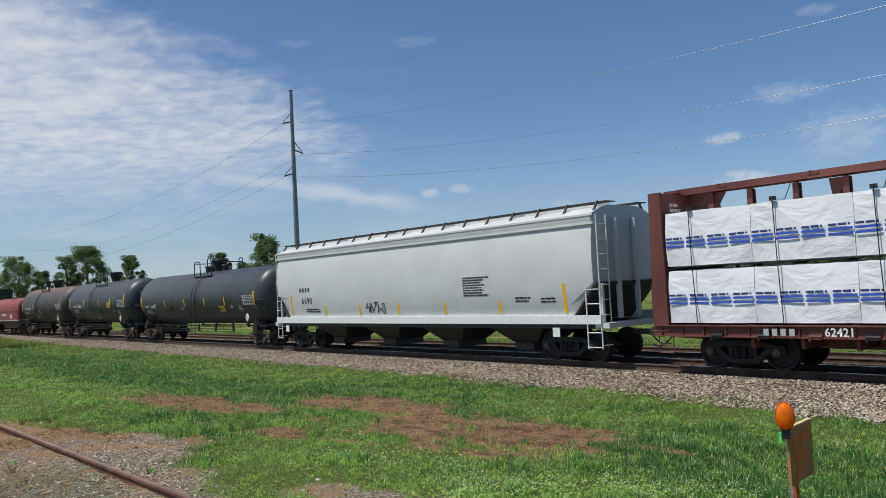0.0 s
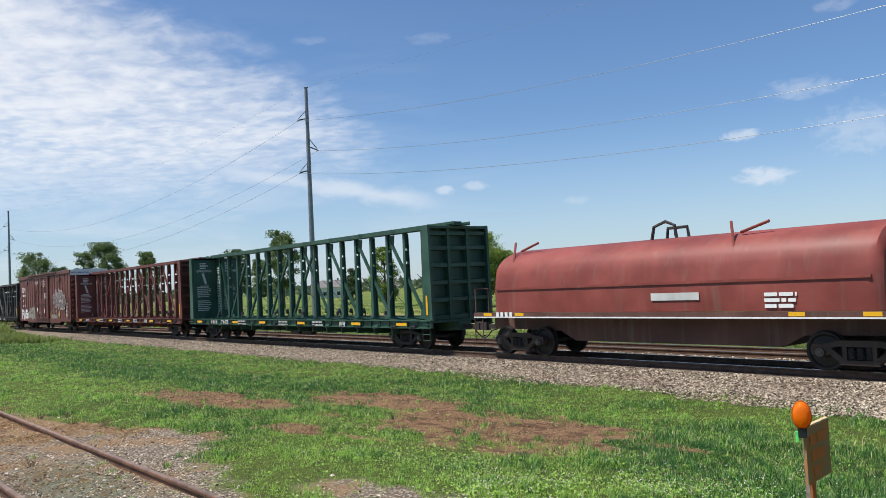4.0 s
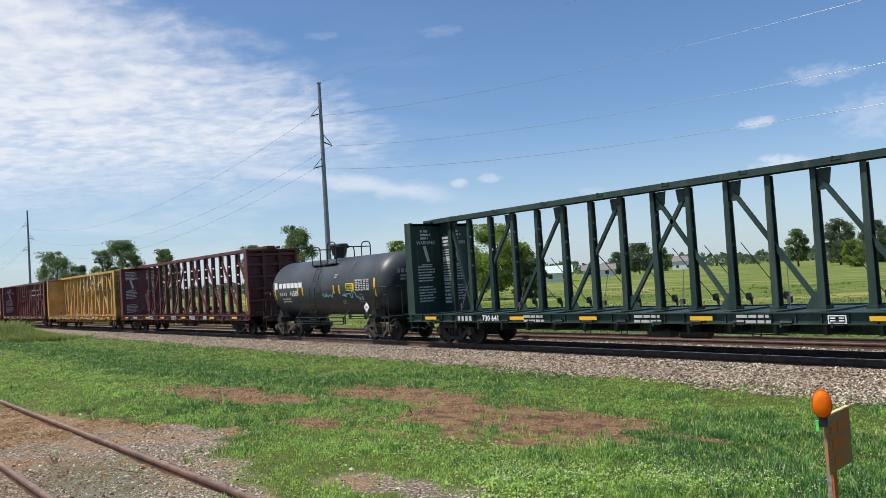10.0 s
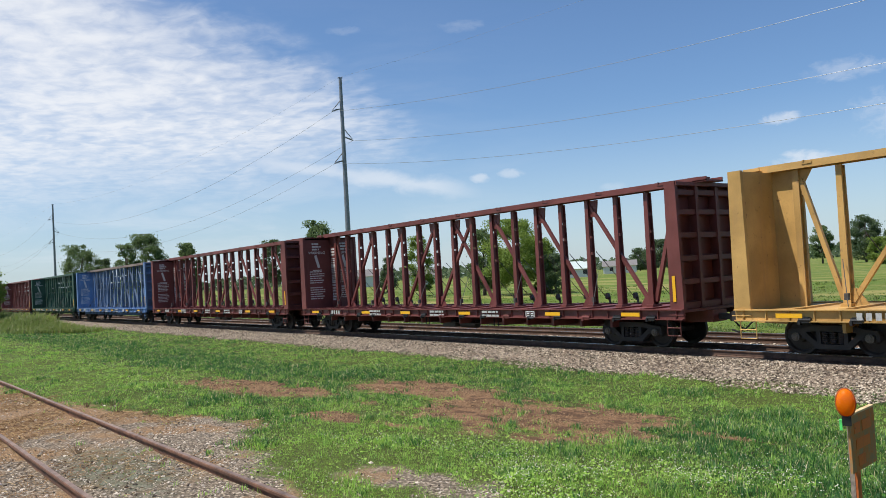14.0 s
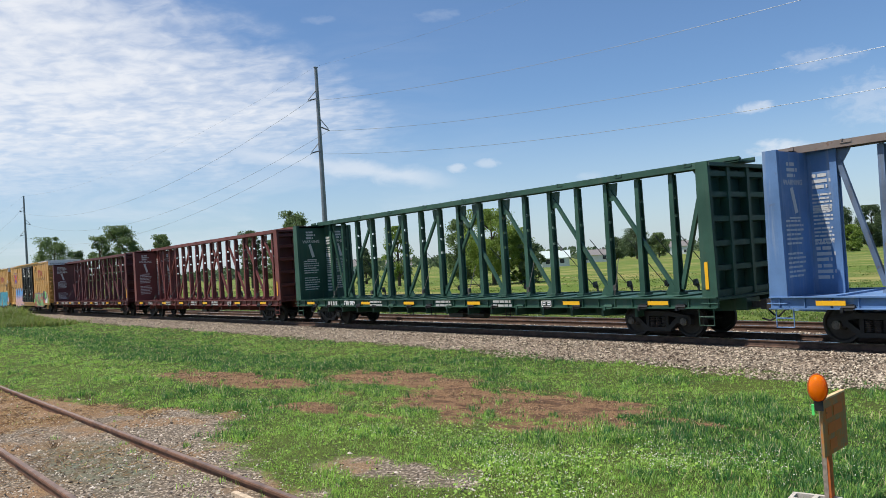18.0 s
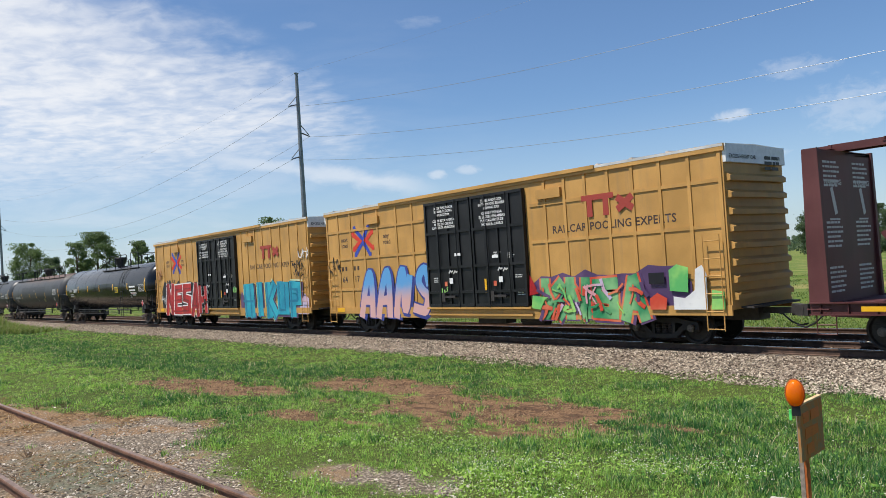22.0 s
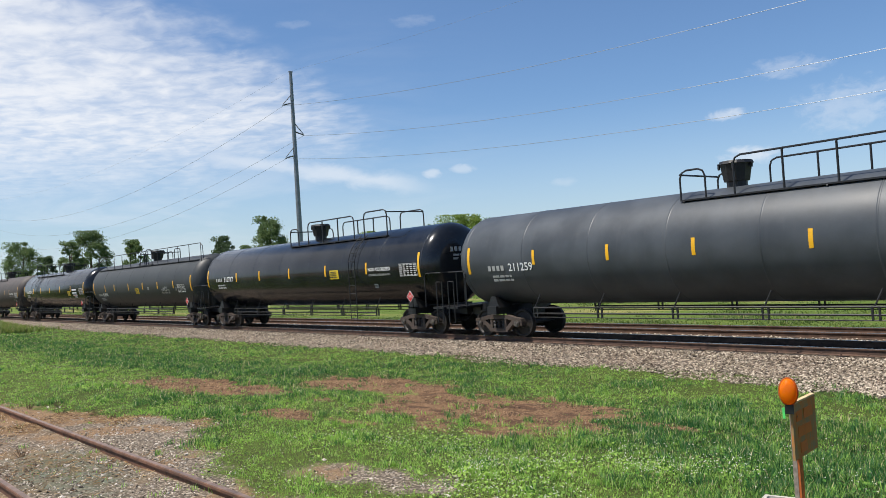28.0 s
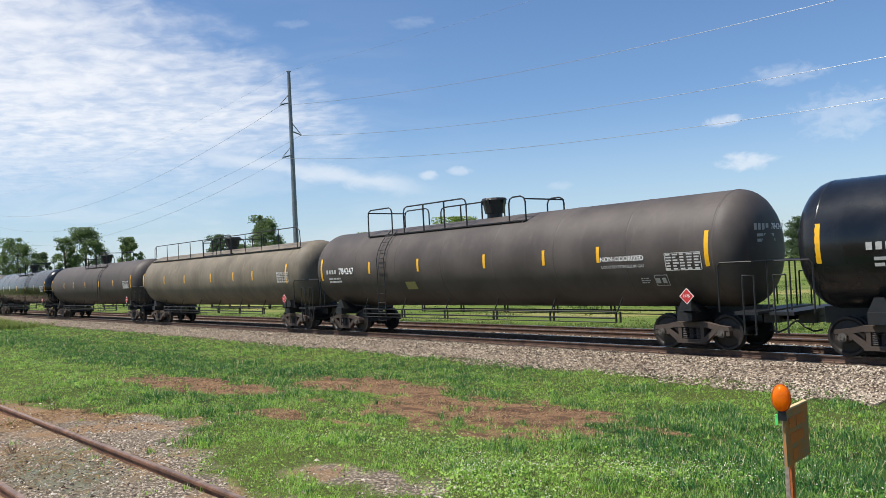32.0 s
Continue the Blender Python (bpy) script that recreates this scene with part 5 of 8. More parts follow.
centre_beam(-85.25, P_OXIDE, "empty oxide-red centre-beam flat car", "")
centre_beam(-109.86, P_MAROON, "empty maroon centre-beam flat car", "273465", webs=False)
RIBS_A = (-9.4, -8.55, -7.6, -6.62, -5.65, -4.4, -3.38, 3.38, 4.2, 5.0, 5.85, 6.7, 7.6, 8.5, 9.4)
RIBS_B = (-9.3, -8.06, -6.93, -5.77, -4.59, -3.62, 2.75, 3.45, 4.28, 5.08, 6.0, 6.88, 7.75, 8.55, 9.35)
tan_a = box_car(-132.72, P_TAN, "tan-yellow boxcar with black doors and bright graffiti", P_BLACKDOOR, 0.97, None, 9.5, 5.13, 5.23, True, cross_ribs=(1.84, 3.12, 4.28), doors=(-2.48, 2.55), door_rows=(1.62, 2.5, 3.74), ribs=RIBS_A)
tan_b = box_car(-153.3, P_TAN, "tan-yellow boxcar with black doors and red and turquoise graffiti", P_BLACKDOOR, 1.06, None, 9.5, 5.13, 5.23, True, doors=(-2.66, 2.2), door_rows=(1.62, 2.5, 3.74), ribs=RIBS_B)

# tank cars to the end of the train
LONG = (-9.33, -5.86, -3.36, -0.43, 2.72, 5.81, 9.2)
BLACK_SIGNS = (("covered", 6.8, -4), ("print", 6.2, -24))
tank_car(-184.2, -164.0, P_TANKBLACK, "gloss black tank car with yellow reflective strips", 8.2, "310687", LONG, 0.0, (-1.2, 6.6), (), 4.79, r=1.55, zc=2.60, plate=(0.85, -5), signs=(("notice", 3.45, -7),) + BLACK_SIGNS)
patched_tank = tank_car(-204.1, -185.2, P_TANKTOP, "grey tank car with a darker patched band and rusty top", 8.3, "204141", (-8.75, -4.91, -1.8, 0.78, 4.05, 8.5), -0.22, (-1.78, 0.92), (-6.6, 8.7), None, low=10, angle=-15, plate=(0.77, 0),
                        signs=(("pale", 3.46, -27), ("print", 0.2, 10), ("print", 1.3, -24), ("sketch", 6.9, -24)))
tank_car(-224.27, -204.85, P_TANKGREY, "dark grey tank car with yellow reflective strips", 8.2, "784778", (-8.85, -5.6, -3.1, -0.4, 2.6, 5.6, 8.85), 0.0, (-1.2, 6.3), (), 4.7, signs=(("odour", 6.2, -5), ("sketch", 7.5, -29)))
tank_car(-245.67, -225.5, P_TANKMID, "grey tank car with black platform rails", 8.4, "211259", (-9.2, -6.17, -3.28, -0.49, 2.57, 5.67, 9.18), 0.0, (-1.12, 6.7), (), 4.96, r=1.54, zc=2.59, angle=-10, plate=(0.845, -5),
         signs=(("notice", 6.12, -10), ("odour", 7.25, -11), ("sketch", 7.59, -30), ("print", 6.2, -24)))
tank_car(-266.83, -246.65, P_TANKBLACK, "gloss black tank car with yellow reflective strips", 8.4, "310717", LONG, 0.05, (-1.12, 6.6), (), 4.89, r=1.55, zc=2.60, plate=(0.85, -5), signs=(("notice", 3.42, -6), ("odour", 6.7, -2), ("print", 6.3, -24)))
tank_car(-287.3, -267.65, P_TANKDARK, "ribbed grey tank car with a full-length top rail", 8.2, "400008", (-8.9, -6.3, -4.32, -1.46, 1.2, 3.78, 6.32, 8.9), 0.08, (-0.5, 1.6), (-9.1, 9.3), None, low=5, angle=-22, plate=(0.763, -14),
         signs=(("notice", 0.07, -16), ("gas", 4.97, -17), ("print", 2.2, -8), ("print", 6.7, -12)))
tank_car(-308.26, -288.03, P_TANKBLACK, "gloss black tank car with yellow reflective strips", 8.2, "310712", LONG, 0.0, (-6.6, 1.9), (), -4.8, r=1.55, zc=2.60, plate=(0.85, -8), signs=(("notice", 5.24, -13), ("print", 5.2, -24), ("covered", 6.8, -6)))
tank_car(-329.5, -309.4, P_TANKBROWN, "brown-black dusty tank car with black platform rails", 8.3, "784247", (-9.17, -5.65, -2.58, 0.95, 3.61, 5.71, 9.17), 0.0, (-6.4, 2.4), (), -4.8, r=1.56, zc=2.64, own=1.65, plate=(0.843, -10),
         signs=(("odour", 6.53, -5), ("sketch", 7.7, -29), ("print", 7.2, -26), ("pale", -3.2, -28)))
tank_car(-350.3, -330.5, P_TANKOCHRE, "rust-stained ochre and black tank car", 8.3, "", (-9.4, -6.0, -3.0, 0.5, 3.2, 5.3, 8.6), 0.2, (-1.5, 2.0), (-8.5, 8.8), None)
tank_car(-371.3, -351.5, P_TANKBROWN, "brown-black dusty tank car with black platform rails", 8.3, "", LONG, 0.0, (-2.0, 3.0), (), 3.0)
tank_car(-392.3, -372.5, P_TANKBLACK, "gloss black tank car with yellow reflective strips", 8.3, "", LONG, 0.0, (-2.0, 3.0), (), 3.0)
tank_car(-413.2, -393.3, P_TANKBROWN, "brown-black dusty tank car with black platform rails", 8.3, "", LONG, 0.0, (-2.0, 3.0), (), 3.0)


# ---- ground ----
def smooth(a, b, v):
    f = np.clip((v - a) / (b - a), 0, 1)
    return f * f * (3 - 2 * f)


def wobble(x, y, s, seed=0.0):
    """Cheap smooth unevenness between -1 and 1 from a few waves."""
    return (np.sin(x * s + 1.3 * np.sin(y * s * 0.7 + seed) + seed) + np.sin(y * s * 1.27 + 1.7 * np.sin(x * s * 0.53 - seed) + 2.1 * seed) + 0.6 * np.sin((x + y) * s * 2.3 + seed)) / 2.6


def ground_z(x, y):
    z = 0.22 - 0.60 * smooth(3.5, 15.0, y)
    z = z + 0.035 * wobble(x, y, 0.9, 0.4) + 0.02 * wobble(x, y, 2.6, 1.9)
    far = smooth(26.0, 34.0, y)
    z = z * (1 - far) + (-0.55) * far
    return z + smooth(60, 900, y) * 0.9 * wobble(x, y, 0.006, 1.0)


# bare mulch patches: centre, half axes, turn, how bare
PATCHES = ((-18.6, 7.7, 2.7, 1.1, 4, 1.0), (-16.9, 8.4, 1.3, 0.7, 0, 0.7), (-15.6, 10.9, 2.7, 1.35, 0, 1.0), (-13.2, 9.9, 0.9, 0.4, -10, 0.6), (-10.6, 9.75, 2.5, 1.95, -2, 1.1),
           (-8.3, 9.2, 1.0, 0.8, 10, 0.6), (-7.2, 10.2, 1.0, 0.22, 4, 0.6), (-12.4, 6.6, 0.9, 0.42, 0, 1.0), (-10.9, 7.1, 0.8, 0.22, 8, 0.6), (-13.9, 8.3, 0.7, 0.3, 0, 0.5))


def bare(x, y):
    """How bare the earth is: 0 under grass, 1 on the mulch patches."""
    best = np.zeros_like(x)
    rag = 0.30 * wobble(x, y, 1.7, 0.7) + 0.24 * wobble(x, y, 4.3, 2.2) + 0.16 * wobble(x, y, 10.0, 0.9)
    for cx, cy, a, b, turn, k in PATCHES:
        c, s = math.cos(radians(turn)), math.sin(radians(turn))
        u, v = ((x - cx) * c + (y - cy) * s) / a, (-(x - cx) * s + (y - cy) * c) / b
        best = np.maximum(best, k * (1 - smooth(0.55, 1.35, np.sqrt(u * u + v * v) + rag)))
    return best


def stony(x, y):
    """How stony: the bed of the old siding and the worn gravel beside it."""
    edge = np.interp(x, (-60, -30, -21.8, -17.9, -16.0, -14.0, -13.0, -12.2, -11.4, -10.2, -9.3, -8.4, -4.0), (2.6, 2.9, 3.2, 3.7, 4.45, 4.95, 5.3, 5.2, 4.8, 4.25, 4.0, 4.0, 3.6))
    edge = edge + 0.30 * wobble(x, y, 1.6, 3.0) + 0.28 * wobble(x, y, 4.4, 1.0) + 0.2 * wobble(x, y, 9.0, 4.0)
    main = 1 - smooth(-0.8, 0.6, y - edge)
    r = np.sqrt(((x + 7.4) / 1.3) ** 2 + ((y - 5.0) / 0.6) ** 2) + 0.3 * wobble(x, y, 3.1, 0.2) + 0.2 * wobble(x, y, 8.0, 1.2)
    return np.maximum(main, 0.72 * (1 - smooth(0.3, 1.35, r)))


def lush(x, y):
    """Where the grass stands tall and deep green (1) and where it is short and yellowish (0)."""
    v = 0.46 + 0.36 * wobble(x, y, 0.5, 3.3) + 0.34 * wobble(x, y, 1.6, 1.1) + 0.14 * wobble(x, y, 4.5, 0.3)
    v = v + 0.6 * np.exp(-((y - 10.0) / 2.0) ** 2) * smooth(-15, -21, x) + 0.35 * np.exp(-((y - 10.8) / 1.5) ** 2) * smooth(-10, -7, x)
    v = v + 0.08 * np.exp(-((x + 4.6) / 2.0) ** 2 - ((y - 7.6) / 2.2) ** 2)
    v = v - 0.22 * np.exp(-((x + 7.6) / 2.2) ** 2 - ((y - 6.2) / 1.4) ** 2)
    v = v - 0.45 * np.exp(-((y - 6.3) / 1.3) ** 2) * smooth(-19, -23, x) - 0.05 * smooth(12.6, 14.5, y) - 0.28 * (1 - smooth(4.5, 7.0, y))
    return np.clip(v, 0, 1)


def grid_mesh(name, xs, ys, fz):
    gx, gy = np.meshgrid(xs, ys)
    gz = fz(gx, gy)
    nx, ny = len(xs), len(ys)
    co = np.stack([gx, gy, gz], -1).reshape(-1, 3)
    i = np.arange(nx * ny).reshape(ny, nx)
    quads = np.stack([i[:-1, :-1], i[:-1, 1:], i[1:, 1:], i[1:, :-1]], -1).reshape(-1, 4)
    me = bpy.data.meshes.new(name)
    me.from_pydata(co.tolist(), [], quads.tolist())
    me.polygons.foreach_set("use_smooth", [True] * len(me.polygons))
    return me, co


def ground_material():
    m, n = material("grass_earth_and_gravel")
    co = n("ShaderNodeTexCoord").outputs["Object"]
    dirt = n("ShaderNodeAttribute")
    dirt.attribute_name = "bare"
    stone = n("ShaderNodeAttribute")
    stone.attribute_name = "stony"
    tone = n("ShaderNodeAttribute")
    tone.attribute_name = "lush"
    mid, fine, grit = n.noise(co, 2.4, 5.0), n.noise(co, 26.0, 4.0, 0.7), n.noise(co, 75.0, 3.0, 0.7)
    field = n("ShaderNodeSeparateXYZ", Vector=co).outputs[1]
    # ground under the blades: soil, and shade between tufts put into darker colours
    grass = n.mix(tone.outputs["Fac"], rgb(0.100, 0.150, 0.026), rgb(0.034, 0.072, 0.013))
    grass = n.mix(n.ramp(n.noise(n.scaled(co, 0.012, 0.03, 1), 1.0, 4.0), 0.40, 0.65), grass, n.mix(n.ramp(field, 20.0, 30.0), rgb(0.085, 0.120, 0.026), rgb(0.100, 0.145, 0.032)))
    dry = n.math("MULTIPLY", n.ramp(n.noise(n.scaled(co, 0.05, 0.22, 1), 1.0, 5.0, 0.65), 0.48, 0.66), n.ramp(field, 26.0, 34.0))
    grass = n.mix(dry, grass, rgb(0.27, 0.24, 0.085))
    grass = n.mix(n.math("MULTIPLY", n.math("MULTIPLY", n.ramp(fine, 0.42, 0.58), 0.9), n.ramp(field, 30.0, 22.0)), grass, rgb(0.042, 0.038, 0.016))
    mulch = n.mix(n.ramp(grit, 0.35, 0.66), rgb(0.075, 0.043, 0.024), rgb(0.38, 0.225, 0.120))
    mulch = n.mix(n.math("MULTIPLY", n.ramp(mid, 0.46, 0.62), 0.85), mulch, n.mix(grit, rgb(0.030, 0.018, 0.013), rgb(0.13, 0.070, 0.042)))
    vor = n("ShaderNodeTexVoronoi", Vector=co, Scale=26.0)
    pebble = n.mix(n.ramp(vor.outputs["Color"], 0.2, 0.8), rgb(0.16, 0.128, 0.095), rgb(0.46, 0.375, 0.28))
    pebble = n.mix(n.math("MULTIPLY", n.ramp(vor.outputs["Distance"], 0.3, 0.65), 0.8), pebble, rgb(0.09, 0.07, 0.052))
    straw = n.noise(n.scaled(co, 9.0, 60.0, 1.0), 1.0, 4.0, 0.7, 1.2)
    sand = n.mix(n.ramp(grit, 0.32, 0.68), rgb(0.085, 0.050, 0.030), rgb(0.38, 0.245, 0.14))
    sand = n.mix(n.math("MULTIPLY", n.ramp(straw, 0.5, 0.66), 0.65), sand, rgb(0.47, 0.31, 0.155))
    sand = n.mix(n.math("MULTIPLY", n.ramp(fine, 0.56, 0.7), 0.75), sand, rgb(0.075, 0.05, 0.034))
    far = n("ShaderNodeVectorMath", i0=n.scaled(co, 0.55, 1.6, 0.0), i1=(-10.9 * 0.55, 2.75 * 1.6, 0.0))
    far.operation = "DISTANCE"
    damp = n.math("MULTIPLY", n.ramp(n.math("ADD", far.outputs["Value"], n.math("MULTIPLY", mid, 1.2)), 1.9, 1.0), 0.85)
    across = n("ShaderNodeSeparateXYZ", Vector=co).outputs[0]
    grey = n.ramp(n.math("ADD", n.noise(co, 0.9, 5.0, 0.6), n.math("MULTIPLY", n.ramp(across, -16.5, -10.5), 0.24)), 0.58, 0.72)
    gravel = n.mix(grey, sand, pebble)
    gravel = n.mix(damp, gravel, n.mix(n.ramp(n.noise(co, 5.0, 5.0), 0.35, 0.65), rgb(0.12, 0.095, 0.05), rgb(0.15, 0.175, 0.125)))
    d = n.ramp(n.math("ADD", dirt.outputs["Fac"], n.math("MULTIPLY", n.math("SUBTRACT", fine, 0.5), 0.9)), 0.2, 0.6)
    s = n.ramp(n.math("ADD", stone.outputs["Fac"], n.math("MULTIPLY", n.math("SUBTRACT", fine, 0.5), 0.9)), 0.25, 0.65)
    c = n.mix(s, n.mix(d, grass, mulch), gravel)
    finish(n, c, 0.95, 0.0, n.math("ADD", n.math("ADD", fine, n.math("MULTIPLY", grit, 0.5)), n.math("MULTIPLY", vor.outputs["Distance"], n.math("MULTIPLY", s, -0.8))), 0.05, 0.15)
    return m


def build_ground():
    xs = np.concatenate([[-4000, -2500, -1500, -900, -600, -400, -280, -200, -150, -115, -90, -75], np.arange(-64, -30, 0.8), np.arange(-30, -4, 0.13), np.arange(-4, 6, 0.4), [6, 8, 11, 15, 22, 35, 60, 110, 200, 350, 600, 1000, 1800, 3000, 4000]])
    ys = np.concatenate([[-4000, -1500, -500, -150, -50, -20, -8, -3], np.arange(-1, 2, 0.3), np.arange(2, 13, 0.13), np.arange(13, 17.4, 0.2), [18, 20, 22, 24, 26, 27, 28, 29, 30, 32, 34, 37, 41, 46, 52, 60, 70, 85, 105, 130, 170, 220, 300, 420, 600, 900, 1500, 2500, 4500]])

    def z(x, y):
        return ground_z(x, y) - 0.15 * smooth(16.5, 18.0, y) * (1 - smooth(26.0, 30.0, y))

    me, co = grid_mesh("ground", xs, ys, z)
    near = (np.abs(co[:, 0] + 25) < 70) & (co[:, 1] < 18) & (co[:, 1] > -30)
    for name, f in (("bare", bare), ("stony", stony), ("lush", lush)):
        a = me.attributes.new(name, "FLOAT", "POINT")
        a.data.foreach_set("value", np.where(near, f(co[:, 0], co[:, 1]), 0.0).astype(np.float32))
    me.materials.append(ground_material())
    tagged(new("ground", me), "green grassy ground with bare brown patches and gravel", "ground", "", "structure")


build_ground()

# ballast bed under both main tracks
def ballast_material():
    m, n = material("crushed_stone")
    co = n("ShaderNodeTexCoord").outputs["Object"]
    vor = n("ShaderNodeTexVoronoi", Vector=co, Scale=15.0, Randomness=1.0)
    tone = n.mix(n.ramp(vor.outputs["Color"], 0.2, 0.8), rgb(0.14, 0.105, 0.075), rgb(0.40, 0.325, 0.24))
    stain = n.noise(co, 0.8, 4.0)
    tone = n.mix(n.math("MULTIPLY", n.ramp(stain, 0.45, 0.7), 0.45), tone, rgb(0.20, 0.13, 0.095))
    gap = n.ramp(vor.outputs["Distance"], 0.38, 0.75)
    tone = n.mix(n.math("MULTIPLY", gap, 0.8), tone, rgb(0.04, 0.035, 0.03))
    finish(n, tone, 0.9, 0.0, n.math("MULTIPLY", vor.outputs["Distance"], -1.0), 0.05, 0.25)
    return m


M_BALLAST = ballast_material()
BED = ((15.9, -0.50), (16.6, -0.40), (17.75, -0.19), (18.45, -0.17), (19.8, -0.19), (21.2, -0.18), (21.8, -0.28), (22.3, -0.30), (22.9, -0.29), (24.1, -0.30), (25.4, -0.29), (25.9, -0.32), (27.3, -0.62))


def bed_z(x, y):
    return np.interp(y, [p for p, _ in BED], [q for _, q in BED]) + 0.02 * wobble(x, y, 3.0, 1.0) * (y < 18.4)


xs_bed = np.concatenate([[-900, -500, -300, -200, -140], np.arange(-110, 12, 0.5), [15, 30, 80, 200, 500, 900]])
me_bed, _ = grid_mesh("ballast", xs_bed, np.array([p for p, _ in BED]), bed_z)
me_bed.materials.append(M_BALLAST)
tagged(new("ballast", me_bed), "grey crushed-stone ballast bed under two tracks", "ballast", "", "structure")


def rocks(name, count, spot, size, mat, label, category, seed):
    """Loose angular stones as one mesh. spot gives x, y, z arrays for count stones."""
    rng = np.random.default_rng(seed)
    px, py, pz = spot(rng, count)
    base = np.array([(1, 0, 0), (-1, 0, 0), (0, 1, 0), (0, -1, 0), (0, 0, 1), (0, 0, -1)], float)
    tri = np.array([(0, 2, 4), (2, 1, 4), (1, 3, 4), (3, 0, 4), (2, 0, 5), (1, 2, 5), (3, 1, 5), (0, 3, 5)])
    k = len(px)
    s = rng.uniform(size[0], size[1], (k, 1, 1)) * rng.uniform(0.55, 1.25, (k, 6, 1))
    a = rng.uniform(0, 2 * np.pi, k)
    t = rng.uniform(-0.8, 0.8, k)
    ca, sa, ct, st = np.cos(a), np.sin(a), np.cos(t), np.sin(t)
    rot = np.zeros((k, 3, 3))
    rot[:, 0] = np.stack([ca, -sa * ct, sa * st], -1)
    rot[:, 1] = np.stack([sa, ca * ct, -ca * st], -1)
    rot[:, 2] = np.stack([0 * a, st, ct], -1)
    v = np.einsum("kij,klj->kli", rot, base[None] * s * np.array([1, 0.8, 0.62])) + np.stack([px, py, pz], -1)[:, None]
    f = (tri[None] + 6 * np.arange(k)[:, None, None]).reshape(-1, 3)
    me = bpy.data.meshes.new(name)
    me.from_pydata(v.reshape(-1, 3).tolist(), [], f.tolist())
    me.materials.append(mat)
    return tagged(new(name, me), label, category, "", "stuff")


def stone_material(name, cols):
    m, n = material(name)
    rnd = n("ShaderNodeNewGeometry").outputs["Random Per Island"]
    co = n("ShaderNodeTexCoord").outputs["Object"]
    c = n.mix(n.ramp(rnd, 0.0, 0.5), rgb(*cols[0]), rgb(*cols[1]))
    c = n.mix(n.ramp(rnd, 0.5, 1.0), c, rgb(*cols[2]))
    c = n.mix(n.math("MULTIPLY", n.ramp(n.noise(co, 0.6, 4.0), 0.45, 0.7), 0.35), c, rgb(0.19, 0.12, 0.085))
    finish(n, c, 0.9, 0.0, n.noise(co, 60.0, 3.0), 0.004, 0.25)
    return m


M_STONE = stone_material("ballast_stone", ((0.065, 0.050, 0.038), (0.29, 0.235, 0.175), (0.62, 0.53, 0.41)))


def toe(x):
    """Where the ballast ends and the grass begins."""
    return np.interp(x, (-70, -37, -22, -13.6, -8.6, -5.0), (16.4, 16.3, 16.2, 15.9, 15.55, 15.1))


def on_shoulder(rng, k):
    d = rng.uniform(0, 1, k)
    x = -6.0 - 62 * d ** 2.2
    y = 18.5 - 5.0 * rng.uniform(0, 1, k) ** 1.3
    edge = toe(x) + 0.30 * wobble(x, y, 0.9, 2.0) + 0.3 * wobble(x, y, 3.7, 1.0)
    keep = y > edge
    return x[keep], y[keep], np.maximum(bed_z(x, y), ground_z(x, y))[keep] + rng.uniform(-0.01, 0.03, keep.sum())


rocks("ballast_stones", 52000, on_shoulder, (0.018, 0.048), M_STONE, "angular grey and tan ballast stones on the shoulder", "ballast", 3)


def between_rails(rng, k):
    x = -6.0 - 55 * rng.uniform(0, 1, k) ** 2.0
    y = np.where(rng.uniform(0, 1, k) < 0.6, rng.uniform(20.7, 23.2, k), rng.uniform(19.2, 20.4, k))
    return x, y, bed_z(x, y) + rng.uniform(0.0, 0.03, k)


rocks("ballast_stones", 9000, between_rails, (0.03, 0.06), M_STONE, "grey ballast stones between the tracks", "ballast", 4)


# ---- tracks ----
M_RAILTOP = plain("polished_rail_head", (0.42, 0.40, 0.38), 0.22, 1.0, 0.1)
M_RAILWEB = plain("rusty_rail_side", (0.085, 0.048, 0.032), 0.8, 0.0, 0.35, 4.0)
M_OLDRAIL = plain("rusty_old_rail", (0.135, 0.064, 0.037), 0.8, 0.0, 0.4, 5.0)
M_OLDTOP = plain("rusty_old_rail_head", (0.27, 0.175, 0.125), 0.45, 0.5, 0.35, 5.0)
M_TIE = plain("weathered_tie", (0.075, 0.058, 0.046), 0.9, 0.0, 0.4, 12.0)
RAIL_PROF = ((-0.07, -0.17), (0.07, -0.17), (0.07, -0.158), (0.012, -0.14), (0.012, -0.045), (0.036, -0.035), (0.036, -0.006), (0.028, 0.0), (-0.028, 0.0), (-0.036, -0.006), (-0.036, -0.035), (-0.012, -0.045), (-0.012, -0.14), (-0.07, -0.158))


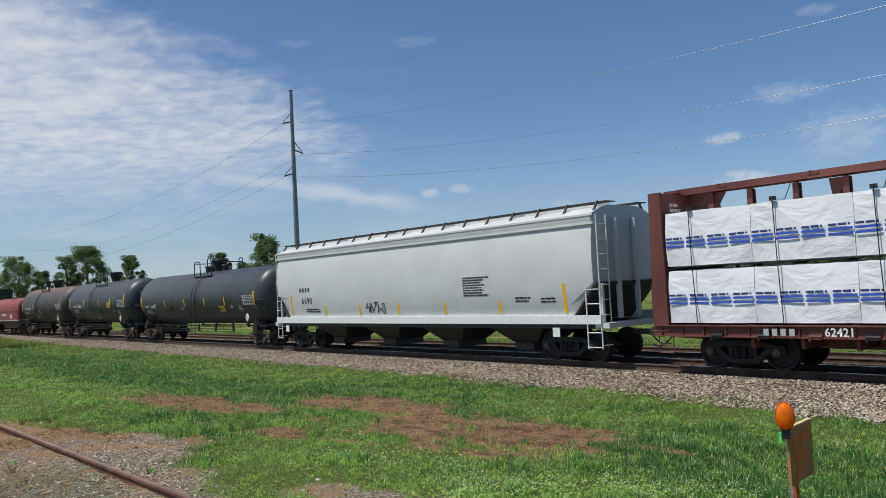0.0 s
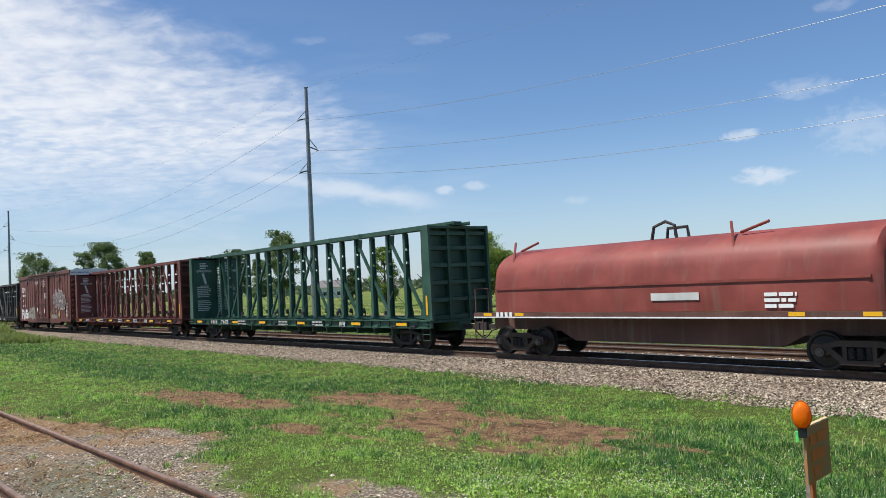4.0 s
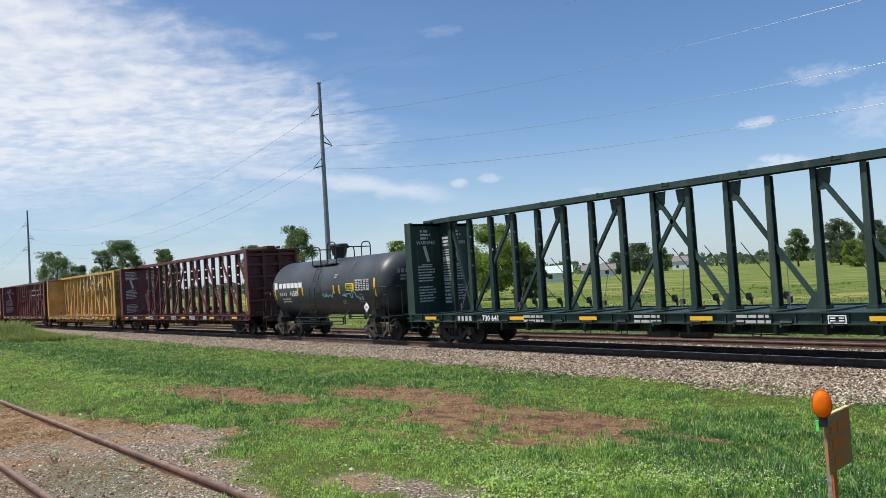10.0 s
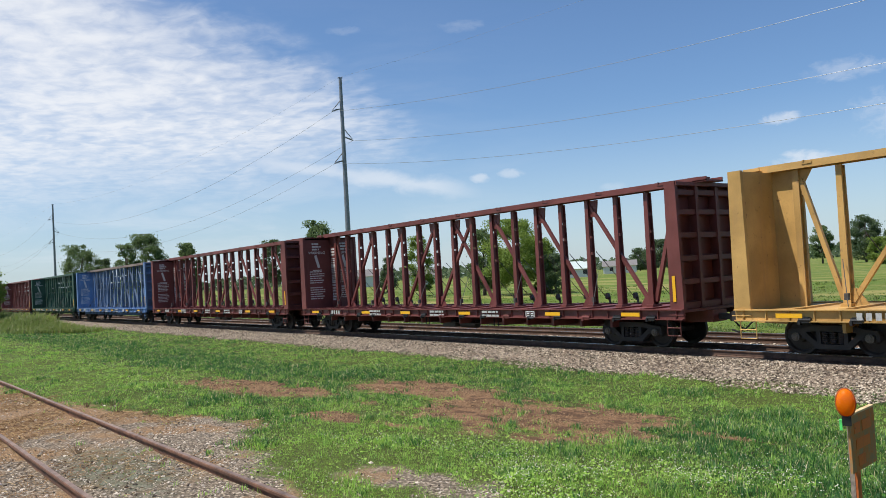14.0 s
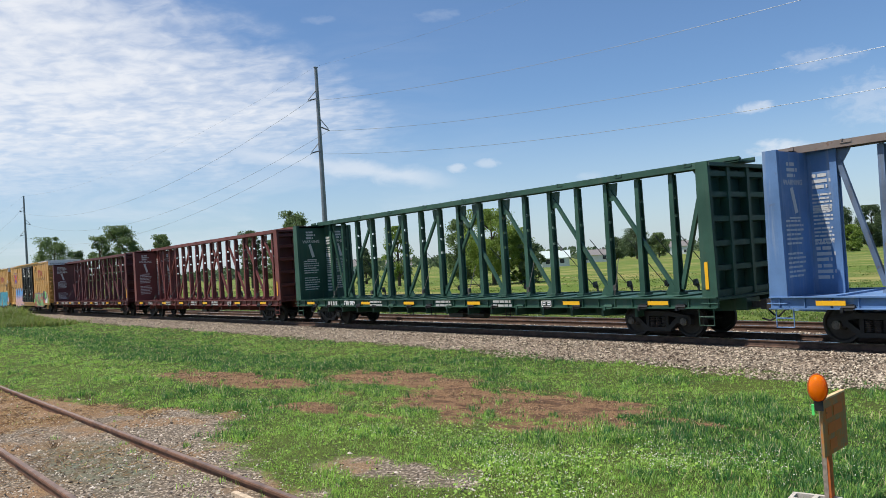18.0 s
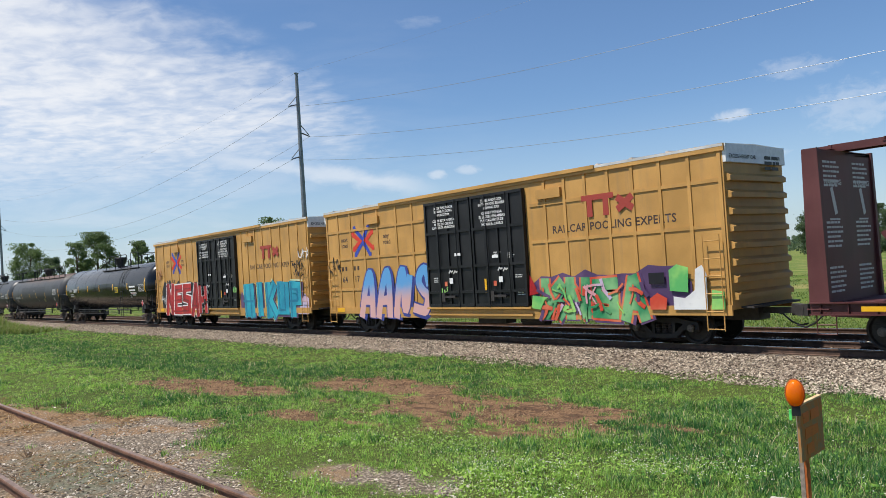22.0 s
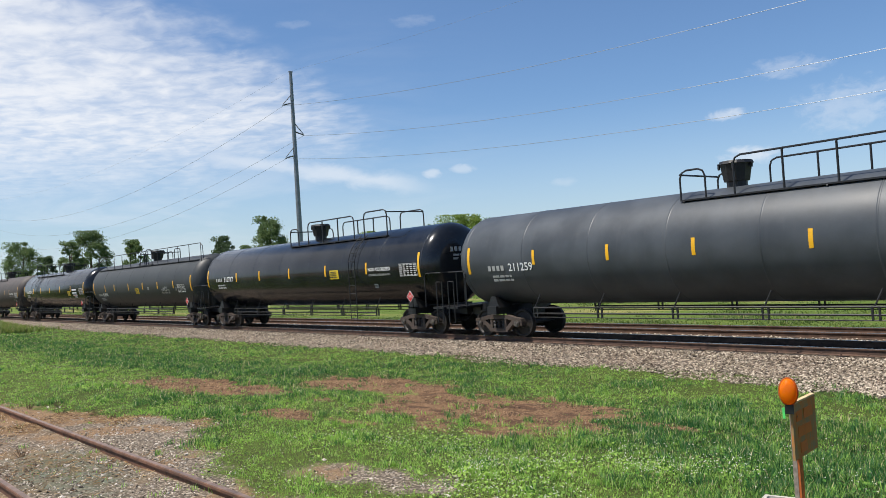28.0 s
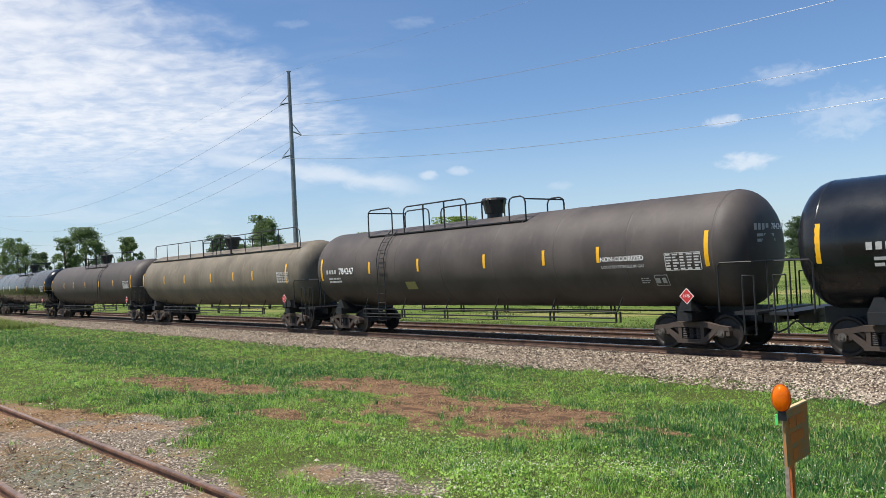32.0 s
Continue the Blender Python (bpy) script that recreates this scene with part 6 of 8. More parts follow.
def track(name, y, z, x0, x1, mats, label, turn=0.0, ties=(), spikes=True):
    t = thing(name, (0, y, z), label, "railway track", "", "structure")
    for s in (-1, 1):
        bm = bmesh.new()
        loft(bm, [[(xx, s * TY + py, pz) for py, pz in RAIL_PROF] for xx in (x0, x1)])
        rail = part("rail", bm, mats[0], t)
        part("rail_head", boxes(((x0, s * TY - 0.027, 0.0), (x1, s * TY + 0.027, 0.003))), mats[1], rail)
    tie = mesh_of("tie", boxes(((-0.115, -1.3, -0.35), (0.115, 1.3, -0.165))))
    plate = mesh_of("tie_plate", boxes(((-0.1, -0.17, -0.172), (0.1, 0.17, -0.158)), ((-0.06, -0.11, -0.16), (-0.03, -0.075, -0.12)), ((0.03, 0.075, -0.16), (0.06, 0.11, -0.12))))
    for xx in ties:
        b = piece("tie", tie, M_TIE, t, (xx + random.uniform(-0.04, 0.04), random.uniform(-0.06, 0.06), 0), (0, 0, random.uniform(-1.2, 1.2)))
        if spikes and xx > -60:
            for s in (-1, 1):
                piece("tie_plate", plate, M_RAILWEB, b, (0, s * TY, 0))
    if turn:
        t.rotation_euler = (0, 0, radians(turn))
    return t


near_ties = [-4.0 - 0.53 * k for k in range(150)]
track("main_track", TRACK_Y, 0.0, -700, 700, (M_RAILWEB, M_RAILTOP), "steel main track on dark wooden ties", 0, near_ties)
track("second_track", 24.1, -0.12, -700, 700, (M_RAILWEB, M_RAILTOP), "steel second track beyond the train", 0, [-5.0 - 0.53 * k for k in range(90)], False)

# old siding: nearly buried, slightly askew to the main line
track("old_siding", 2.955, 0.32, -60, 14, (M_OLDRAIL, M_OLDTOP), "rusty old siding track half buried in gravel", 1.23, [-6.0 - 0.6 * k for k in range(40)], False)


# ---- grass ----
def grass_material(name, deep, pale, dry):
    """Blades from deep to pale green by the ground's tone, no two alike."""
    m, n = material(name)
    rnd = n("ShaderNodeNewGeometry").outputs["Random Per Island"]
    co = n("ShaderNodeTexCoord").outputs["Object"]
    tone = n("ShaderNodeAttribute")
    tone.attribute_name = "lush"
    k = n.math("ADD", tone.outputs["Fac"], n.math("ADD", n.math("MULTIPLY", n.math("SUBTRACT", rnd, 0.5), 0.8), n.math("MULTIPLY", n.math("SUBTRACT", n.noise(co, 4.0, 4.0, 0.65), 0.5), 2.5)))
    c = n.mix(n.ramp(k, 0.0, 1.0), rgb(*pale), rgb(*deep))
    c = n.mix(n.ramp(n.math("FRACT", n.math("MULTIPLY", rnd, 37.0)), 0.90, 0.96), c, rgb(*dry))
    b = n("ShaderNodeBsdfPrincipled", Base_Color=c, Roughness=0.5, Specular_IOR_Level=0.35)
    tr = n("ShaderNodeBsdfTranslucent", Color=c)
    mix = n("ShaderNodeMixShader", Fac=0.45, i1=b.outputs[0], i2=tr.outputs[0])
    n("ShaderNodeOutputMaterial", Surface=mix.outputs[0])
    return m


M_GRASS = grass_material("grass_blade", (0.034, 0.140, 0.034), (0.355, 0.575, 0.105), (0.62, 0.56, 0.30))
M_CLOVER = grass_material("clover_leaf", (0.105, 0.270, 0.040), (0.370, 0.560, 0.100), (0.20, 0.36, 0.06))
M_FIELD = grass_material("field_grass", (0.090, 0.150, 0.030), (0.180, 0.240, 0.060), (0.34, 0.29, 0.13))


def blades(name, px, py, pz, height, width, mat, label, seed, per=5, spread=0.06, tone=None, short=False):
    """Tufts of bent blades as one mesh."""
    rng = np.random.default_rng(seed)
    k = len(px)
    a = rng.uniform(0, 2 * np.pi, (k, per))
    off = rng.uniform(0, 1, (k, per)) * spread
    bx = px[:, None] + off * np.cos(a * 1.7)
    by = py[:, None] + off * np.sin(a * 1.7)
    h = height[:, None] * rng.uniform(0.55, 1.15, (k, per))
    w = width[:, None] * rng.uniform(0.7, 1.2, (k, per))
    lean = h * rng.uniform(0.25, 0.95, (k, per))
    dx, dy = np.cos(a), np.sin(a)
    z = np.broadcast_to(pz[:, None], (k, per))
    pts = np.stack([
        np.stack([bx - dy * w, by + dx * w, z], -1), np.stack([bx + dy * w, by - dx * w, z], -1),
        np.stack([bx + dx * lean * 0.4 + dy * w * 0.8, by + dy * lean * 0.4 - dx * w * 0.8, z + h * 0.62], -1),
        np.stack([bx + dx * lean * 0.4 - dy * w * 0.8, by + dy * lean * 0.4 + dx * w * 0.8, z + h * 0.62], -1),
        np.stack([bx + dx * lean, by + dy * lean, z + h], -1)], 2).reshape(-1, 3)
    n = k * per
    corners = 3 if short else 5
    if short:
        pts = pts.reshape(n, 5, 3)[:, (0, 1, 4)].reshape(-1, 3)
    i = corners * np.arange(n)
    loops = np.stack([i, i + 1, i + 2], -1) if short else np.concatenate([np.stack([i, i + 1, i + 2], -1), np.stack([i, i + 2, i + 3], -1), np.stack([i + 3, i + 2, i + 4], -1)])
    me = bpy.data.meshes.new(name)
    me.vertices.add(len(pts))
    me.vertices.foreach_set("co", pts.astype(np.float32).ravel())
    me.loops.add(3 * len(loops))
    me.loops.foreach_set("vertex_index", loops.astype(np.int32).ravel())
    me.polygons.add(len(loops))
    me.polygons.foreach_set("loop_start", (3 * np.arange(len(loops))).astype(np.int32))
    me.update(calc_edges=True)
    if tone is not None:
        a = me.attributes.new("lush", "FLOAT", "POINT")
        a.data.foreach_set("value", np.repeat(tone, corners * per).astype(np.float32))
    me.materials.append(mat)
    return tagged(new(name, me), label, "grass", "", "stuff")


def scatter(rng, k, near=4.2, far=72.0):
    """Places on the grass strip, closer together near the standpoint."""
    d = near * (far / near) ** rng.uniform(0, 1, k) ** 0.85
    a = np.radians(rng.uniform(4, 97, k))
    x, y = -d * np.sin(a), d * np.cos(a)
    ok = (y > 2.4) & (y < 17.6)
    return x[ok], y[ok]


def growth(x, y):
    """The chance that grass grows here."""
    b, s = bare(x, y), stony(x, y)
    patchy = 0.62 + 0.55 * wobble(x, y, 2.1, 5.0) + 0.3 * wobble(x, y, 6.0, 2.5)
    p = np.maximum(1 - 1.25 * b, 0.03) * np.maximum(1 - 1.5 * s, 0.015) * np.clip(patchy + 0.15 + 0.6 * lush(x, y), 0.3, 1)
    ballast = smooth(-0.35, 0.35, y - toe(x) - 0.3 * wobble(x, y, 0.9, 2.0) - 0.3 * wobble(x, y, 3.7, 1.0))
    return p * (1 - 0.97 * ballast)


def clump(x, y):
    """Where the grass has gathered into tufts (1) and where it lies thin (0)."""
    v = 0.48 + 0.42 * wobble(x, y, 1.9, 2.7) + 0.38 * wobble(x, y, 4.6, 0.8) + 0.22 * wobble(x, y, 10.5, 5.1)
    return np.clip(v, 0, 1)


def lawn():
    rng = np.random.default_rng(11)
    # a short carpet
    x, y = scatter(rng, 270000)
    keep = rng.uniform(0, 1, len(x)) < growth(x, y)
    x, y = x[keep], y[keep]
    dist, g = np.hypot(x, y), lush(x, y)
    q = clump(x, y)
    h = (0.026 + 0.022 * g + 0.065 * q ** 3) * rng.uniform(0.5, 1.5, len(x)) * (1 + 0.010 * dist)
    g = np.clip(0.85 * g + 0.55 * (q - 0.42), 0, 1)
    blades("grass", x, y, ground_z(x, y) - 0.01, h, 0.0030 + 0.00030 * dist, M_GRASS, "short green grass, deep and pale in patches", 12, 4, 0.07, np.clip(g + rng.uniform(-0.3, 0.3, len(x)), 0, 1), True)
    # tufts that stand above it, and lone ones on the mulch and gravel
    x, y = scatter(rng, 60000)
    p = growth(x, y) * (0.03 + 0.97 * clump(x, y) ** 2.6) * (0.35 + 0.65 * lush(x, y))
    p = np.maximum(p, 0.035 * (wobble(x, y, 2.3, 8.0) > 0.25) * (y < toe(x)))
    keep = rng.uniform(0, 1, len(x)) < p
    x, y = x[keep], y[keep]
    dist, g = np.hypot(x, y), np.clip(lush(x, y) + rng.uniform(-0.25, 0.25, keep.sum()), 0, 1)
    h = (0.035 + 0.05 * g + 0.05 * clump(x, y)) * rng.uniform(0.6, 1.5, len(x))
    blades("grass", x, y, ground_z(x, y) - 0.015, h, 0.0026 + 0.00024 * dist, M_GRASS, "taller green grass tufts", 13, 12, 0.11, g)
    # dense dark clumps here and there
    x, y = scatter(rng, 16000)
    keep = rng.uniform(0, 1, len(x)) < growth(x, y) * smooth(0.55, 0.95, 0.5 * lush(x, y) + 0.75 * clump(x, y))
    keep |= rng.uniform(0, 1, len(x)) < 0.16 * (bare(x, y) > 0.3) * (wobble(x, y, 2.9, 6.0) > 0.15)
    x, y = x[keep], y[keep]
    dist = np.hypot(x, y)
    blades("grass", x, y, ground_z(x, y) - 0.015, rng.uniform(0.07, 0.16, len(x)), 0.0026 + 0.00026 * dist, M_GRASS, "dense dark green grass clumps", 14, 16, 0.15, rng.uniform(0.55, 1.0, len(x)))


lawn()


def verge():
    """Uneven field grass behind the second track."""
    rng = np.random.default_rng(21)
    k = 30000
    y = 27.0 + 60 * rng.uniform(0, 1, k) ** 1.9
    x = -y * np.tan(np.radians(rng.uniform(12, 77, k)))
    clump = np.clip(0.5 + 0.5 * wobble(x, y, 0.35, 2.0) + 0.4 * wobble(x, y, 1.3, 1.0), 0, 1)
    keep = rng.uniform(0, 1, k) < 0.25 + 0.75 * clump
    x, y, clump = x[keep], y[keep], clump[keep]
    dist = np.hypot(x, y)
    blades("field_grass", x, y, ground_z(x, y) - 0.03, (0.05 + 0.10 * clump ** 2) * rng.uniform(0.5, 1.6, len(x)), 0.006 + 0.0004 * dist, M_FIELD, "uneven green field grass beyond the tracks", 22, 5, 0.35, 0.7 * clump)


verge()


def clover_zone(x, y):
    k = 0.14 + 0.85 * np.exp(-((x + 6.4) / 2.8) ** 2 - ((y - 6.8) / 1.7) ** 2) + 0.45 * np.exp(-((x + 23) / 5) ** 2 - ((y - 6.6) / 1.2) ** 2) + 0.3 * np.exp(-((x + 4.0) / 1.5) ** 2 - ((y - 9.0) / 2) ** 2)
    return k * np.clip(0.6 + 0.9 * wobble(x, y, 1.9, 6.0), 0.05, 1.5) * (1 - bare(x, y)) * (1 - stony(x, y)) * (y < toe(x) - 1.5)


def clover():
    rng = np.random.default_rng(31)
    # round leaflets lying nearly flat
    x, y = scatter(rng, 60000, 4.2, 40.0)
    keep = rng.uniform(0, 1, len(x)) < 1.3 * clover_zone(x, y)
    x, y = x[keep], y[keep]
    n = len(x)
    r = rng.uniform(0.008, 0.016, n) + 0.0005 * np.hypot(x, y)
    z = ground_z(x, y) + rng.uniform(0.03, 0.09, n)
    a = rng.uniform(0, 6.283, (n, 1)) + np.arange(5) * 1.2566
    tilt = rng.uniform(-0.5, 0.5, (n, 2, 1))
    dx, dy = r[:, None] * np.cos(a), r[:, None] * np.sin(a)
    v = np.stack([x[:, None] + dx, y[:, None] + dy, z[:, None] + tilt[:, 0] * dx + tilt[:, 1] * dy], -1)
    me = bpy.data.meshes.new("clover_leaves")
    me.from_pydata(v.reshape(-1, 3).tolist(), [], np.arange(5 * n).reshape(-1, 5).tolist())
    t = me.attributes.new("lush", "FLOAT", "POINT")
    t.data.foreach_set("value", np.repeat(lush(x, y), 5).astype(np.float32))
    me.materials.append(M_CLOVER)
    tagged(new("clover_leaves", me), "low green clover leaves among the grass", "clover", "", "stuff")
    # white flower heads
    x, y = scatter(rng, 52000, 4.2, 34.0)
    keep = rng.uniform(0, 1, len(x)) < 0.9 * clover_zone(x, y) ** 1.3
    x, y = x[keep], y[keep]
    n = len(x)
    base = np.array([(1, 0, 0), (0, 1, 0), (-1, 0, 0), (0, -1, 0), (0, 0, 0.9), (0, 0, -0.6)])
    tri = np.array([(0, 1, 4), (1, 2, 4), (2, 3, 4), (3, 0, 4), (1, 0, 5), (2, 1, 5), (3, 2, 5), (0, 3, 5)])
    r = rng.uniform(0.006, 0.0105, n)
    v = base[None] * r[:, None, None] + np.stack([x, y, ground_z(x, y) + rng.uniform(0.06, 0.13, n)], -1)[:, None]
    me = bpy.data.meshes.new("clover_flowers")
    me.from_pydata(v.reshape(-1, 3).tolist(), [], (tri[None] + 6 * np.arange(n)[:, None, None]).reshape(-1, 3).tolist())
    me.materials.append(plain("clover_white", (0.60, 0.62, 0.48), 0.8, 0.0, 0.2))
    tagged(new("clover_flowers", me), "small white clover flowers scattered in the grass", "flowers", "", "stuff")


clover()


def flakes(name, x, y, long, wide, mat, label, category, seed):
    """Loose chips, bark and straw lying about as one mesh."""
    rng = np.random.default_rng(seed)
    n = len(x)
    a, t = rng.uniform(0, 6.283, n), rng.uniform(-0.45, 0.45, n)
    u = np.stack([np.cos(a) * np.cos(t), np.sin(a) * np.cos(t), np.sin(t)], -1) * (long * rng.uniform(0.5, 1.3, n))[:, None]
    w = np.stack([-np.sin(a), np.cos(a), rng.uniform(-0.5, 0.5, n)], -1) * (wide * rng.uniform(0.6, 1.3, n))[:, None]
    c = np.stack([x, y, ground_z(x, y) + 0.006 + 0.5 * np.abs(np.sin(t)) * long], -1)
    up = np.array([0, 0, 0.006])
    v = np.stack([c - u - w, c + u - w, c + u + w, c - u + w, c + up + 0.2 * w], 1).reshape(-1, 3)
    f = np.array([(0, 1, 4), (1, 2, 4), (2, 3, 4), (3, 0, 4)])
    me = bpy.data.meshes.new(name)
    me.from_pydata(v.tolist(), [], (f[None] + 5 * np.arange(n)[:, None, None]).reshape(-1, 3).tolist())
    me.materials.append(mat)
    return tagged(new(name, me), label, category, "", "stuff")


def litter():
    rng = np.random.default_rng(71)
    x = rng.uniform(-25, -4.5, 90000)
    y = rng.uniform(6.2, 13.0, 90000)
    keep = rng.uniform(0, 1, len(x)) < 0.9 * bare(x, y) * np.clip(0.5 + 0.8 * wobble(x, y, 2.7, 3.0), 0.15, 1)
    x, y = x[keep], y[keep]
    d = np.hypot(x, y)
    flakes("wood_chips", x, y, 0.009 + 0.0006 * d, 0.003 + 0.0002 * d, stone_material("bark_chip", ((0.040, 0.024, 0.015), (0.21, 0.125, 0.066), (0.44, 0.30, 0.17))), "reddish-brown wood chips and dead grass", "wood chips", 72)
    x = rng.uniform(-26, -6, 70000)
    y = rng.uniform(0.8, 5.6, 70000)
    keep = rng.uniform(0, 1, len(x)) < stony(x, y) * smooth(-9, -15, x) * np.clip(0.25 + 1.1 * wobble(x, y, 1.2, 2.0) + 0.5 * wobble(x, y, 3.4, 1.0), 0, 1)
    flakes("dead_straw", x[keep], y[keep], np.full(keep.sum(), 0.055), np.full(keep.sum(), 0.0032), stone_material("straw", ((0.10, 0.050, 0.024), (0.34, 0.20, 0.09), (0.56, 0.40, 0.21))), "dead tan straw strewn on the gravel", "straw", 73)


litter()

M_PEBBLE = stone_material("siding_stone", ((0.055, 0.044, 0.034), (0.33, 0.28, 0.215), (0.70, 0.62, 0.52)))


def on_siding(rng, k):
    x, y = -4.5 - 26 * rng.uniform(0, 1, k) ** 1.4, rng.uniform(0.3, 6.2, k)
    grey = 0.28 + 0.72 * smooth(-0.35, 0.35, wobble(x, y, 0.7, 4.0) + 0.7 * smooth(-16, -10.5, x) - 0.35)
    keep = (rng.uniform(0, 1, k) < stony(x, y) * grey) & (np.abs(np.abs(y - 2.955 - 0.0215 * x) - TY) > 0.09)
    x, y = x[keep], y[keep]
    return x, y, ground_z(x, y) + rng.uniform(-0.006, 0.008, len(x))


rocks("siding_gravel", 52000, on_siding, (0.007, 0.022), M_PEBBLE, "loose grey and tan gravel along the old siding", "gravel", 6)
rocks("siding_stones", 4200, on_siding, (0.020, 0.045), M_PEBBLE, "larger pale stones among the siding gravel", "gravel", 7)


# ---- trees ----
def leaf_material(name, lo, hi):
    m, n = material(name)
    rnd = n("ShaderNodeNewGeometry").outputs["Random Per Island"]
    c = n.mix(rnd, rgb(*lo), rgb(*hi))
    b = n("ShaderNodeBsdfPrincipled", Base_Color=c, Roughness=0.6, Specular_IOR_Level=0.25)
    tr = n("ShaderNodeBsdfTranslucent", Color=c)
    n("ShaderNodeOutputMaterial", Surface=n("ShaderNodeMixShader", Fac=0.5, i1=b.outputs[0], i2=tr.outputs[0]).outputs[0])
    return m


# haze over the distance is put into the greyer, bluer greens of M_LEAF and M_LEAFF
M_LEAF = leaf_material("leaf_hazed_green", (0.095, 0.150, 0.062), (0.215, 0.290, 0.120))
M_LEAFL = leaf_material("leaf_light_green", (0.150, 0.230, 0.045), (0.290, 0.380, 0.090))
M_LEAFD = leaf_material("leaf_dark", (0.070, 0.115, 0.058), (0.150, 0.205, 0.100))
M_LEAFF = leaf_material("leaf_far", (0.075, 0.115, 0.062), (0.115, 0.155, 0.085))
M_BARK = plain("bark", (0.085, 0.065, 0.05), 0.9, 0.0, 0.35, 8.0)


def tree(az, dist, top, width, mat, seed, label, low=0.25, leaf=0.35, count=2200, conifer=False, name="tree"):
    """az: degrees left of the view across the track; dist and top in metres; low: where the crown begins."""
    count, leaf = int(count * 5.5), leaf * 0.54
    rng = np.random.default_rng(seed)
    rnd = random.Random(seed)
    x, y = -dist * math.sin(radians(az)), dist * math.cos(radians(az))
    z0 = float(ground_z(np.array([x]), np.array([y]))[0]) - 0.1
    t = thing(name, (x, y, z0), label, "tree" if name == "tree" else "bush", "trees beyond the tracks")
    h = top - z0
    bm = bmesh.new()
    r = 0.02 * h + 0.08
    rod(bm, (0, 0, 0), (rnd.uniform(-0.2, 0.2), 0, h * 0.45), r, 8, r * 0.7)
    tips = []
    rod(bm, (0, 0, h * 0.45), (rnd.uniform(-0.4, 0.4), rnd.uniform(-0.4, 0.4), h * 0.88), r * 0.7, 7, r * 0.2)
    for k in range(8):
        a = k * 2.4 + rnd.random()
        f = low + (0.85 - low) * (k + 0.5) / 8
        reach = width / 2 * (0.75 if not conifer else 0.8 * (1 - f)) * rnd.uniform(0.6, 1.0)
        tip = (math.cos(a) * reach, math.sin(a) * reach, h * min(0.97, f + 0.14))
        rod(bm, (0, 0, h * f * 0.9), tip, r * 0.4, 5, r * 0.1)
        tips.append(tip)
    part("trunk", bm, M_BARK, t)
    # clumps of leaves about the limbs, over an uneven crown
    cl = []
    for k in range(70):
        f = rng.uniform(low, 0.98)
        if conifer:
            rad = width / 2 * (1.02 - f) * 1.1
        else:
            rad = width / 2 * math.sin(math.pi * min(1, max(0.06, (f - low + 0.12) / (1.12 - low)))) ** 0.6
        a, q = rng.uniform(0, 6.283), rng.uniform(0.25, 1.0) ** 0.5
        cl.append((math.cos(a) * rad * q * 0.85, math.sin(a) * rad * q * 0.85, h * f, rng.uniform(0.06, 0.17) * width * (0.7 if conifer else 1)))
    for tip in tips:
        cl.append((*tip, 0.14 * width))
    cl = np.array(cl)
    pick = rng.integers(0, len(cl), count)
    g = rng.normal(0, 1, (count, 3))
    g /= np.linalg.norm(g, axis=1, keepdims=True)
    g *= rng.uniform(0.1, 1.0, (count, 1)) ** 0.6 * np.where(rng.uniform(0, 1, (count, 1)) < 0.12, 1.5, 1.0)
    c = cl[pick, :3] + g * cl[pick, 3:4] * np.array([1, 1, 0.8])
    c[:, 2] = np.clip(c[:, 2], low * h * 0.8, h)
    u = rng.normal(0, 1, (count, 3))
    u /= np.linalg.norm(u, axis=1, keepdims=True)
    v = np.cross(u, rng.normal(0, 1, (count, 3)))
    v /= np.linalg.norm(v, axis=1, keepdims=True)
    s = leaf * rng.uniform(0.8, 1.7, (count, 1))
    quad = np.stack([c - u * s * 0.5, c + v * s * 0.38, c + u * s * 0.5, c - v * s * 0.38], 1).reshape(-1, 3)
    me = bpy.data.meshes.new("crown")
    me.from_pydata(quad.tolist(), [], (np.arange(count * 4).reshape(-1, 4)).tolist())
    piece("crown", me, mat, t)
    return t


TREE = "leafy green tree beyond the tracks"
tree(77.6, 190, 13.3, 9.5, M_LEAF, 1, TREE, 0.2, 0.42, 2600)
tree(76.2, 205, 10.8, 5.0, M_LEAFD, 2, TREE, 0.2, 0.42, 1500)
tree(73.6, 190, 15.2, 9.5, M_LEAF, 3, TREE, 0.25, 0.42, 2800)
tree(74.8, 188, 13.2, 5.5, M_LEAF, 30, TREE, 0.25, 0.42, 1500)
tree(70.85, 190, 12.9, 6.2, M_LEAF, 4, TREE, 0.3, 0.42, 2200)
tree(62.0, 150, 13.9, 7.4, M_LEAF, 5, TREE, 0.3, 0.36, 3600)
tree(65.1, 190, 12.8, 6.6, M_LEAFD, 6, TREE, 0.25, 0.42, 2000)
tree(63.6, 200, 10.8, 5.5, M_LEAF, 7, TREE, 0.2, 0.42, 1600)
tree(54.8, 120, 8.5, 4.8, M_LEAFL, 8, "slim pale-green tree in the field", 0.12, 0.26, 2600)
tree(57.15, 150, 6.2, 5.2, M_LEAFD, 9, "dark green spruce beside the houses", 0.04, 0.3, 2600, True)
tree(48.0, 98, 8.7, 9.0, M_LEAFL, 10, "broad bright-green tree in the field", 0.14, 0.27, 6500)
tree(50.3, 104, 8.0, 5.4, M_LEAF, 11, TREE, 0.12, 0.28, 2600)
tree(46.1, 99, 6.3, 4.4, M_LEAFL, 12, TREE, 0.08, 0.28, 2200)
tree(45.2, 96, 4.2, 3.6, M_LEAFD, 31, "low dark green bush in the field", 0.02, 0.28, 1500, False, "bush")
tree(37.9, 300, 10.8, 13.0, M_LEAFD, 13, TREE, 0.1, 0.55, 3000)
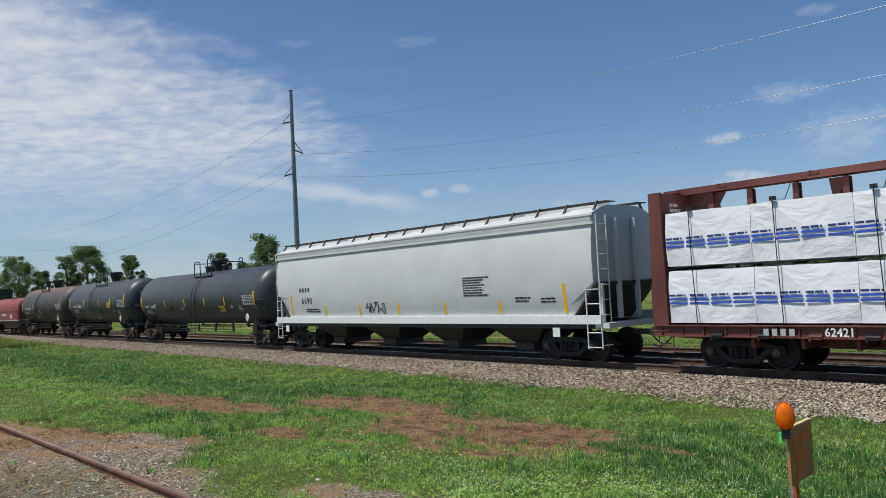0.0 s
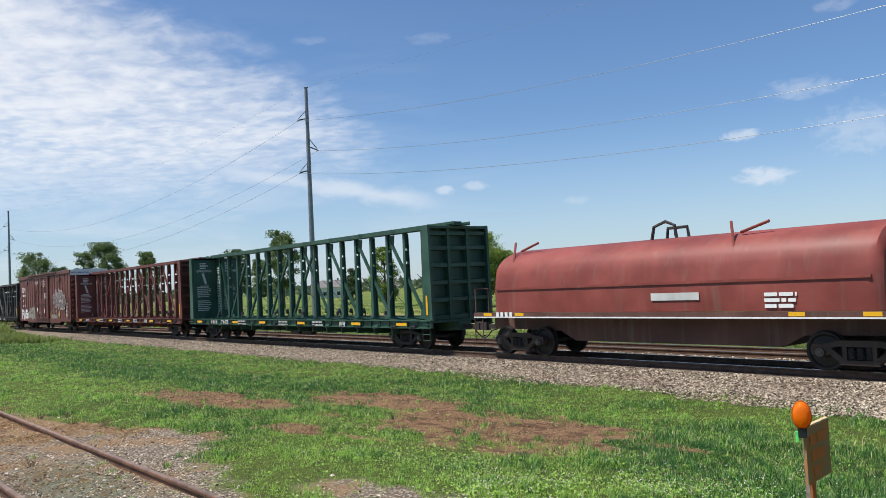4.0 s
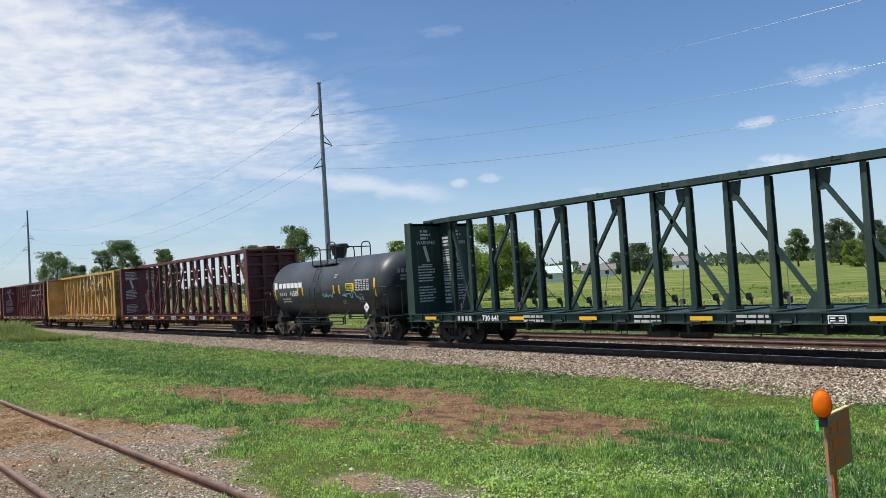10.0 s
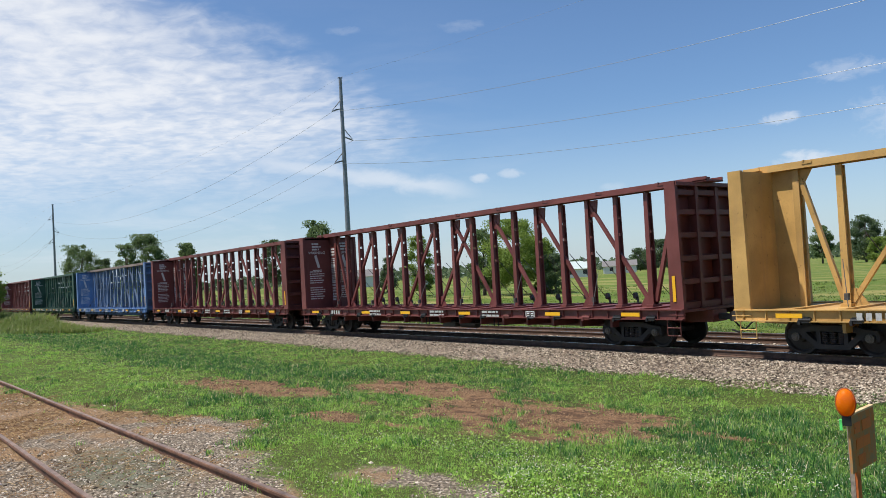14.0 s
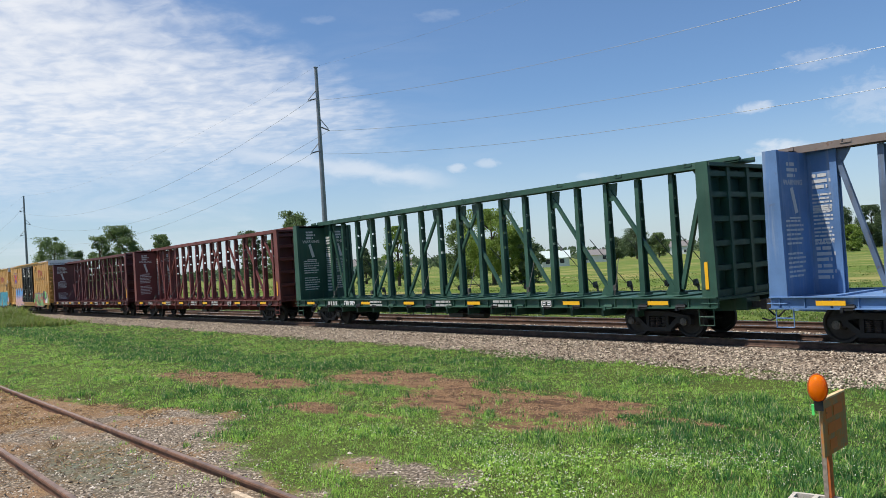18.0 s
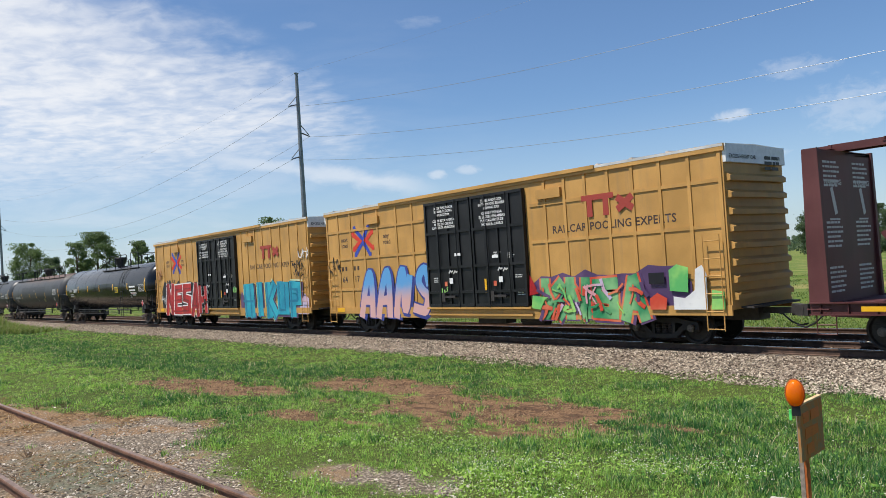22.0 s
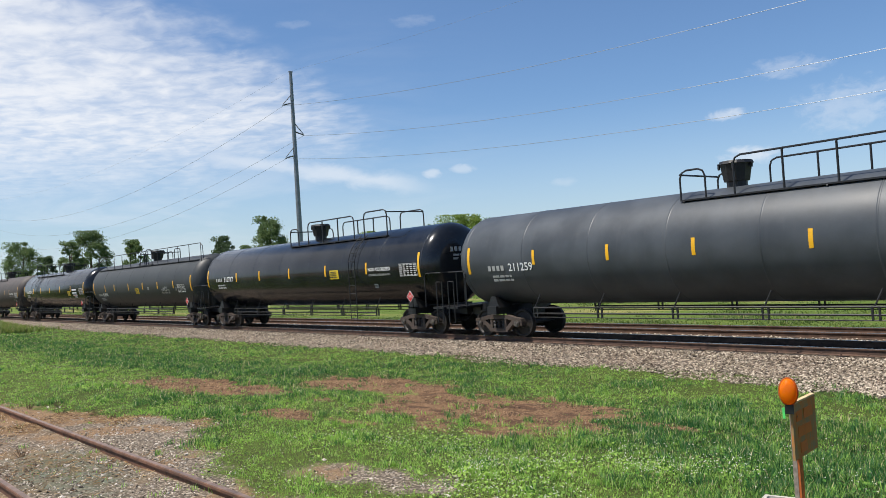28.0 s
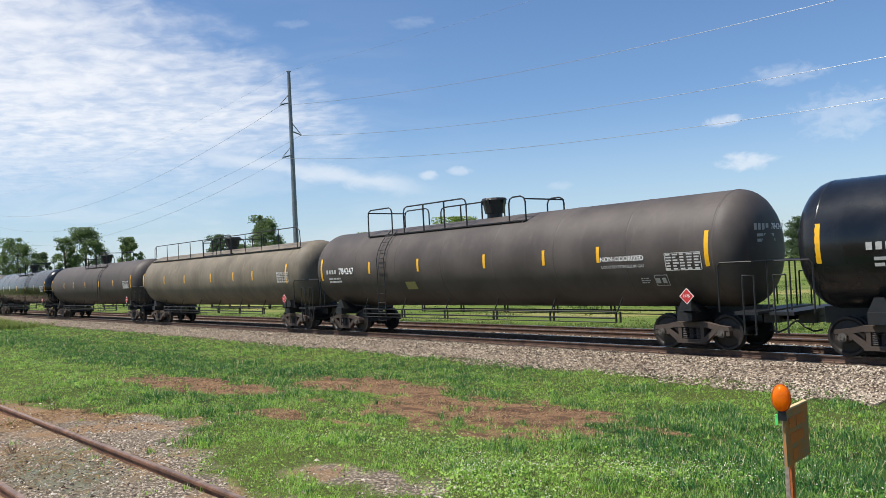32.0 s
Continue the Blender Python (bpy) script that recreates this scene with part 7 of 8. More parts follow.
tree(39.3, 320, 8.5, 9.0, M_LEAFD, 14, TREE, 0.08, 0.55, 2000)
tree(36.4, 310, 8.8, 9.0, M_LEAF, 15, TREE, 0.1, 0.55, 2000)
tree(27.7, 250, 10.3, 7.0, M_LEAF, 16, TREE, 0.18, 0.5, 2200)
tree(25.2, 230, 11.6, 9.5, M_LEAFD, 17, TREE, 0.08, 0.48, 3000)
tree(23.2, 225, 10.2, 8.5, M_LEAFD, 18, TREE, 0.05, 0.48, 2600)
tree(21.4, 220, 11.5, 10.0, M_LEAFD, 19, TREE, 0.05, 0.48, 3000)
tree(19.0, 215, 11.0, 10.0, M_LEAFD, 20, TREE, 0.05, 0.48, 3000)
tree(24.4, 190, 5.2, 5.5, M_LEAFL, 21, "low light-green bush at the field's edge", 0.02, 0.4, 1600, False, "bush")
tree(83.2, 88, 6.6, 4.0, M_LEAFL, 22, "leafy green tree at the end of the grass strip", 0.15, 0.25, 2400)


def far_woods():
    """The low line of woods along the horizon."""
    rng = np.random.default_rng(41)
    k = 14000
    az = rng.uniform(8, 88, k)
    dist = rng.uniform(520, 900, k)
    tall = 6 + 2.5 * np.abs(np.sin(az * 0.31)) + 1.6 * np.abs(np.sin(az * 1.7 + 1)) + 0.8 * np.sin(az * 5.1)
    c = np.stack([-dist * np.sin(np.radians(az)), dist * np.cos(np.radians(az)), -1.0 + tall * rng.uniform(0, 1, k) ** 0.7], -1)
    u = rng.normal(0, 1, (k, 3))
    u /= np.linalg.norm(u, axis=1, keepdims=True)
    v = np.cross(u, rng.normal(0, 1, (k, 3)))
    v /= np.linalg.norm(v, axis=1, keepdims=True)
    s = rng.uniform(2.0, 4.2, (k, 1))
    quad = np.stack([c - u * s * 0.5, c + v * s * 0.4, c + u * s * 0.5, c - v * s * 0.4], 1).reshape(-1, 3)
    me = bpy.data.meshes.new("far_woods")
    me.from_pydata(quad.tolist(), [], np.arange(4 * k).reshape(-1, 4).tolist())
    me.materials.append(M_LEAFF)
    tagged(new("far_woods", me), "green line of distant woods with haze put into its colour", "woods", "", "stuff")


far_woods()


# ---- houses far off ----
M_SIDING = plain("pale_house_siding", (0.62, 0.63, 0.62), 0.7, 0.0, 0.1)
M_ROOF = plain("grey_roof_shingle", (0.17, 0.16, 0.155), 0.85, 0.0, 0.2)
M_ROOFP = plain("pale_metal_roof", (0.45, 0.52, 0.50), 0.5, 0.0, 0.1)
M_GLASS = plain("dark_window", (0.03, 0.035, 0.045), 0.1, 0.0, 0.1)


def house(az, dist, w, d, wall, ridge, roof_mat, label, turn=0.0):
    x, y = -dist * math.sin(radians(az)), dist * math.cos(radians(az))
    z0 = float(ground_z(np.array([x]), np.array([y]))[0])
    t = thing("house", (x, y, z0), label, "house", "far houses")
    t.rotation_euler = (0, 0, radians(az + turn))
    part("wall", boxes(((-w / 2, -d / 2, -0.5), (w / 2, d / 2, wall))), M_SIDING, t)
    bm = bmesh.new()
    loft(bm, [[(xx, -d / 2 - 0.5, wall - 0.15), (xx, 0, ridge), (xx, d / 2 + 0.5, wall - 0.15), (xx, 0, wall - 0.1)] for xx in (-w / 2 - 0.4, w / 2 + 0.4)])
    r = part("roof", bm, roof_mat, t)
    part("chimney", boxes(((w * 0.2, -0.4, ridge - 0.6), (w * 0.2 + 0.7, 0.4, ridge + 0.7))), M_ROOF, r)
    for k in range(max(2, int(w / 4))):
        xx = -w / 2 + (k + 0.5) * w / max(2, int(w / 4))
        win = part("window", boxes(((xx - 0.6, -d / 2 - 0.05, 0.9), (xx + 0.6, -d / 2 + 0.05, 2.2))), M_GLASS, t)
        part("window_frame", boxes(((xx - 0.7, -d / 2 - 0.08, 2.2), (xx + 0.7, -d / 2 + 0.02, 2.32)), ((xx - 0.7, -d / 2 - 0.08, 0.8), (xx + 0.7, -d / 2 + 0.02, 0.9))), M_WHITEP, win)
    return t


house(54.75, 260, 8, 7, 3.2, 5.4, M_ROOF, "small white house with a grey roof")
house(43.6, 230, 8, 7, 2.6, 4.6, M_ROOFP, "white house with a pale metal roof")
house(40.7, 280, 11, 8, 2.6, 4.4, M_ROOF, "low white house with a grey roof")
house(35.0, 420, 10, 8, 4.2, 6.8, M_ROOF, "distant white house with a dark roof")
house(58.6, 300, 10, 8, 4.0, 6.5, M_ROOF, "distant white house with a grey roof")


# ---- power line ----
M_POLE = plain("weathered_pole_steel", (0.20, 0.22, 0.235), 0.5, 0.5, 0.15, 3.0)
M_WIRE = plain("aluminium_wire", (0.20, 0.21, 0.22), 0.45, 0.4, 0.1)
M_INSUL = plain("grey_insulator", (0.09, 0.095, 0.11), 0.4)
POLES = ((-373.0, 40.3), (-227.8, 43.7), (-82.1, 47.7), (63.0, 51.5))
ARMS = ((22.55, -1.25), (19.2, 1.25), (16.35, -1.25))  # height, reach across the line


def power_pole(x, y):
    t = thing("power_pole", (x, y, -0.6), "tall grey steel power pole with three bracket arms", "power pole", "power line")
    bm = bmesh.new()
    rod(bm, (0, 0, 0), (0, 0, 27.2), 0.36, 14, 0.19)
    part("pole", bm, M_POLE, t, "", True)
    for h, reach in ARMS:
        z = h + 0.6
        bm = bmesh.new()
        rod(bm, (0, 0, z + 1.45), (0, reach, z + 0.1), 0.055, 7, 0.045)
        part("brace_insulator", bm, M_INSUL, t)
        bm = bmesh.new()
        rod(bm, (0, 0, z + 0.35), (0, reach, z), 0.05, 7)
        for k in range(9):
            f = 0.25 + 0.07 * k
            rod(bm, (0, reach * f, z + 0.35 * (1 - f) - 0.01), (0, reach * (f + 0.03), z + 0.35 * (1 - f - 0.03) + 0.0), 0.085, 8)
        part("post_insulator", bm, M_INSUL, t)
        bm = bmesh.new()
        cbox(bm, 0, reach, z - 0.05, 0.3, 0.08, 0.12)
        part("clamp", bm, M_POLE, t)
    bm = bmesh.new()
    cbox(bm, 0, 0, 27.2, 0.25, 0.5, 0.1)
    part("cap", bm, M_POLE, t)
    return t


for px_, py_ in POLES:
    power_pole(px_, py_)


def wire(a, b, sag, r):
    bm = bmesh.new()
    a, b = Vector(a), Vector(b)
    pts = [a.lerp(b, k / 24) - Vector((0, 0, 4 * sag * (k / 24) * (1 - k / 24))) for k in range(25)]
    pipe(bm, pts, r, 5)
    me = mesh_of("power_line_wire", bm, True)
    me.materials.append(M_WIRE)
    tagged(new("power_line_wire", me), "thin overhead power wire between the poles", "power wire", "power line wires")


for (xa, ya), (xb, yb) in zip(POLES, POLES[1:]):
    wire((xa, ya, 26.7), (xb, yb, 26.7), 3.2, 0.007)
    for h, reach in ARMS:
        wire((xa, ya + reach, h - 0.1), (xb, yb + reach, h - 0.1), 5.5, 0.016)


# ---- warning sign with a flasher, held by a concrete block ----
def sign():
    bx, by = -3.445, 6.99
    z0 = float(ground_z(np.array([bx]), np.array([by]))[0])
    m_board, n = material("weathered_orange_board")
    co = n("ShaderNodeTexCoord").outputs["Object"]
    k = n.noise(n.scaled(co, 3, 3, 2), 3.0, 5.0, 0.65, 0.6)
    c = n.mix(n.ramp(k, 0.42, 0.58), rgb(0.32, 0.20, 0.085), rgb(0.50, 0.17, 0.035))
    finish(n, c, 0.8, 0.0, n.noise(n.scaled(co, 30, 30, 3), 2.0, 4.0), 0.003)
    m_wood = plain("grey_weathered_wood", (0.25, 0.20, 0.16), 0.85, 0.0, 0.3, 20.0)
    m_orange = plain("orange_painted_wood", (0.46, 0.11, 0.02), 0.7, 0.0, 0.3, 14.0)
    t = thing("warning_sign", (bx, by, z0), "weathered orange board sign on a wooden stake", "sign")
    t.rotation_euler = (0, 0, radians(97))
    part("board", boxes(((-0.29, -0.020, 0.49), (0.29, 0.0, 0.97))), m_board, t)
    # light on the board's top edge is painted as a paler strip
    part("top_edge", boxes(((-0.292, -0.022, 0.97), (0.292, 0.016, 0.985))), plain("sunlit_board_edge", (0.60, 0.42, 0.22), 0.8), t)
    part("stake", boxes(((-0.20, 0.002, -0.05), (-0.12, 0.04, 0.94))), m_wood, t)
    part("stake_face", boxes(((-0.197, -0.018, -0.05), (-0.117, 0.0, 0.488))), m_orange, t)
    m_old = decal("faded_orange_letters", (0.60, 0.13, 0.018), 0.35)
    for zz, ww in ((0.90, 0.42), (0.76, 0.36), (0.62, 0.30)):
        piece("faded_writing", mesh_of("faded_writing", bars(1, ww, 0.09, 0.02, int(zz * 100))), m_old, t, (0.0, -0.024, zz))
    part("screw", boxes(((-0.2, -0.026, 0.85), (-0.185, -0.02, 0.865))), M_BLACK, t)
    # the flasher lamp
    f = thing("barricade_light", (-3.405, 6.69, z0 + 0.92), "round amber plastic barricade flasher lamp", "warning light")
    f.rotation_euler = (0, 0, radians(27))
    m_amber, n = material("amber_lens")
    b = n("ShaderNodeBsdfPrincipled", Base_Color=rgb(1.0, 0.25, 0.006), Roughness=0.16)
    facet = n("ShaderNodeTexVoronoi", Vector=n("ShaderNodeTexCoord").outputs["Object"], Scale=42.0)
    n.tree.links.new(n("ShaderNodeBump", Strength=0.5, Distance=0.006, Height=facet.outputs["Distance"]).outputs[0], b.inputs["Normal"])
    glow = n("ShaderNodeBsdfTranslucent", Color=rgb(1.0, 0.30, 0.008))
    n("ShaderNodeOutputMaterial", Surface=n("ShaderNodeMixShader", Fac=0.45, i1=b.outputs[0], i2=glow.outputs[0]).outputs[0])
    bm = bmesh.new()
    seg = 24
    prof = ((0.03, -0.062), (0.06, -0.058), (0.085, -0.045), (0.10, -0.025), (0.104, 0.0), (0.10, 0.025), (0.085, 0.045), (0.06, 0.058), (0.03, 0.062))
    loft(bm, [[(r * 0.70 * math.cos(2 * math.pi * i / seg), y, 1.12 * r * math.sin(2 * math.pi * i / seg)) for i in range(seg)] for r, y in prof])
    part("lens", bm, m_amber, f, "amber lens", True, (0, 0, 0.17))
    bm = bmesh.new()
    rr = [(0.107 * 0.70 * math.cos(2 * math.pi * i / seg), 1.12 * 0.107 * math.sin(2 * math.pi * i / seg)) for i in range(seg + 1)]
    pipe(bm, [(x, 0, z) for x, z in rr], 0.007, 5)
    part("rim", bm, m_orange, f, "", False, (0, 0, 0.17))
    part("battery_box", boxes(((-0.035, -0.03, -0.02), (0.035, 0.03, 0.06))), M_BLACK, f)
    part("green_tape", boxes(((-0.058, -0.02, -0.06), (-0.037, 0.01, 0.03))), plain("green_tape", (0.12, 0.80, 0.18), 0.5), f, "bright green tape")
    # hollow concrete block
    m_conc = plain("concrete", (0.44, 0.40, 0.35), 0.9, 0.0, 0.2, 30.0)
    bm = bmesh.new()
    for lo, hi in (((-0.2, -0.1, 0), (0.2, -0.065, 0.2)), ((-0.2, 0.065, 0), (0.2, 0.1, 0.2)), ((-0.2, -0.065, 0), (-0.165, 0.065, 0.2)), ((0.165, -0.065, 0), (0.2, 0.065, 0.2)), ((-0.02, -0.065, 0), (0.02, 0.065, 0.2))):
        box(bm, lo, hi)
    me = mesh_of("concrete_block", bm)
    me.materials.append(m_conc)
    ob = tagged(new("concrete_block", me), "grey hollow concrete block holding the stake", "concrete block")
    ob.location, ob.rotation_euler = (-3.52, 6.74, z0 - 0.075), (0, 0, radians(15))


sign()


# a pale plank that lies along the siding's rail
def plank():
    bm = boxes(((-0.55, -0.03, 0.0), (0.55, 0.03, 0.045)))
    me = mesh_of("plank", bm)
    me.materials.append(plain("pale_weathered_plank", (0.50, 0.39, 0.27), 0.85, 0.0, 0.2, 16.0))
    ob = tagged(new("plank", me), "pale weathered plank lying along the rusty rail", "plank")
    ob.location, ob.rotation_euler = (-7.35, 3.34, float(ground_z(np.array([-7.35]), np.array([3.34]))[0]) + 0.005), (0, 0, radians(1.6))


plank()


# ---- weeds on the bank at the far end of the strip ----
def weed_bank():
    rng = np.random.default_rng(51)
    k = 5200
    x = -rng.uniform(64, 105, k)
    y = 12.6 + rng.normal(0, 1.5, k) + (x + 64) * 0.02
    bump = 1.15 * np.exp(-((y - 12.6) / 1.8) ** 2) * smooth(-62, -72, x) * (0.75 + 0.25 * wobble(x, y, 0.8, 1.0))
    blades("tall_weeds", x, y, ground_z(x, y) - 0.05 + 0.6 * bump * rng.uniform(0, 1, k), 0.35 + 0.75 * bump, np.full(k, 0.035), M_FIELD, "tall grey-green weeds on a low bank", 52, 6, 0.4)


weed_bank()


def dead_weeds():
    rng = np.random.default_rng(61)
    pts = [(-16.2, 4.1), (-15.3, 4.4), (-14.6, 4.5), (-17.4, 3.8), (-12.4, 2.6), (-17.2, 4.3)]
    for k, (x, y) in enumerate(pts):
        z = float(ground_z(np.array([x]), np.array([y]))[0])
        bm = bmesh.new()
        for q in range(16):
            a, b = rng.uniform(0, 6.28), rng.uniform(0.02, 0.10)
            rod(bm, (b * 0.5 * math.cos(a), b * 0.5 * math.sin(a), -0.02), (b * math.cos(a) * 1.6, b * math.sin(a) * 1.6, rng.uniform(0.06, 0.17)), 0.004, 4, 0.002)
        me = mesh_of("dry_weed", bm)
        me.materials.append(M_DRY)
        ob = tagged(new("dry_weed", me), "dry brown weed stalks in the gravel", "weed", "dry weeds", "stuff")
        ob.location = (x, y, z)


M_DRY = plain("dry_stalk", (0.17, 0.105, 0.06), 0.9)
dead_weeds()


# ---- livery and graffiti ----
LETTER = {
    "H": (((0, 0), (0, 1)), ((1, 0), (1, 1)), ((0, 0.5), (1, 0.5))), "I": (((0.5, 0), (0.5, 1)),), "K": (((0, 0), (0, 1)), ((1, 1), (0.12, 0.5)), ((0.12, 0.5), (1, 0))),
    "U": (((0, 1), (0, 0.1), (1, 0.1), (1, 1)),), "P": (((0, 0), (0, 1)), ((0.15, 0.95), (1, 0.95), (1, 0.45), (0.15, 0.45))), "N": (((0, 0), (0, 1)), ((0, 0.95), (1, 0.05)), ((1, 0), (1, 1))),
    "E": (((1, 0.95), (0, 0.95), (0, 0.05), (1, 0.05)), ((0.1, 0.5), (0.85, 0.5))), "S": (((1, 0.95), (0, 0.95), (0, 0.55), (1, 0.48), (1, 0.05), (0, 0.05)),),
    "A": (((0, 0), (0.45, 1)), ((0.55, 1), (1, 0)), ((0.22, 0.30), (0.8, 0.30))), "F": (((1, 0.95), (0, 0.95), (0, 0)), ((0.1, 0.5), (0.8, 0.5))),
    "a": (((0, -0.05), (0.12, 0.55), (0.42, 1.02), (0.62, 1.0), (0.85, 0.55), (1, -0.05)), ((0.2, 0.30), (0.85, 0.30))), "n": (((0, -0.05), (0.02, 0.5), (0.2, 1.05), (0.45, 1.0), (0.62, 0.1), (0.85, 0.1), (0.95, 0.8)),),
    "s": (((0.95, 0.72), (0.72, 1.04), (0.30, 0.98), (0.10, 0.70), (0.55, 0.48), (1.0, 0.36), (0.85, 0.0), (0.45, 0.02), (0.05, 0.04)),),
    "X": (((0, 0), (1, 1)), ((0, 1), (1, 0))), "V": (((0, 1), (0.5, 0.08), (1, 1)),), "O": (((0.5, 0.03), (0, 0.2), (0, 0.8), (0.5, 0.97), (1, 0.8), (1, 0.2), (0.5, 0.03)),),
}


def ribbon(bm, pts, w, y, thick=0.003, climb=0.0):
    """One flat bent band of width w through pts in x and z, facing -y, with mitred bends."""
    p = [Vector(q) for q in pts]
    left, right = [], []
    for i, q in enumerate(p):
        a = (q - p[i - 1]).normalized() if i else (p[1] - p[0]).normalized()
        b = (p[i + 1] - q).normalized() if i + 1 < len(p) else a
        d = a + b if (a + b).length > 0.3 else a
        d.normalize()
        m = Vector((-d.y, d.x)) * (w / 2 / max(0.55, d.dot(a)))
        left.append(q + m)
        right.append(q - m)
    rows = [[bm.verts.new((l.x, yy - climb * i, l.y)) for half in (left, right) for i, l in enumerate(half)] for yy in (y, y - thick)]
    n = len(p)
    for i in range(n - 1):
        bm.faces.new((rows[1][i], rows[1][i + 1], rows[1][n + i + 1], rows[1][n + i]))
        for j in (0, n):
            bm.faces.new((rows[0][j + i], rows[0][j + i + 1], rows[1][j + i + 1], rows[1][j + i]))


def spray(name, two, wear=0.2):
    """Sprayed paint that fades from one colour into another."""
    m, n = material(name)
    co = n("ShaderNodeTexCoord").outputs["Object"]
    k = n.noise(co, 1.1, 3.0)
    c = n.mix(n.ramp(k, 0.36, 0.64), rgb(*two[0]), rgb(*two[1]))
    c = n.mix(n.math("MULTIPLY", n.ramp(n.noise(co, 9.0, 5.0), 0.55, 0.75), wear), c, rgb(*(0.5 * v for v in two[0])))
    finish(n, c, 0.4)
    return m


def throw_up(parent, text, x0, x1, z0, z1, fill, line, edge, w=0.30, seed=1, halo=None, name="graffiti", lift=0.0, lean=0.0, shade=None, rim=0.10, soft=False):
    """Fat block letters, each a part with its outline, drop shade and halo under it."""
    rnd = random.Random(seed)
    step = (x1 - x0) / len(text)
    for k, ch in enumerate(text):
        lw = step - w - 0.07
        lx = x0 + k * step + (step - lw) / 2
        dz, tilt = rnd.uniform(-0.05, 0.05), lean + rnd.uniform(-0.06, 0.06)
        lines = []
        for run in LETTER[ch]:
            q = [(lx + a * lw + (b - 0.5) * tilt, z0 + w / 2 + dz + b * (z1 - z0 - w) + rnd.uniform(-0.03, 0.03)) for a, b in run]
            # strokes run on by half their width at the ends
            for i, j in ((0, 1), (-1, -2)):
                d = (Vector(q[i]) - Vector(q[j])).normalized() * (w / 2)
                q[i] = (q[i][0] + d.x, q[i][1] + d.y)
            for _ in range(2 if soft else 0):
                cut = [q[0]]
                for u, v in zip(q, q[1:]):
                    cut += [(0.75 * u[0] + 0.25 * v[0], 0.75 * u[1] + 0.25 * v[1]), (0.25 * u[0] + 0.75 * v[0], 0.25 * u[1] + 0.75 * v[1])]
                q = cut + [q[-1]]
            lines.append(q)
        base = None
        for key, m, ww, yy, o in (("halo", halo, w + rim + 0.14, -1.5325, 0.0), ("edge", edge, w + rim + 0.05, -1.5365, 0.07), ("line", line, w + rim, -1.5405, 0.0), ("fill", fill, w, -1.5445, 0.0)):
            if m is None:
                continue
            bm = bmesh.new()
            for i, q in enumerate(lines):
                ribbon(bm, [(a + o, b - o * 0.6) for a, b in q], ww, yy - 0.0009 * i - 0.0004 * (k % 2) - lift, 0.003, 0.00015 if soft else 0.0)
            if key == "fill" and shade:
                for i, q in enumerate(lines):
                    sb = bmesh.new()
                    ribbon(sb, [(a - w * 0.22, b - w * 0.12) for a, b in q], w * 0.20, yy - 0.0035 - 0.0008 * i - lift)
                    part("shade_stroke", sb, shade, base or parent)
            ob = part(name if base is None else key, bm, m, base or parent, "bright sprayed graffiti letter" if base is None else "")
            base = base or ob


def patch(parent, pts, y, m, name="sprayed_patch", label=""):
    bm = bmesh.new()
    poly(bm, pts, y, 0.003)
    return part(name, bm, m, parent, label)


def ragged(x0, x1, z0, z1, k, seed):
    """An outline with an uneven top."""
    rnd = random.Random(seed)
    top = [(x1 - (x1 - x0) * i / k, z1 + rnd.uniform(-0.14, 0.12) * (z1 - z0) - (0.25 * (z1 - z0) if i in (0, k) else 0)) for i in range(k + 1)]
    return [(x0, z0), (x1, z0)] + top


def clipped(bm, x0, x1):
    """Keeps what lies between two places along the car."""
    for x, side in ((x0, -1), (x1, 1)):
        bmesh.ops.bisect_plane(bm, geom=bm.verts[:] + bm.edges[:] + bm.faces[:], plane_co=(x, 0, 0), plane_no=(side, 0, 0), clear_outer=True)
    return bm


def arrows(parent, x, z, s, ribs):
    """The emblem of two facing pairs of bent arrows as plain shapes, painted on over the ribs."""
    m_r, m_b = decal("emblem_red", (0.62, 0.04, 0.02), 0.15), decal("emblem_blue", (0.03, 0.06, 0.38), 0.15)
    strips = [(None, None)] + [(q - 0.05, q + 0.05) for q in ribs if abs(q - x) < s * 1.2]
    for layer, (m, w, pts) in enumerate(((m_b, 0.25, ((-0.80, 0.76), (0.08, 0.02), (-0.76, -0.74))), (m_b, 0.23, ((0.10, 0.10), (0.62, 0.84))), (m_b, 0.23, ((0.10, -0.08), (0.66, -0.78))),
                                         (m_r, 0.25, ((-0.96, 0.42), (-0.26, 0.0), (-0.90, -0.42))), (m_r, 0.24, ((0.94, 0.46), (0.32, 0.02), (0.96, -0.42))))):
        for lo, hi in strips:
            y = -1.5025 - 0.0012 * layer - (0.029 if hi else 0.0)
            bm = bmesh.new()
            ribbon(bm, [(x + a * s, z + b * s) for a, b in pts], w * s, y)
            for a, b in ((0, 1), (-1, -2)):
                p, q = Vector(pts[a]), Vector(pts[b])
                if len(pts) == 3 or a == -1:
                    d = (p - q).normalized()
                    t = Vector((-d.y, d.x))
                    tip = [p + d * 0.20, p + t * 0.20 - d * 0.02, p - t * 0.20 - d * 0.02]
                    poly(bm, [(x + v.x * s, z + v.y * s) for v in tip], y - 0.0003, 0.003)
            if hi:
                clipped(bm, lo, hi)
            if bm.faces:
                part("emblem_arrow", bm, m, parent, "red and blue arrow emblem")
            else:
                bm.free()


M_DARKTXT = decal("dark_lettering", (0.05, 0.03, 0.025), 0.2)
M_MARKRED = decal("emblem_dark_red", (0.34, 0.045, 0.03), 0.2)


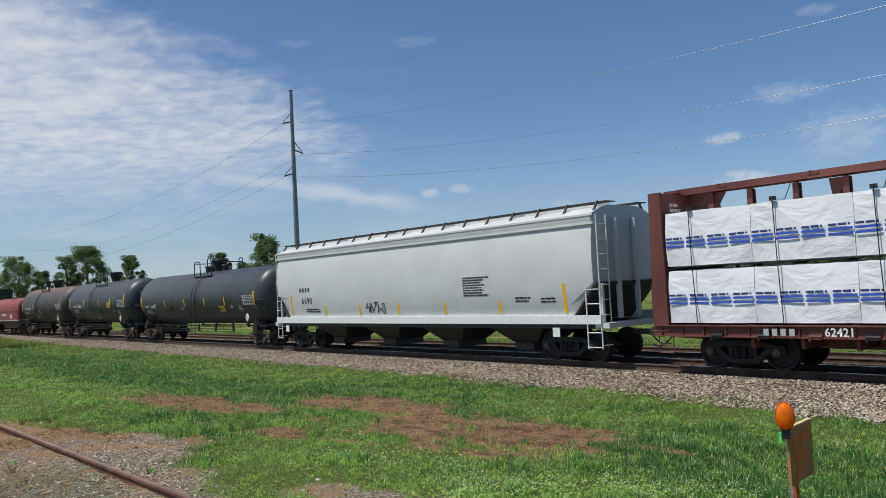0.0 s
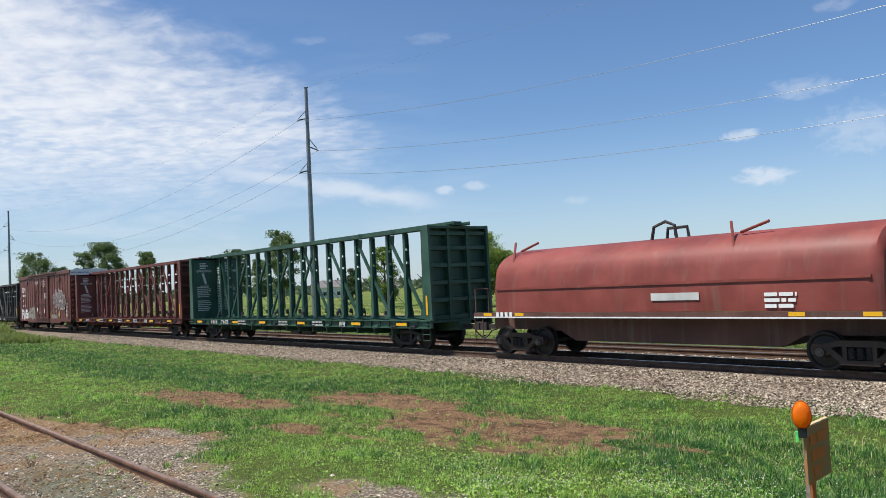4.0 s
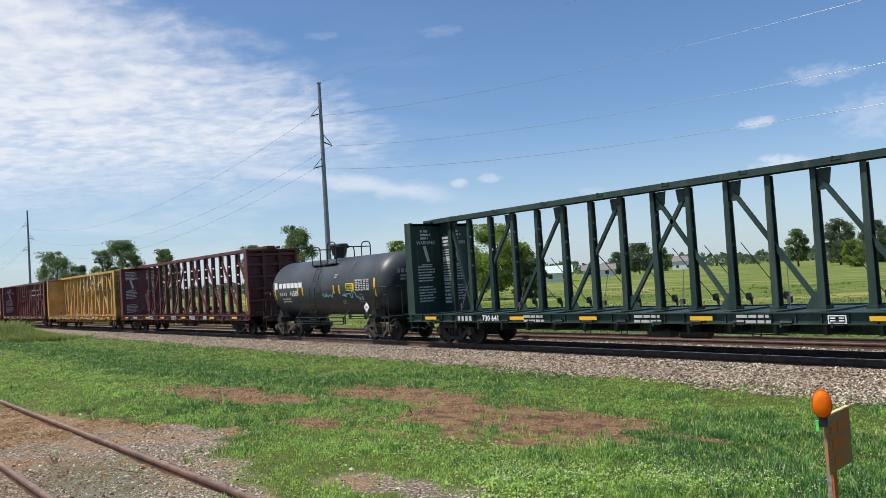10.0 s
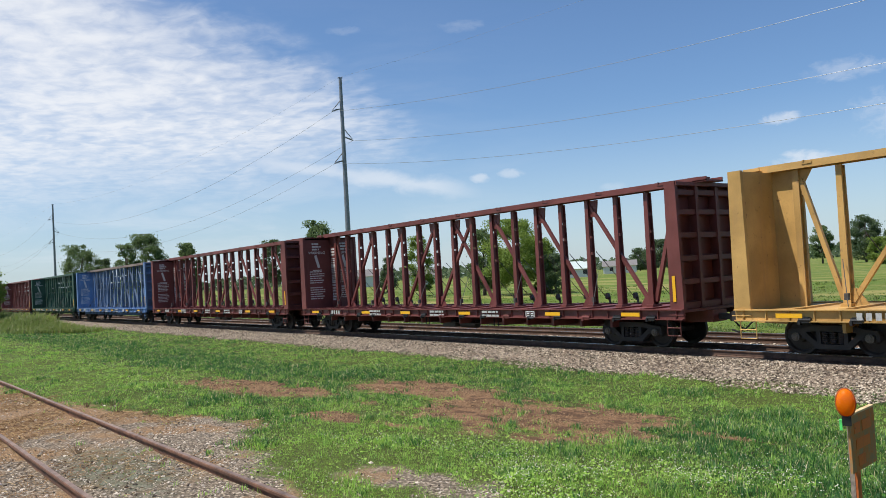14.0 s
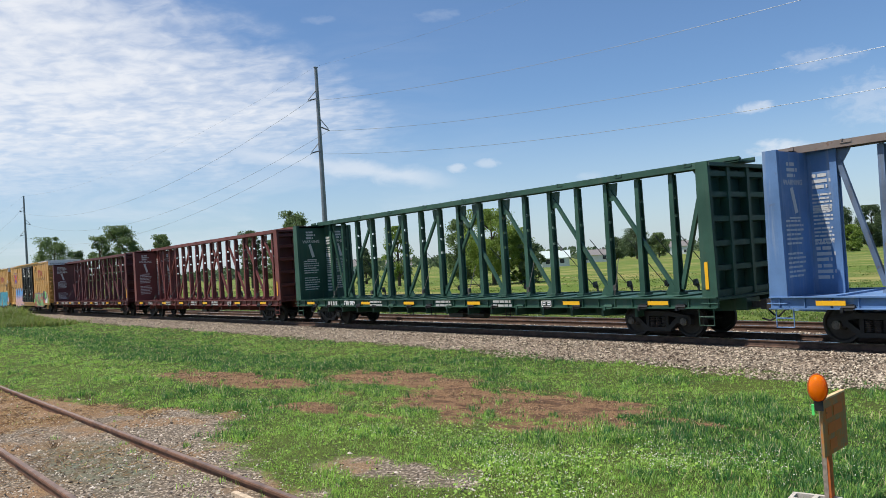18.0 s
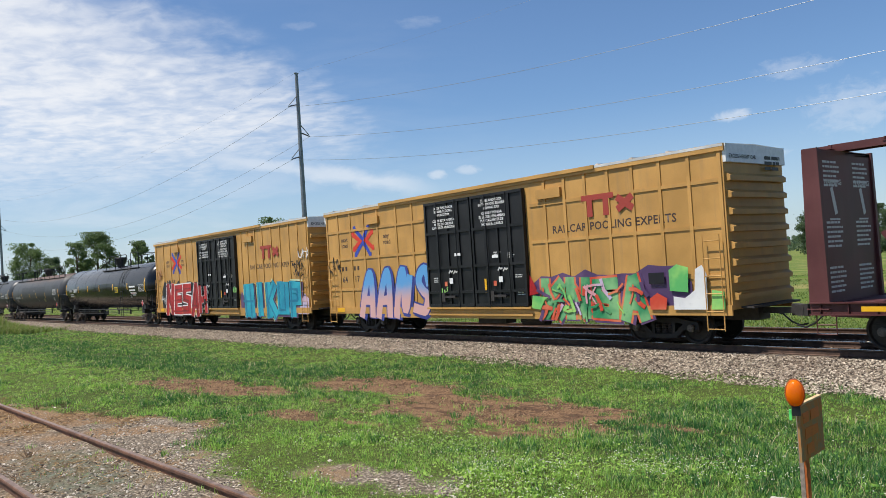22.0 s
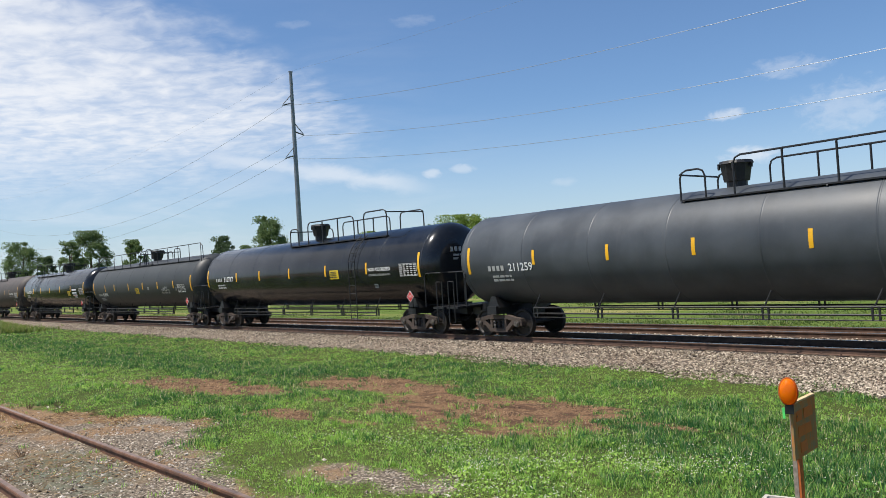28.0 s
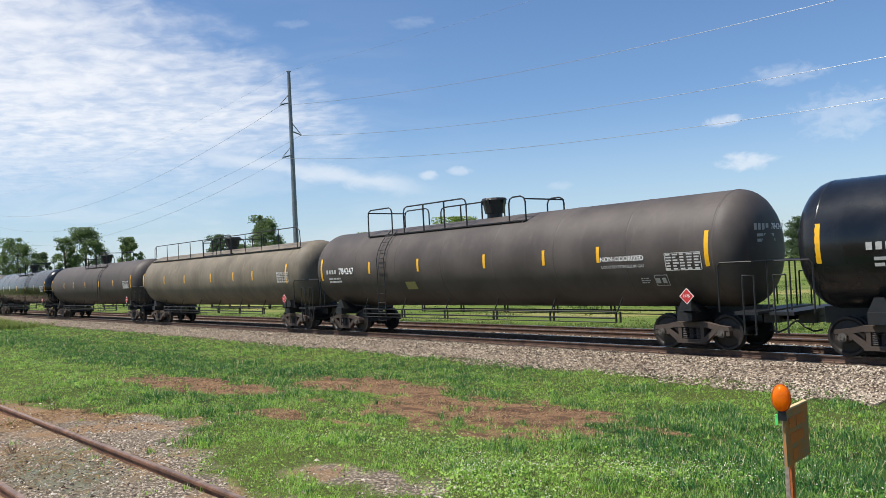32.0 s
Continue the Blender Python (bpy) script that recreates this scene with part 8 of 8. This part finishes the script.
def tan_livery(c, digits, dx, after, up, off, ribs):
    """dx: where the emblem moves to; after: where the words behind it stand; up: how much higher the slogan is; off: shift of what is on the doors."""
    arrows(c, -6.05 + dx, 3.80, 0.72, ribs)
    for word, x, z in (("next", -7.42 + dx, 3.92), ("load", -7.42 + dx, 3.68), ("any", after, 3.90), ("road", after + 0.02, 3.66)):
        piece("lettering", words(word, 0.27), M_DARKTXT, c, (x, -1.5035, z))
    for q, pair in enumerate(digits.split()):
        piece("number", words(pair, 0.36, 1.1), M_DARKTXT, c, (-7.52 + dx + 0.9 * q, -1.5035, 2.25), None, "dark stencilled car number")
        for e in (-0.13, 0.13):
            if q < 2:
                piece("mark_bar", CB_MESH["mark_bar"], M_DARKTXT, c, (-7.52 + dx + 0.9 * q + e, -1.5035, 2.71))
    piece("lettering", words("RAILCAR POOLING EXPERTS", 0.33, 1.05), M_DARKTXT, c, (5.84, -1.5035, 3.13 + up), None, "dark slogan lettering")
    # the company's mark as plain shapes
    for q, (pts, w) in enumerate(((((4.87, 4.06), (6.05, 4.06)), 0.16), (((5.17, 3.98), (5.17, 3.50)), 0.20), (((5.76, 3.98), (5.76, 3.50)), 0.20),
                   (((6.16, 3.98), (6.70, 3.62)), 0.20), (((6.70, 3.98), (6.16, 3.62)), 0.20))):
        bm = bmesh.new()
        ribbon(bm, [(a, b + up * 0.7) for a, b in pts], w, -1.5315 - 0.0008 * q)
        part("mark", bm, M_MARKRED, c, "dark red company mark")
    for text, x, z in (("CLOSE THIS DOOR\nBEFORE CLOSING\nMAIN DOOR", -1.5, 4.50), ("CIERRE ESTA PUERTA\nANTES DE CERRAR\nLA PUERTA PRINCIPAL", -1.5, 4.05),
                       ("CLOSE AND LOCK\nBOTH DOORS BEFORE\nMOVING CAR", 1.0, 4.52), ("CIERRE Y PONGA\nEL SEGURO EN AMBAS\nPUERTAS ANTES DE\nMOVER EL CARRO", 1.0, 4.04)):
        piece("door_notice", words(text, 0.125), M_WHITE, c, (x + off, -1.655, z), None, "white door notice")
    m_print = decal("worn_white_print", (0.50, 0.50, 0.48), 0.5)
    for x, z, k in ((1.75, 2.86, 3), (2.05, 2.14, 2), (2.12, 1.64, 3), (-2.1, 2.15, 3), (1.1, 2.92, 2)):
        piece("small_print", mesh_of("small_print", bars(k, 0.34, 0.035, 0.03, int(50 * z))), m_print, c, (x + off, -1.604, z))
    for lo, hi in (((-1.0, 2.88), (-0.68, 2.98)), ((-1.34, 1.92), (-1.16, 2.12)), ((1.17, 1.91), (1.35, 2.10)), ((0.9, 2.72), (1.2, 2.82))):
        part("seal", boxes(((lo[0] + off, -1.664, lo[1]), (hi[0] + off, -1.655, hi[1]))), M_WHITE, c, "white paper notice")
    for x, z in ((-1.54, 1.92), (0.98, 1.88)):
        part("seal", boxes(((x - 0.07 + off, -1.664, z - 0.08), (x + 0.07 + off, -1.655, z + 0.08))), G_ORANGE, c, "orange-red seal tag")
    for x, z in ((-1.25, 2.32), (-1.0, 2.30), (1.25, 2.33), (1.5, 2.31)):
        bm = bmesh.new()
        ribbon(bm, [(x - 0.11 + off, z - 0.04), (x - 0.03 + off, z + 0.06), (x + 0.04 + off, z + 0.01), (x + 0.11 + off, z + 0.05)], 0.05, -1.657)
        part("mark", bm, m_print, c, "white company mark")
    for x0, x1 in ((-6.3, -5.5), (3.1, 4.1)):
        part("vent_hood", boxes(((x0, -1.60, 4.43), (x1, -1.5, 4.72))), P_TAN, c)
    piece("end_print", words("EXCESS HEIGHT CAR", 0.14), M_BLACKD, c, (9.6, -0.7, 4.86), (0, 0, 90))
    piece("end_print", CB_MESH["small_print"], M_BLACKD, c, (9.595, 0.9, 4.92), (0, 0, 90))
    part("reflector", boxes(((-8.85, -1.56, 0.90), (-8.3, -1.548, 1.08))), M_YELLOW, c, "yellow reflective strip")
    part("reflector", boxes(((0.45 + off, -1.645, 1.56), (0.59 + off, -1.635, 2.04))), M_YELLOW, c, "yellow reflective strip")


G_TURQ = spray("turquoise_spray", ((0.008, 0.24, 0.36), (0.02, 0.38, 0.48)))
G_RED = spray("red_spray", ((0.30, 0.008, 0.012), (0.46, 0.016, 0.020)), 0.6)
G_DARKRED = spray("dark_red_spray", ((0.16, 0.008, 0.012), (0.26, 0.015, 0.02)))
G_DEEPTURQ = spray("deep_turquoise_spray", ((0.006, 0.15, 0.26), (0.012, 0.22, 0.34)))
G_PURPLE = spray("purple_spray", ((0.075, 0.04, 0.11), (0.13, 0.07, 0.16)))
G_LIME = spray("pale_lime_spray", ((0.45, 0.55, 0.30), (0.60, 0.62, 0.40)))
G_WHITE = spray("white_spray", ((0.66, 0.66, 0.66), (0.76, 0.76, 0.74)))
G_BLACK = spray("black_spray", ((0.007, 0.007, 0.010), (0.016, 0.010, 0.018)))
G_PINK = spray("pink_spray", ((0.62, 0.30, 0.34), (0.50, 0.45, 0.62)))
G_NAVY = spray("navy_spray", ((0.03, 0.04, 0.20), (0.05, 0.07, 0.30)))
G_BRIGHT = spray("bright_green_spray", ((0.10, 0.42, 0.12), (0.32, 0.62, 0.16)))
G_SILVER = spray("silver_spray", ((0.26, 0.24, 0.24), (0.36, 0.34, 0.33)))
G_DULL = spray("dull_silver_spray", ((0.165, 0.075, 0.062), (0.21, 0.12, 0.105)))
G_GREYW = spray("worn_white_spray", ((0.34, 0.33, 0.31), (0.48, 0.47, 0.44)), 0.6)
G_MURK = spray("grey_green_spray", ((0.16, 0.11, 0.09), (0.30, 0.29, 0.25)), 0.7)

G_ORANGE = spray("orange_red_spray", ((0.55, 0.06, 0.03), (0.68, 0.20, 0.10)))
G_GREENS = spray("mixed_green_spray", ((0.02, 0.22, 0.09), (0.22, 0.46, 0.20)))


def fade_spray(name, low, high, z0, z1):
    """Sprayed paint that turns from one colour into another with height."""
    m, n = material(name)
    co = n("ShaderNodeTexCoord").outputs["Object"]
    z = n.math("ADD", n("ShaderNodeSeparateXYZ", Vector=co).outputs[2], n.math("MULTIPLY", n.noise(co, 2.5, 3.0), 0.4))
    finish(n, n.mix(n.ramp(z, z0, z1), rgb(*low), rgb(*high)), 0.45)
    return m


G_FADE = fade_spray("pink_to_blue_spray", (0.62, 0.36, 0.34), (0.10, 0.32, 0.62), 1.5, 2.3)
tan_livery(tan_a, "64 17 14", -0.68, -5.1, 0.30, 0.12, RIBS_A)
tan_livery(tan_b, "60 68 80", 0.0, -5.12, 0.0, -0.15, RIBS_B)

# second tan car: red piece up to the doors, turquoise piece at the other end
patch(tan_b, ragged(-8.5, -2.7, 0.9, 2.62, 13, 3), -1.5315, G_BLACK)
throw_up(tan_b, "NESA", -7.85, -2.72, 0.66, 2.56, G_RED, G_WHITE, G_BLACK, 0.46, 2, None, "graffiti", 0.0, 0.16, G_DARKRED, 0.13)
throw_up(tan_b, "H", -2.65, -1.45, 0.85, 2.40, G_RED, G_WHITE, G_BLACK, 0.36, 3, None, "graffiti", 0.125, 0.0, None, 0.07)
throw_up(tan_b, "HIKUP", 2.85, 8.75, 0.66, 2.36, G_TURQ, G_BLACK, G_PURPLE, 0.56, 4, G_LIME, "graffiti", 0.0, 0.0, G_DEEPTURQ, 0.08)
patch(tan_b, [(8.3, 0.80), (9.3, 0.80), (9.35, 1.5), (9.0, 1.75), (8.75, 1.5)], -1.5385, G_PINK)
throw_up(tan_b, "HO", 1.85, 2.3, 1.9, 2.2, G_BRIGHT, G_BLACK, None, 0.05, 6, None, "graffiti", 0.125)
patch(tan_b, [(2.45, 0.9), (2.95, 0.8), (2.95, 1.6), (2.6, 1.95), (2.45, 1.7)], -1.5375, G_PURPLE)
piece("scribble", scrawl(0.85, 0.55, 20, 0.022, 8), M_WHITE, tan_b, (9.05, -1.548, 3.55), None, "white sprayed scribble")
piece("scribble", scrawl(0.95, 0.42, 20, 0.02, 9), M_BLACKD, tan_b, (8.5, -1.565, 3.12), None, "black sprayed scribble")
piece("scribble", scrawl(1.0, 0.42, 18, 0.02, 10), M_BLACKD, tan_b, (8.6, -1.565, 2.72), None, "black sprayed scribble")
M_FAINTRED = spray("faint_red_spray", ((0.42, 0.16, 0.08), (0.52, 0.26, 0.10)))
for q, z in ((21, 3.35), (22, 3.0)):
    piece("scribble", scrawl(0.75, 0.4, 22, 0.02, q), M_FAINTRED, tan_b, (-8.75, -1.548, z), None, "faint red sprayed scribble")
piece("scribble", scrawl(0.7, 0.6, 22, 0.03, 25), G_WHITE, tan_b, (-8.2, -1.548, 1.6), None, "white sprayed scribble")

# first tan car: pale blue and pink piece, then a tangle of green and red over purple
throw_up(tan_a, "aans", -7.05, -2.35, 0.74, 2.62, G_FADE, G_NAVY, G_NAVY, 0.36, 12, None, "graffiti", 0.0, 0.25, None, 0.13, True)
patch(tan_a, ragged(2.62, 8.4, 0.85, 2.12, 13, 13), -1.5315, G_PURPLE)
throw_up(tan_a, "KNSA", 3.0, 7.05, 0.72, 1.98, G_GREENS, G_ORANGE, G_PURPLE, 0.34, 14, None, "graffiti", 0.0, 0.0, None, 0.14)
throw_up(tan_a, "NOS", -1.72, -1.32, 1.62, 1.78, G_BRIGHT, None, None, 0.025, 16, None, "graffiti", 0.115)
tangle = random.Random(31)
for q in range(46):
    x, z, bend = tangle.uniform(3.0, 7.0), tangle.uniform(0.82, 1.75), tangle.uniform(-0.25, 0.25)
    turn, long = tangle.uniform(-2.2, 2.2), tangle.uniform(0.12, 0.34)
    u, v = math.cos(turn) * long, math.sin(turn) * long
    bm = bmesh.new()
    ribbon(bm, [(x - u, z - v), (x - bend * v, z + bend * u), (x + u, z + v)], tangle.uniform(0.04, 0.13), -1.5605 - 0.0006 * q)
    part("spray_stroke", bm, (G_ORANGE, G_GREENS, G_PINK, G_ORANGE, G_BRIGHT, G_PURPLE)[q % 6], tan_a)
patch(tan_a, [(2.56, 1.45), (2.95, 1.5), (2.8, 1.8), (2.62, 2.1)], -1.585, G_RED)
patch(tan_a, [(2.62, 1.05), (3.0, 1.0), (3.2, 1.3), (3.35, 1.38), (2.95, 1.42), (2.7, 1.45)], -1.587, G_BRIGHT)
patch(tan_a, [(7.1, 1.7), (7.6, 1.7), (7.6, 2.0), (7.1, 2.0)], -1.590, G_BLACK)
patch(tan_a, [(7.1, 1.0), (7.6, 1.0), (7.65, 1.3), (7.35, 1.45), (7.1, 1.3)], -1.591, G_ORANGE)
patch(tan_a, [(7.75, 1.5), (8.3, 1.45), (8.35, 2.1), (8.0, 2.2), (7.75, 2.05)], -1.586, G_BRIGHT)
patch(tan_a, [(7.85, 1.0), (8.85, 1.0), (8.88, 1.9), (8.75, 2.15), (8.55, 2.05), (8.5, 1.5), (8.2, 1.3), (7.85, 1.35)], -1.588, G_WHITE)
patch(tan_a, [(8.95, 1.0), (9.35, 1.0), (9.35, 1.45), (9.0, 1.5)], -1.586, G_BRIGHT)
piece("scribble", scrawl(1.0, 0.7, 14, 0.02, 15), M_BLACKD, tan_a, (-8.9, -1.545, 2.9), None, "grey sprayed scribble")

# brown-red boxcar: white mark and number, silver bubbles, white block letters
for pts in (((-7.98, 4.08), (-8.36, 4.08), (-8.42, 3.74), (-7.96, 3.70), (-7.86, 4.06), (-7.62, 4.06), (-7.28, 3.72), (-7.24, 4.12)),):
    bm = bmesh.new()
    ribbon(bm, pts, 0.12, -1.5032)
    part("mark", bm, M_WHITE, brown_box, "white company mark")
owner_mark(brown_box, M_WHITE, (-8.1, -1.5035, 3.34), 3, 0.17)
owner_mark(brown_box, M_WHITE, (-7.45, -1.5035, 3.34), 4, 0.16)
owner_mark(brown_box, M_WHITE, (-8.1, -1.5035, 2.83), 3, 0.2)
piece("number", words("794  735", 0.32), M_WHITE, brown_box, (-7.8, -1.5035, 2.32), None, "white stencilled car number")
throw_up(brown_box, "FAS", -8.6, -6.1, 0.98, 1.95, G_WHITE, None, None, 0.24, 22)
patch(brown_box, [(-6.2, 0.95), (-5.55, 0.95), (-5.6, 1.65), (-5.9, 1.75), (-6.2, 1.6)], -1.5315, G_GREYW)
patch(brown_box, ragged(-5.5, -2.75, 0.9, 2.15, 11, 23), -1.5315, G_MURK)
for q, (mm, zz, rr) in enumerate(((G_GREYW, 1.5, 0.12), (G_SILVER, 1.4, 0.07), (M_FAINT, 1.6, 0.03))):
    piece("scribble", scrawl(2.4, 1.0, 12 + 4 * q, rr, 40 + q), mm, brown_box, (-4.1, -1.545 - 0.006 * q, zz), None, "grey and white sprayed scribble")
patch(brown_box, ragged(3.05, 5.2, 0.95, 1.45, 8, 25), -1.5315, G_MURK)
for q, (x, z) in enumerate(((-9.05, 3.1), (-9.05, 2.7), (3.75, 1.75), (4.7, 1.75), (5.6, 1.4))):
    piece("scribble", scrawl(0.5, 0.36, 18, 0.016, 70 + q), M_FAINT, brown_box, (x, -1.5445, z), None, "pale sprayed scribble")
for text, x, z in (("CLOSE THIS DOOR\nBEFORE CLOSING\nMAIN DOOR", -1.7, 4.42), ("CLOSE AND LOCK\nBOTH DOORS BEFORE\nMOVING CAR\nFERMER ET VERROUILLER\nLES DEUX PORTES\nAVANT", 0.85, 4.32)):
    piece("door_notice", words(text, 0.115), M_WHITE, brown_box, (x, -1.655, z), None, "white door notice")
piece("end_print", words("EXCESS HEIGHT CAR", 0.15), M_BLACKD, brown_box, (9.55, -0.75, 4.96), (0, 0, 90))


def bubbles(parent):
    """Silver-hatched bubbles with white outlines, each a little over the one before."""
    for q, (cx, cz, rx, rz, lean) in enumerate(((4.0, 2.86, 0.25, 0.42, 0.0), (4.82, 2.78, 0.38, 0.80, 0.05), (5.62, 2.80, 0.36, 0.80, 0.15), (6.35, 3.05, 0.42, 0.56, 0.1), (6.45, 2.28, 0.38, 0.38, 0.0), (6.95, 2.85, 0.40, 0.62, -0.1), (7.05, 2.30, 0.36, 0.42, 0.0), (7.62, 2.50, 0.45, 0.62, 0.05))):
        ring = []
        for i in range(25):
            a = 2 * math.pi * i / 24
            k = 1 + 0.10 * math.sin(3 * a + 2.1 * q) + 0.07 * math.sin(5 * a + q)
            ring.append((cx + rx * k * math.cos(a) + lean * math.sin(a), cz + rz * k * math.sin(a)))
        y = -1.541 - 0.007 * q
        bm = bmesh.new()
        poly(bm, ring[:-1], y, 0.003)
        b = part("graffiti", bm, G_DULL, parent, "dull silver sprayed bubble")
        bm = bmesh.new()
        ribbon(bm, ring, 0.035, y - 0.004)
        part("graffiti_outline", bm, M_WHITE, b, "white sprayed bubble outline")
        bm = bmesh.new()
        for i in range(11):
            f = -0.8 + 0.16 * i
            h = rz * math.sqrt(1 - f * f) * 0.85
            poly(bm, [(cx + f * rx - 0.008 - lean * 0.8, cz - h), (cx + f * rx + 0.008 - lean * 0.8, cz - h), (cx + f * rx + 0.012 + lean * 0.8, cz + h), (cx + f * rx - 0.008 + lean * 0.8, cz + h)], y - 0.0045)
        part("graffiti_hatch", bm, G_SILVER, b)


bubbles(brown_box)
piece("notice", CB_MESH["notice"], M_WHITE, brown_box, (1.5, -1.655, 3.4))
piece("instruction_text", CB_MESH["instruction_text"], M_WHITE, brown_box, (8.2, -1.5035, 2.4))
for q in (-5.95, -3.05, 2.95, 5.9, 8.95):
    part("reflector", boxes(((q - 0.07, -1.56, 1.25), (q + 0.07, -1.55, 1.75))), M_YELLOW, brown_box, "yellow reflective strip")
part("seal", boxes(((-1.75, -1.64, 1.75), (-1.5, -1.63, 2.1)), ((0.9, -1.64, 1.6), (1.1, -1.63, 2.0)), ((-0.9, -1.64, 1.5), (-0.7, -1.63, 1.65))), M_WHITE, brown_box)
for x0, x1 in ((-6.6, -5.9), (5.3, 6.3)):
    part("vent_hood", boxes(((x0, -1.60, 4.40), (x1, -1.5, 4.68))), P_BROWN, brown_box)


# grey-black flat car: long solid webs at one end with an oval hole
def solid_web(c, e):
    """Plates between bulkhead and posts; e is -1 or 1 for the end of the car."""
    z0, z1 = 1.13, 4.64
    bm = bmesh.new()
    box(bm, (min(e * 10.3, e * 8.0), -0.03, z0), (max(e * 10.3, e * 8.0), 0.03, z1))
    # plate with an oval cut through it
    cx, cz, rx, rz = 7.28, 2.95, 0.36, 1.15
    n = 24
    for y in (-0.03, 0.03):
        inner, outer = [], []
        for i in range(n):
            a = 2 * math.pi * i / n
            ca, sa = math.cos(a), math.sin(a)
            inner.append((e * (cx + rx * ca), y, cz + rz * (1 if sa > 0 else -1) * abs(sa) ** 0.7))
            k = 1 / max(abs(ca), abs(sa))
            outer.append((e * (cx + (0.72 if ca > 0 else 0.93) * ca * k), y, cz + (z1 - cz if sa > 0 else cz - z0) * sa * k))
        vi, vo = [bm.verts.new(p) for p in inner], [bm.verts.new(p) for p in outer]
        for i in range(n):
            bm.faces.new((vi[i], vi[(i + 1) % n], vo[(i + 1) % n], vo[i]))
    part("web_panel", bm, P_GREY, c)
    for xx in (9.5, 8.8, 8.05):
        part("web_stiffener", boxes(((e * xx - 0.05, -0.14, z0), (e * xx + 0.05, -0.03, z1))), P_RUSTPOST if xx < 9 else P_GREY, c)
    for z in (2.15, 3.45):
        part("web_stiffener", boxes(((min(e * 9.9, e * 7.95), -0.10, z - 0.04), (max(e * 9.9, e * 7.95), -0.03, z + 0.04))), P_GREY, c)
    for za, zb in ((2.25, 3.4), (1.35, 2.1)):
        part("pale_panel", boxes(((e * 9.15 - 0.29, -0.045, za), (e * 9.15 + 0.29, -0.032, zb))), M_PALE, c)
    piece("instruction_text", CB_MESH["instruction_text"], M_WHITE, c, (e * 9.15, -0.05, 2.1))


M_PALE = decal("faded_pale_patch", (0.30, 0.30, 0.28), 0.5)
solid_web(grey_cb, 1)
solid_web(grey_cb, -1)
for q in (-1, 1):
    for (xa, za), (xb, zb) in (((6.4, 4.62), (3.2, 1.45)), ((2.9, 4.62), (0.75, 1.2))):
        bm = bmesh.new()
        beam(bm, (q * xa, -0.12, za), (q * xb, -0.12, zb), 0.12, 0.16)
        part("brace", bm, P_GREY, grey_cb)
        part("gusset", boxes(((q * xb - 0.3, -0.13, 1.13), (q * xb + 0.3, -0.10, 1.6))), P_RUSTPOST, grey_cb)

# white block lettering on the short tank car, as plain shapes, and pale blue scribbles
for q in range(6):
    part("name_block", boxes(((-4.12 + q * 0.41, -1.362, 2.46), (-4.12 + q * 0.41 + 0.33, -1.29, 2.70))), M_WHITE, short_tank, "white company block letter")
part("name_block", boxes(((-4.62, -1.362, 2.43), (-4.30, -1.29, 2.75))), M_WHITE, short_tank, "white company emblem")
M_TAG = decal("pale_blue_spray", (0.20, 0.42, 0.50), 0.5)
for q, (xx, w) in enumerate(((0.7, 1.0), (2.6, 1.3))):
    piece("scribble", scrawl(w, 0.36, 16, 0.02, 60 + q), M_TAG, short_tank, (xx, -1.335, 2.0), (14, 0, 0), "pale blue sprayed scribble")

# darker patched band and data panel on the grey tank car
P_PATCHED = paint("dark_patch_paint", (0.030, 0.032, 0.034), 0.52, 0.05, 0.35, dust=(0.065, 0.066, 0.066))
PATCHED_SHELL = [o for o in patched_tank.children if o.name.startswith("shell")][0]
for x0, x1, a0, a1 in ((-4.75, -2.3, -8, 22), (-2.22, 0.9, -12, 21), (0.98, 4.12, -18, 19), (6.45, 8.3, -20, 22), (5.1, 8.2, -46, -21)):
    bm = bmesh.new()
    shell_strip(bm, 1.5195, x0, x1, a0, a1)
    part("repaint_patch", bm, P_PATCHED, PATCHED_SHELL, "darker repainted patch")


# ---- what moves: the whole train rolls along the line ----
ROLL = ((0, -303.86), (1, -284.64), (2, -265.45), (3, -246.04), (3.5, -236.37), (4.5, -217.38), (6, -188.96), (8, -150.93), (10, -113.03), (12, -75.26), (14, -37.59), (16, 0.00), (18, 37.53), (20, 75.02), (22, 112.48), (24, 149.90), (26, 187.27), (28, 224.52), (29, 243.22), (30, 261.88), (31, 280.56), (32, 299.25))


def motions():
    for ob, x in TRAIN:
        walk(ob, [(t, pose(x + run, TRACK_Y, 0)) for t, run in ROLL])


motions()
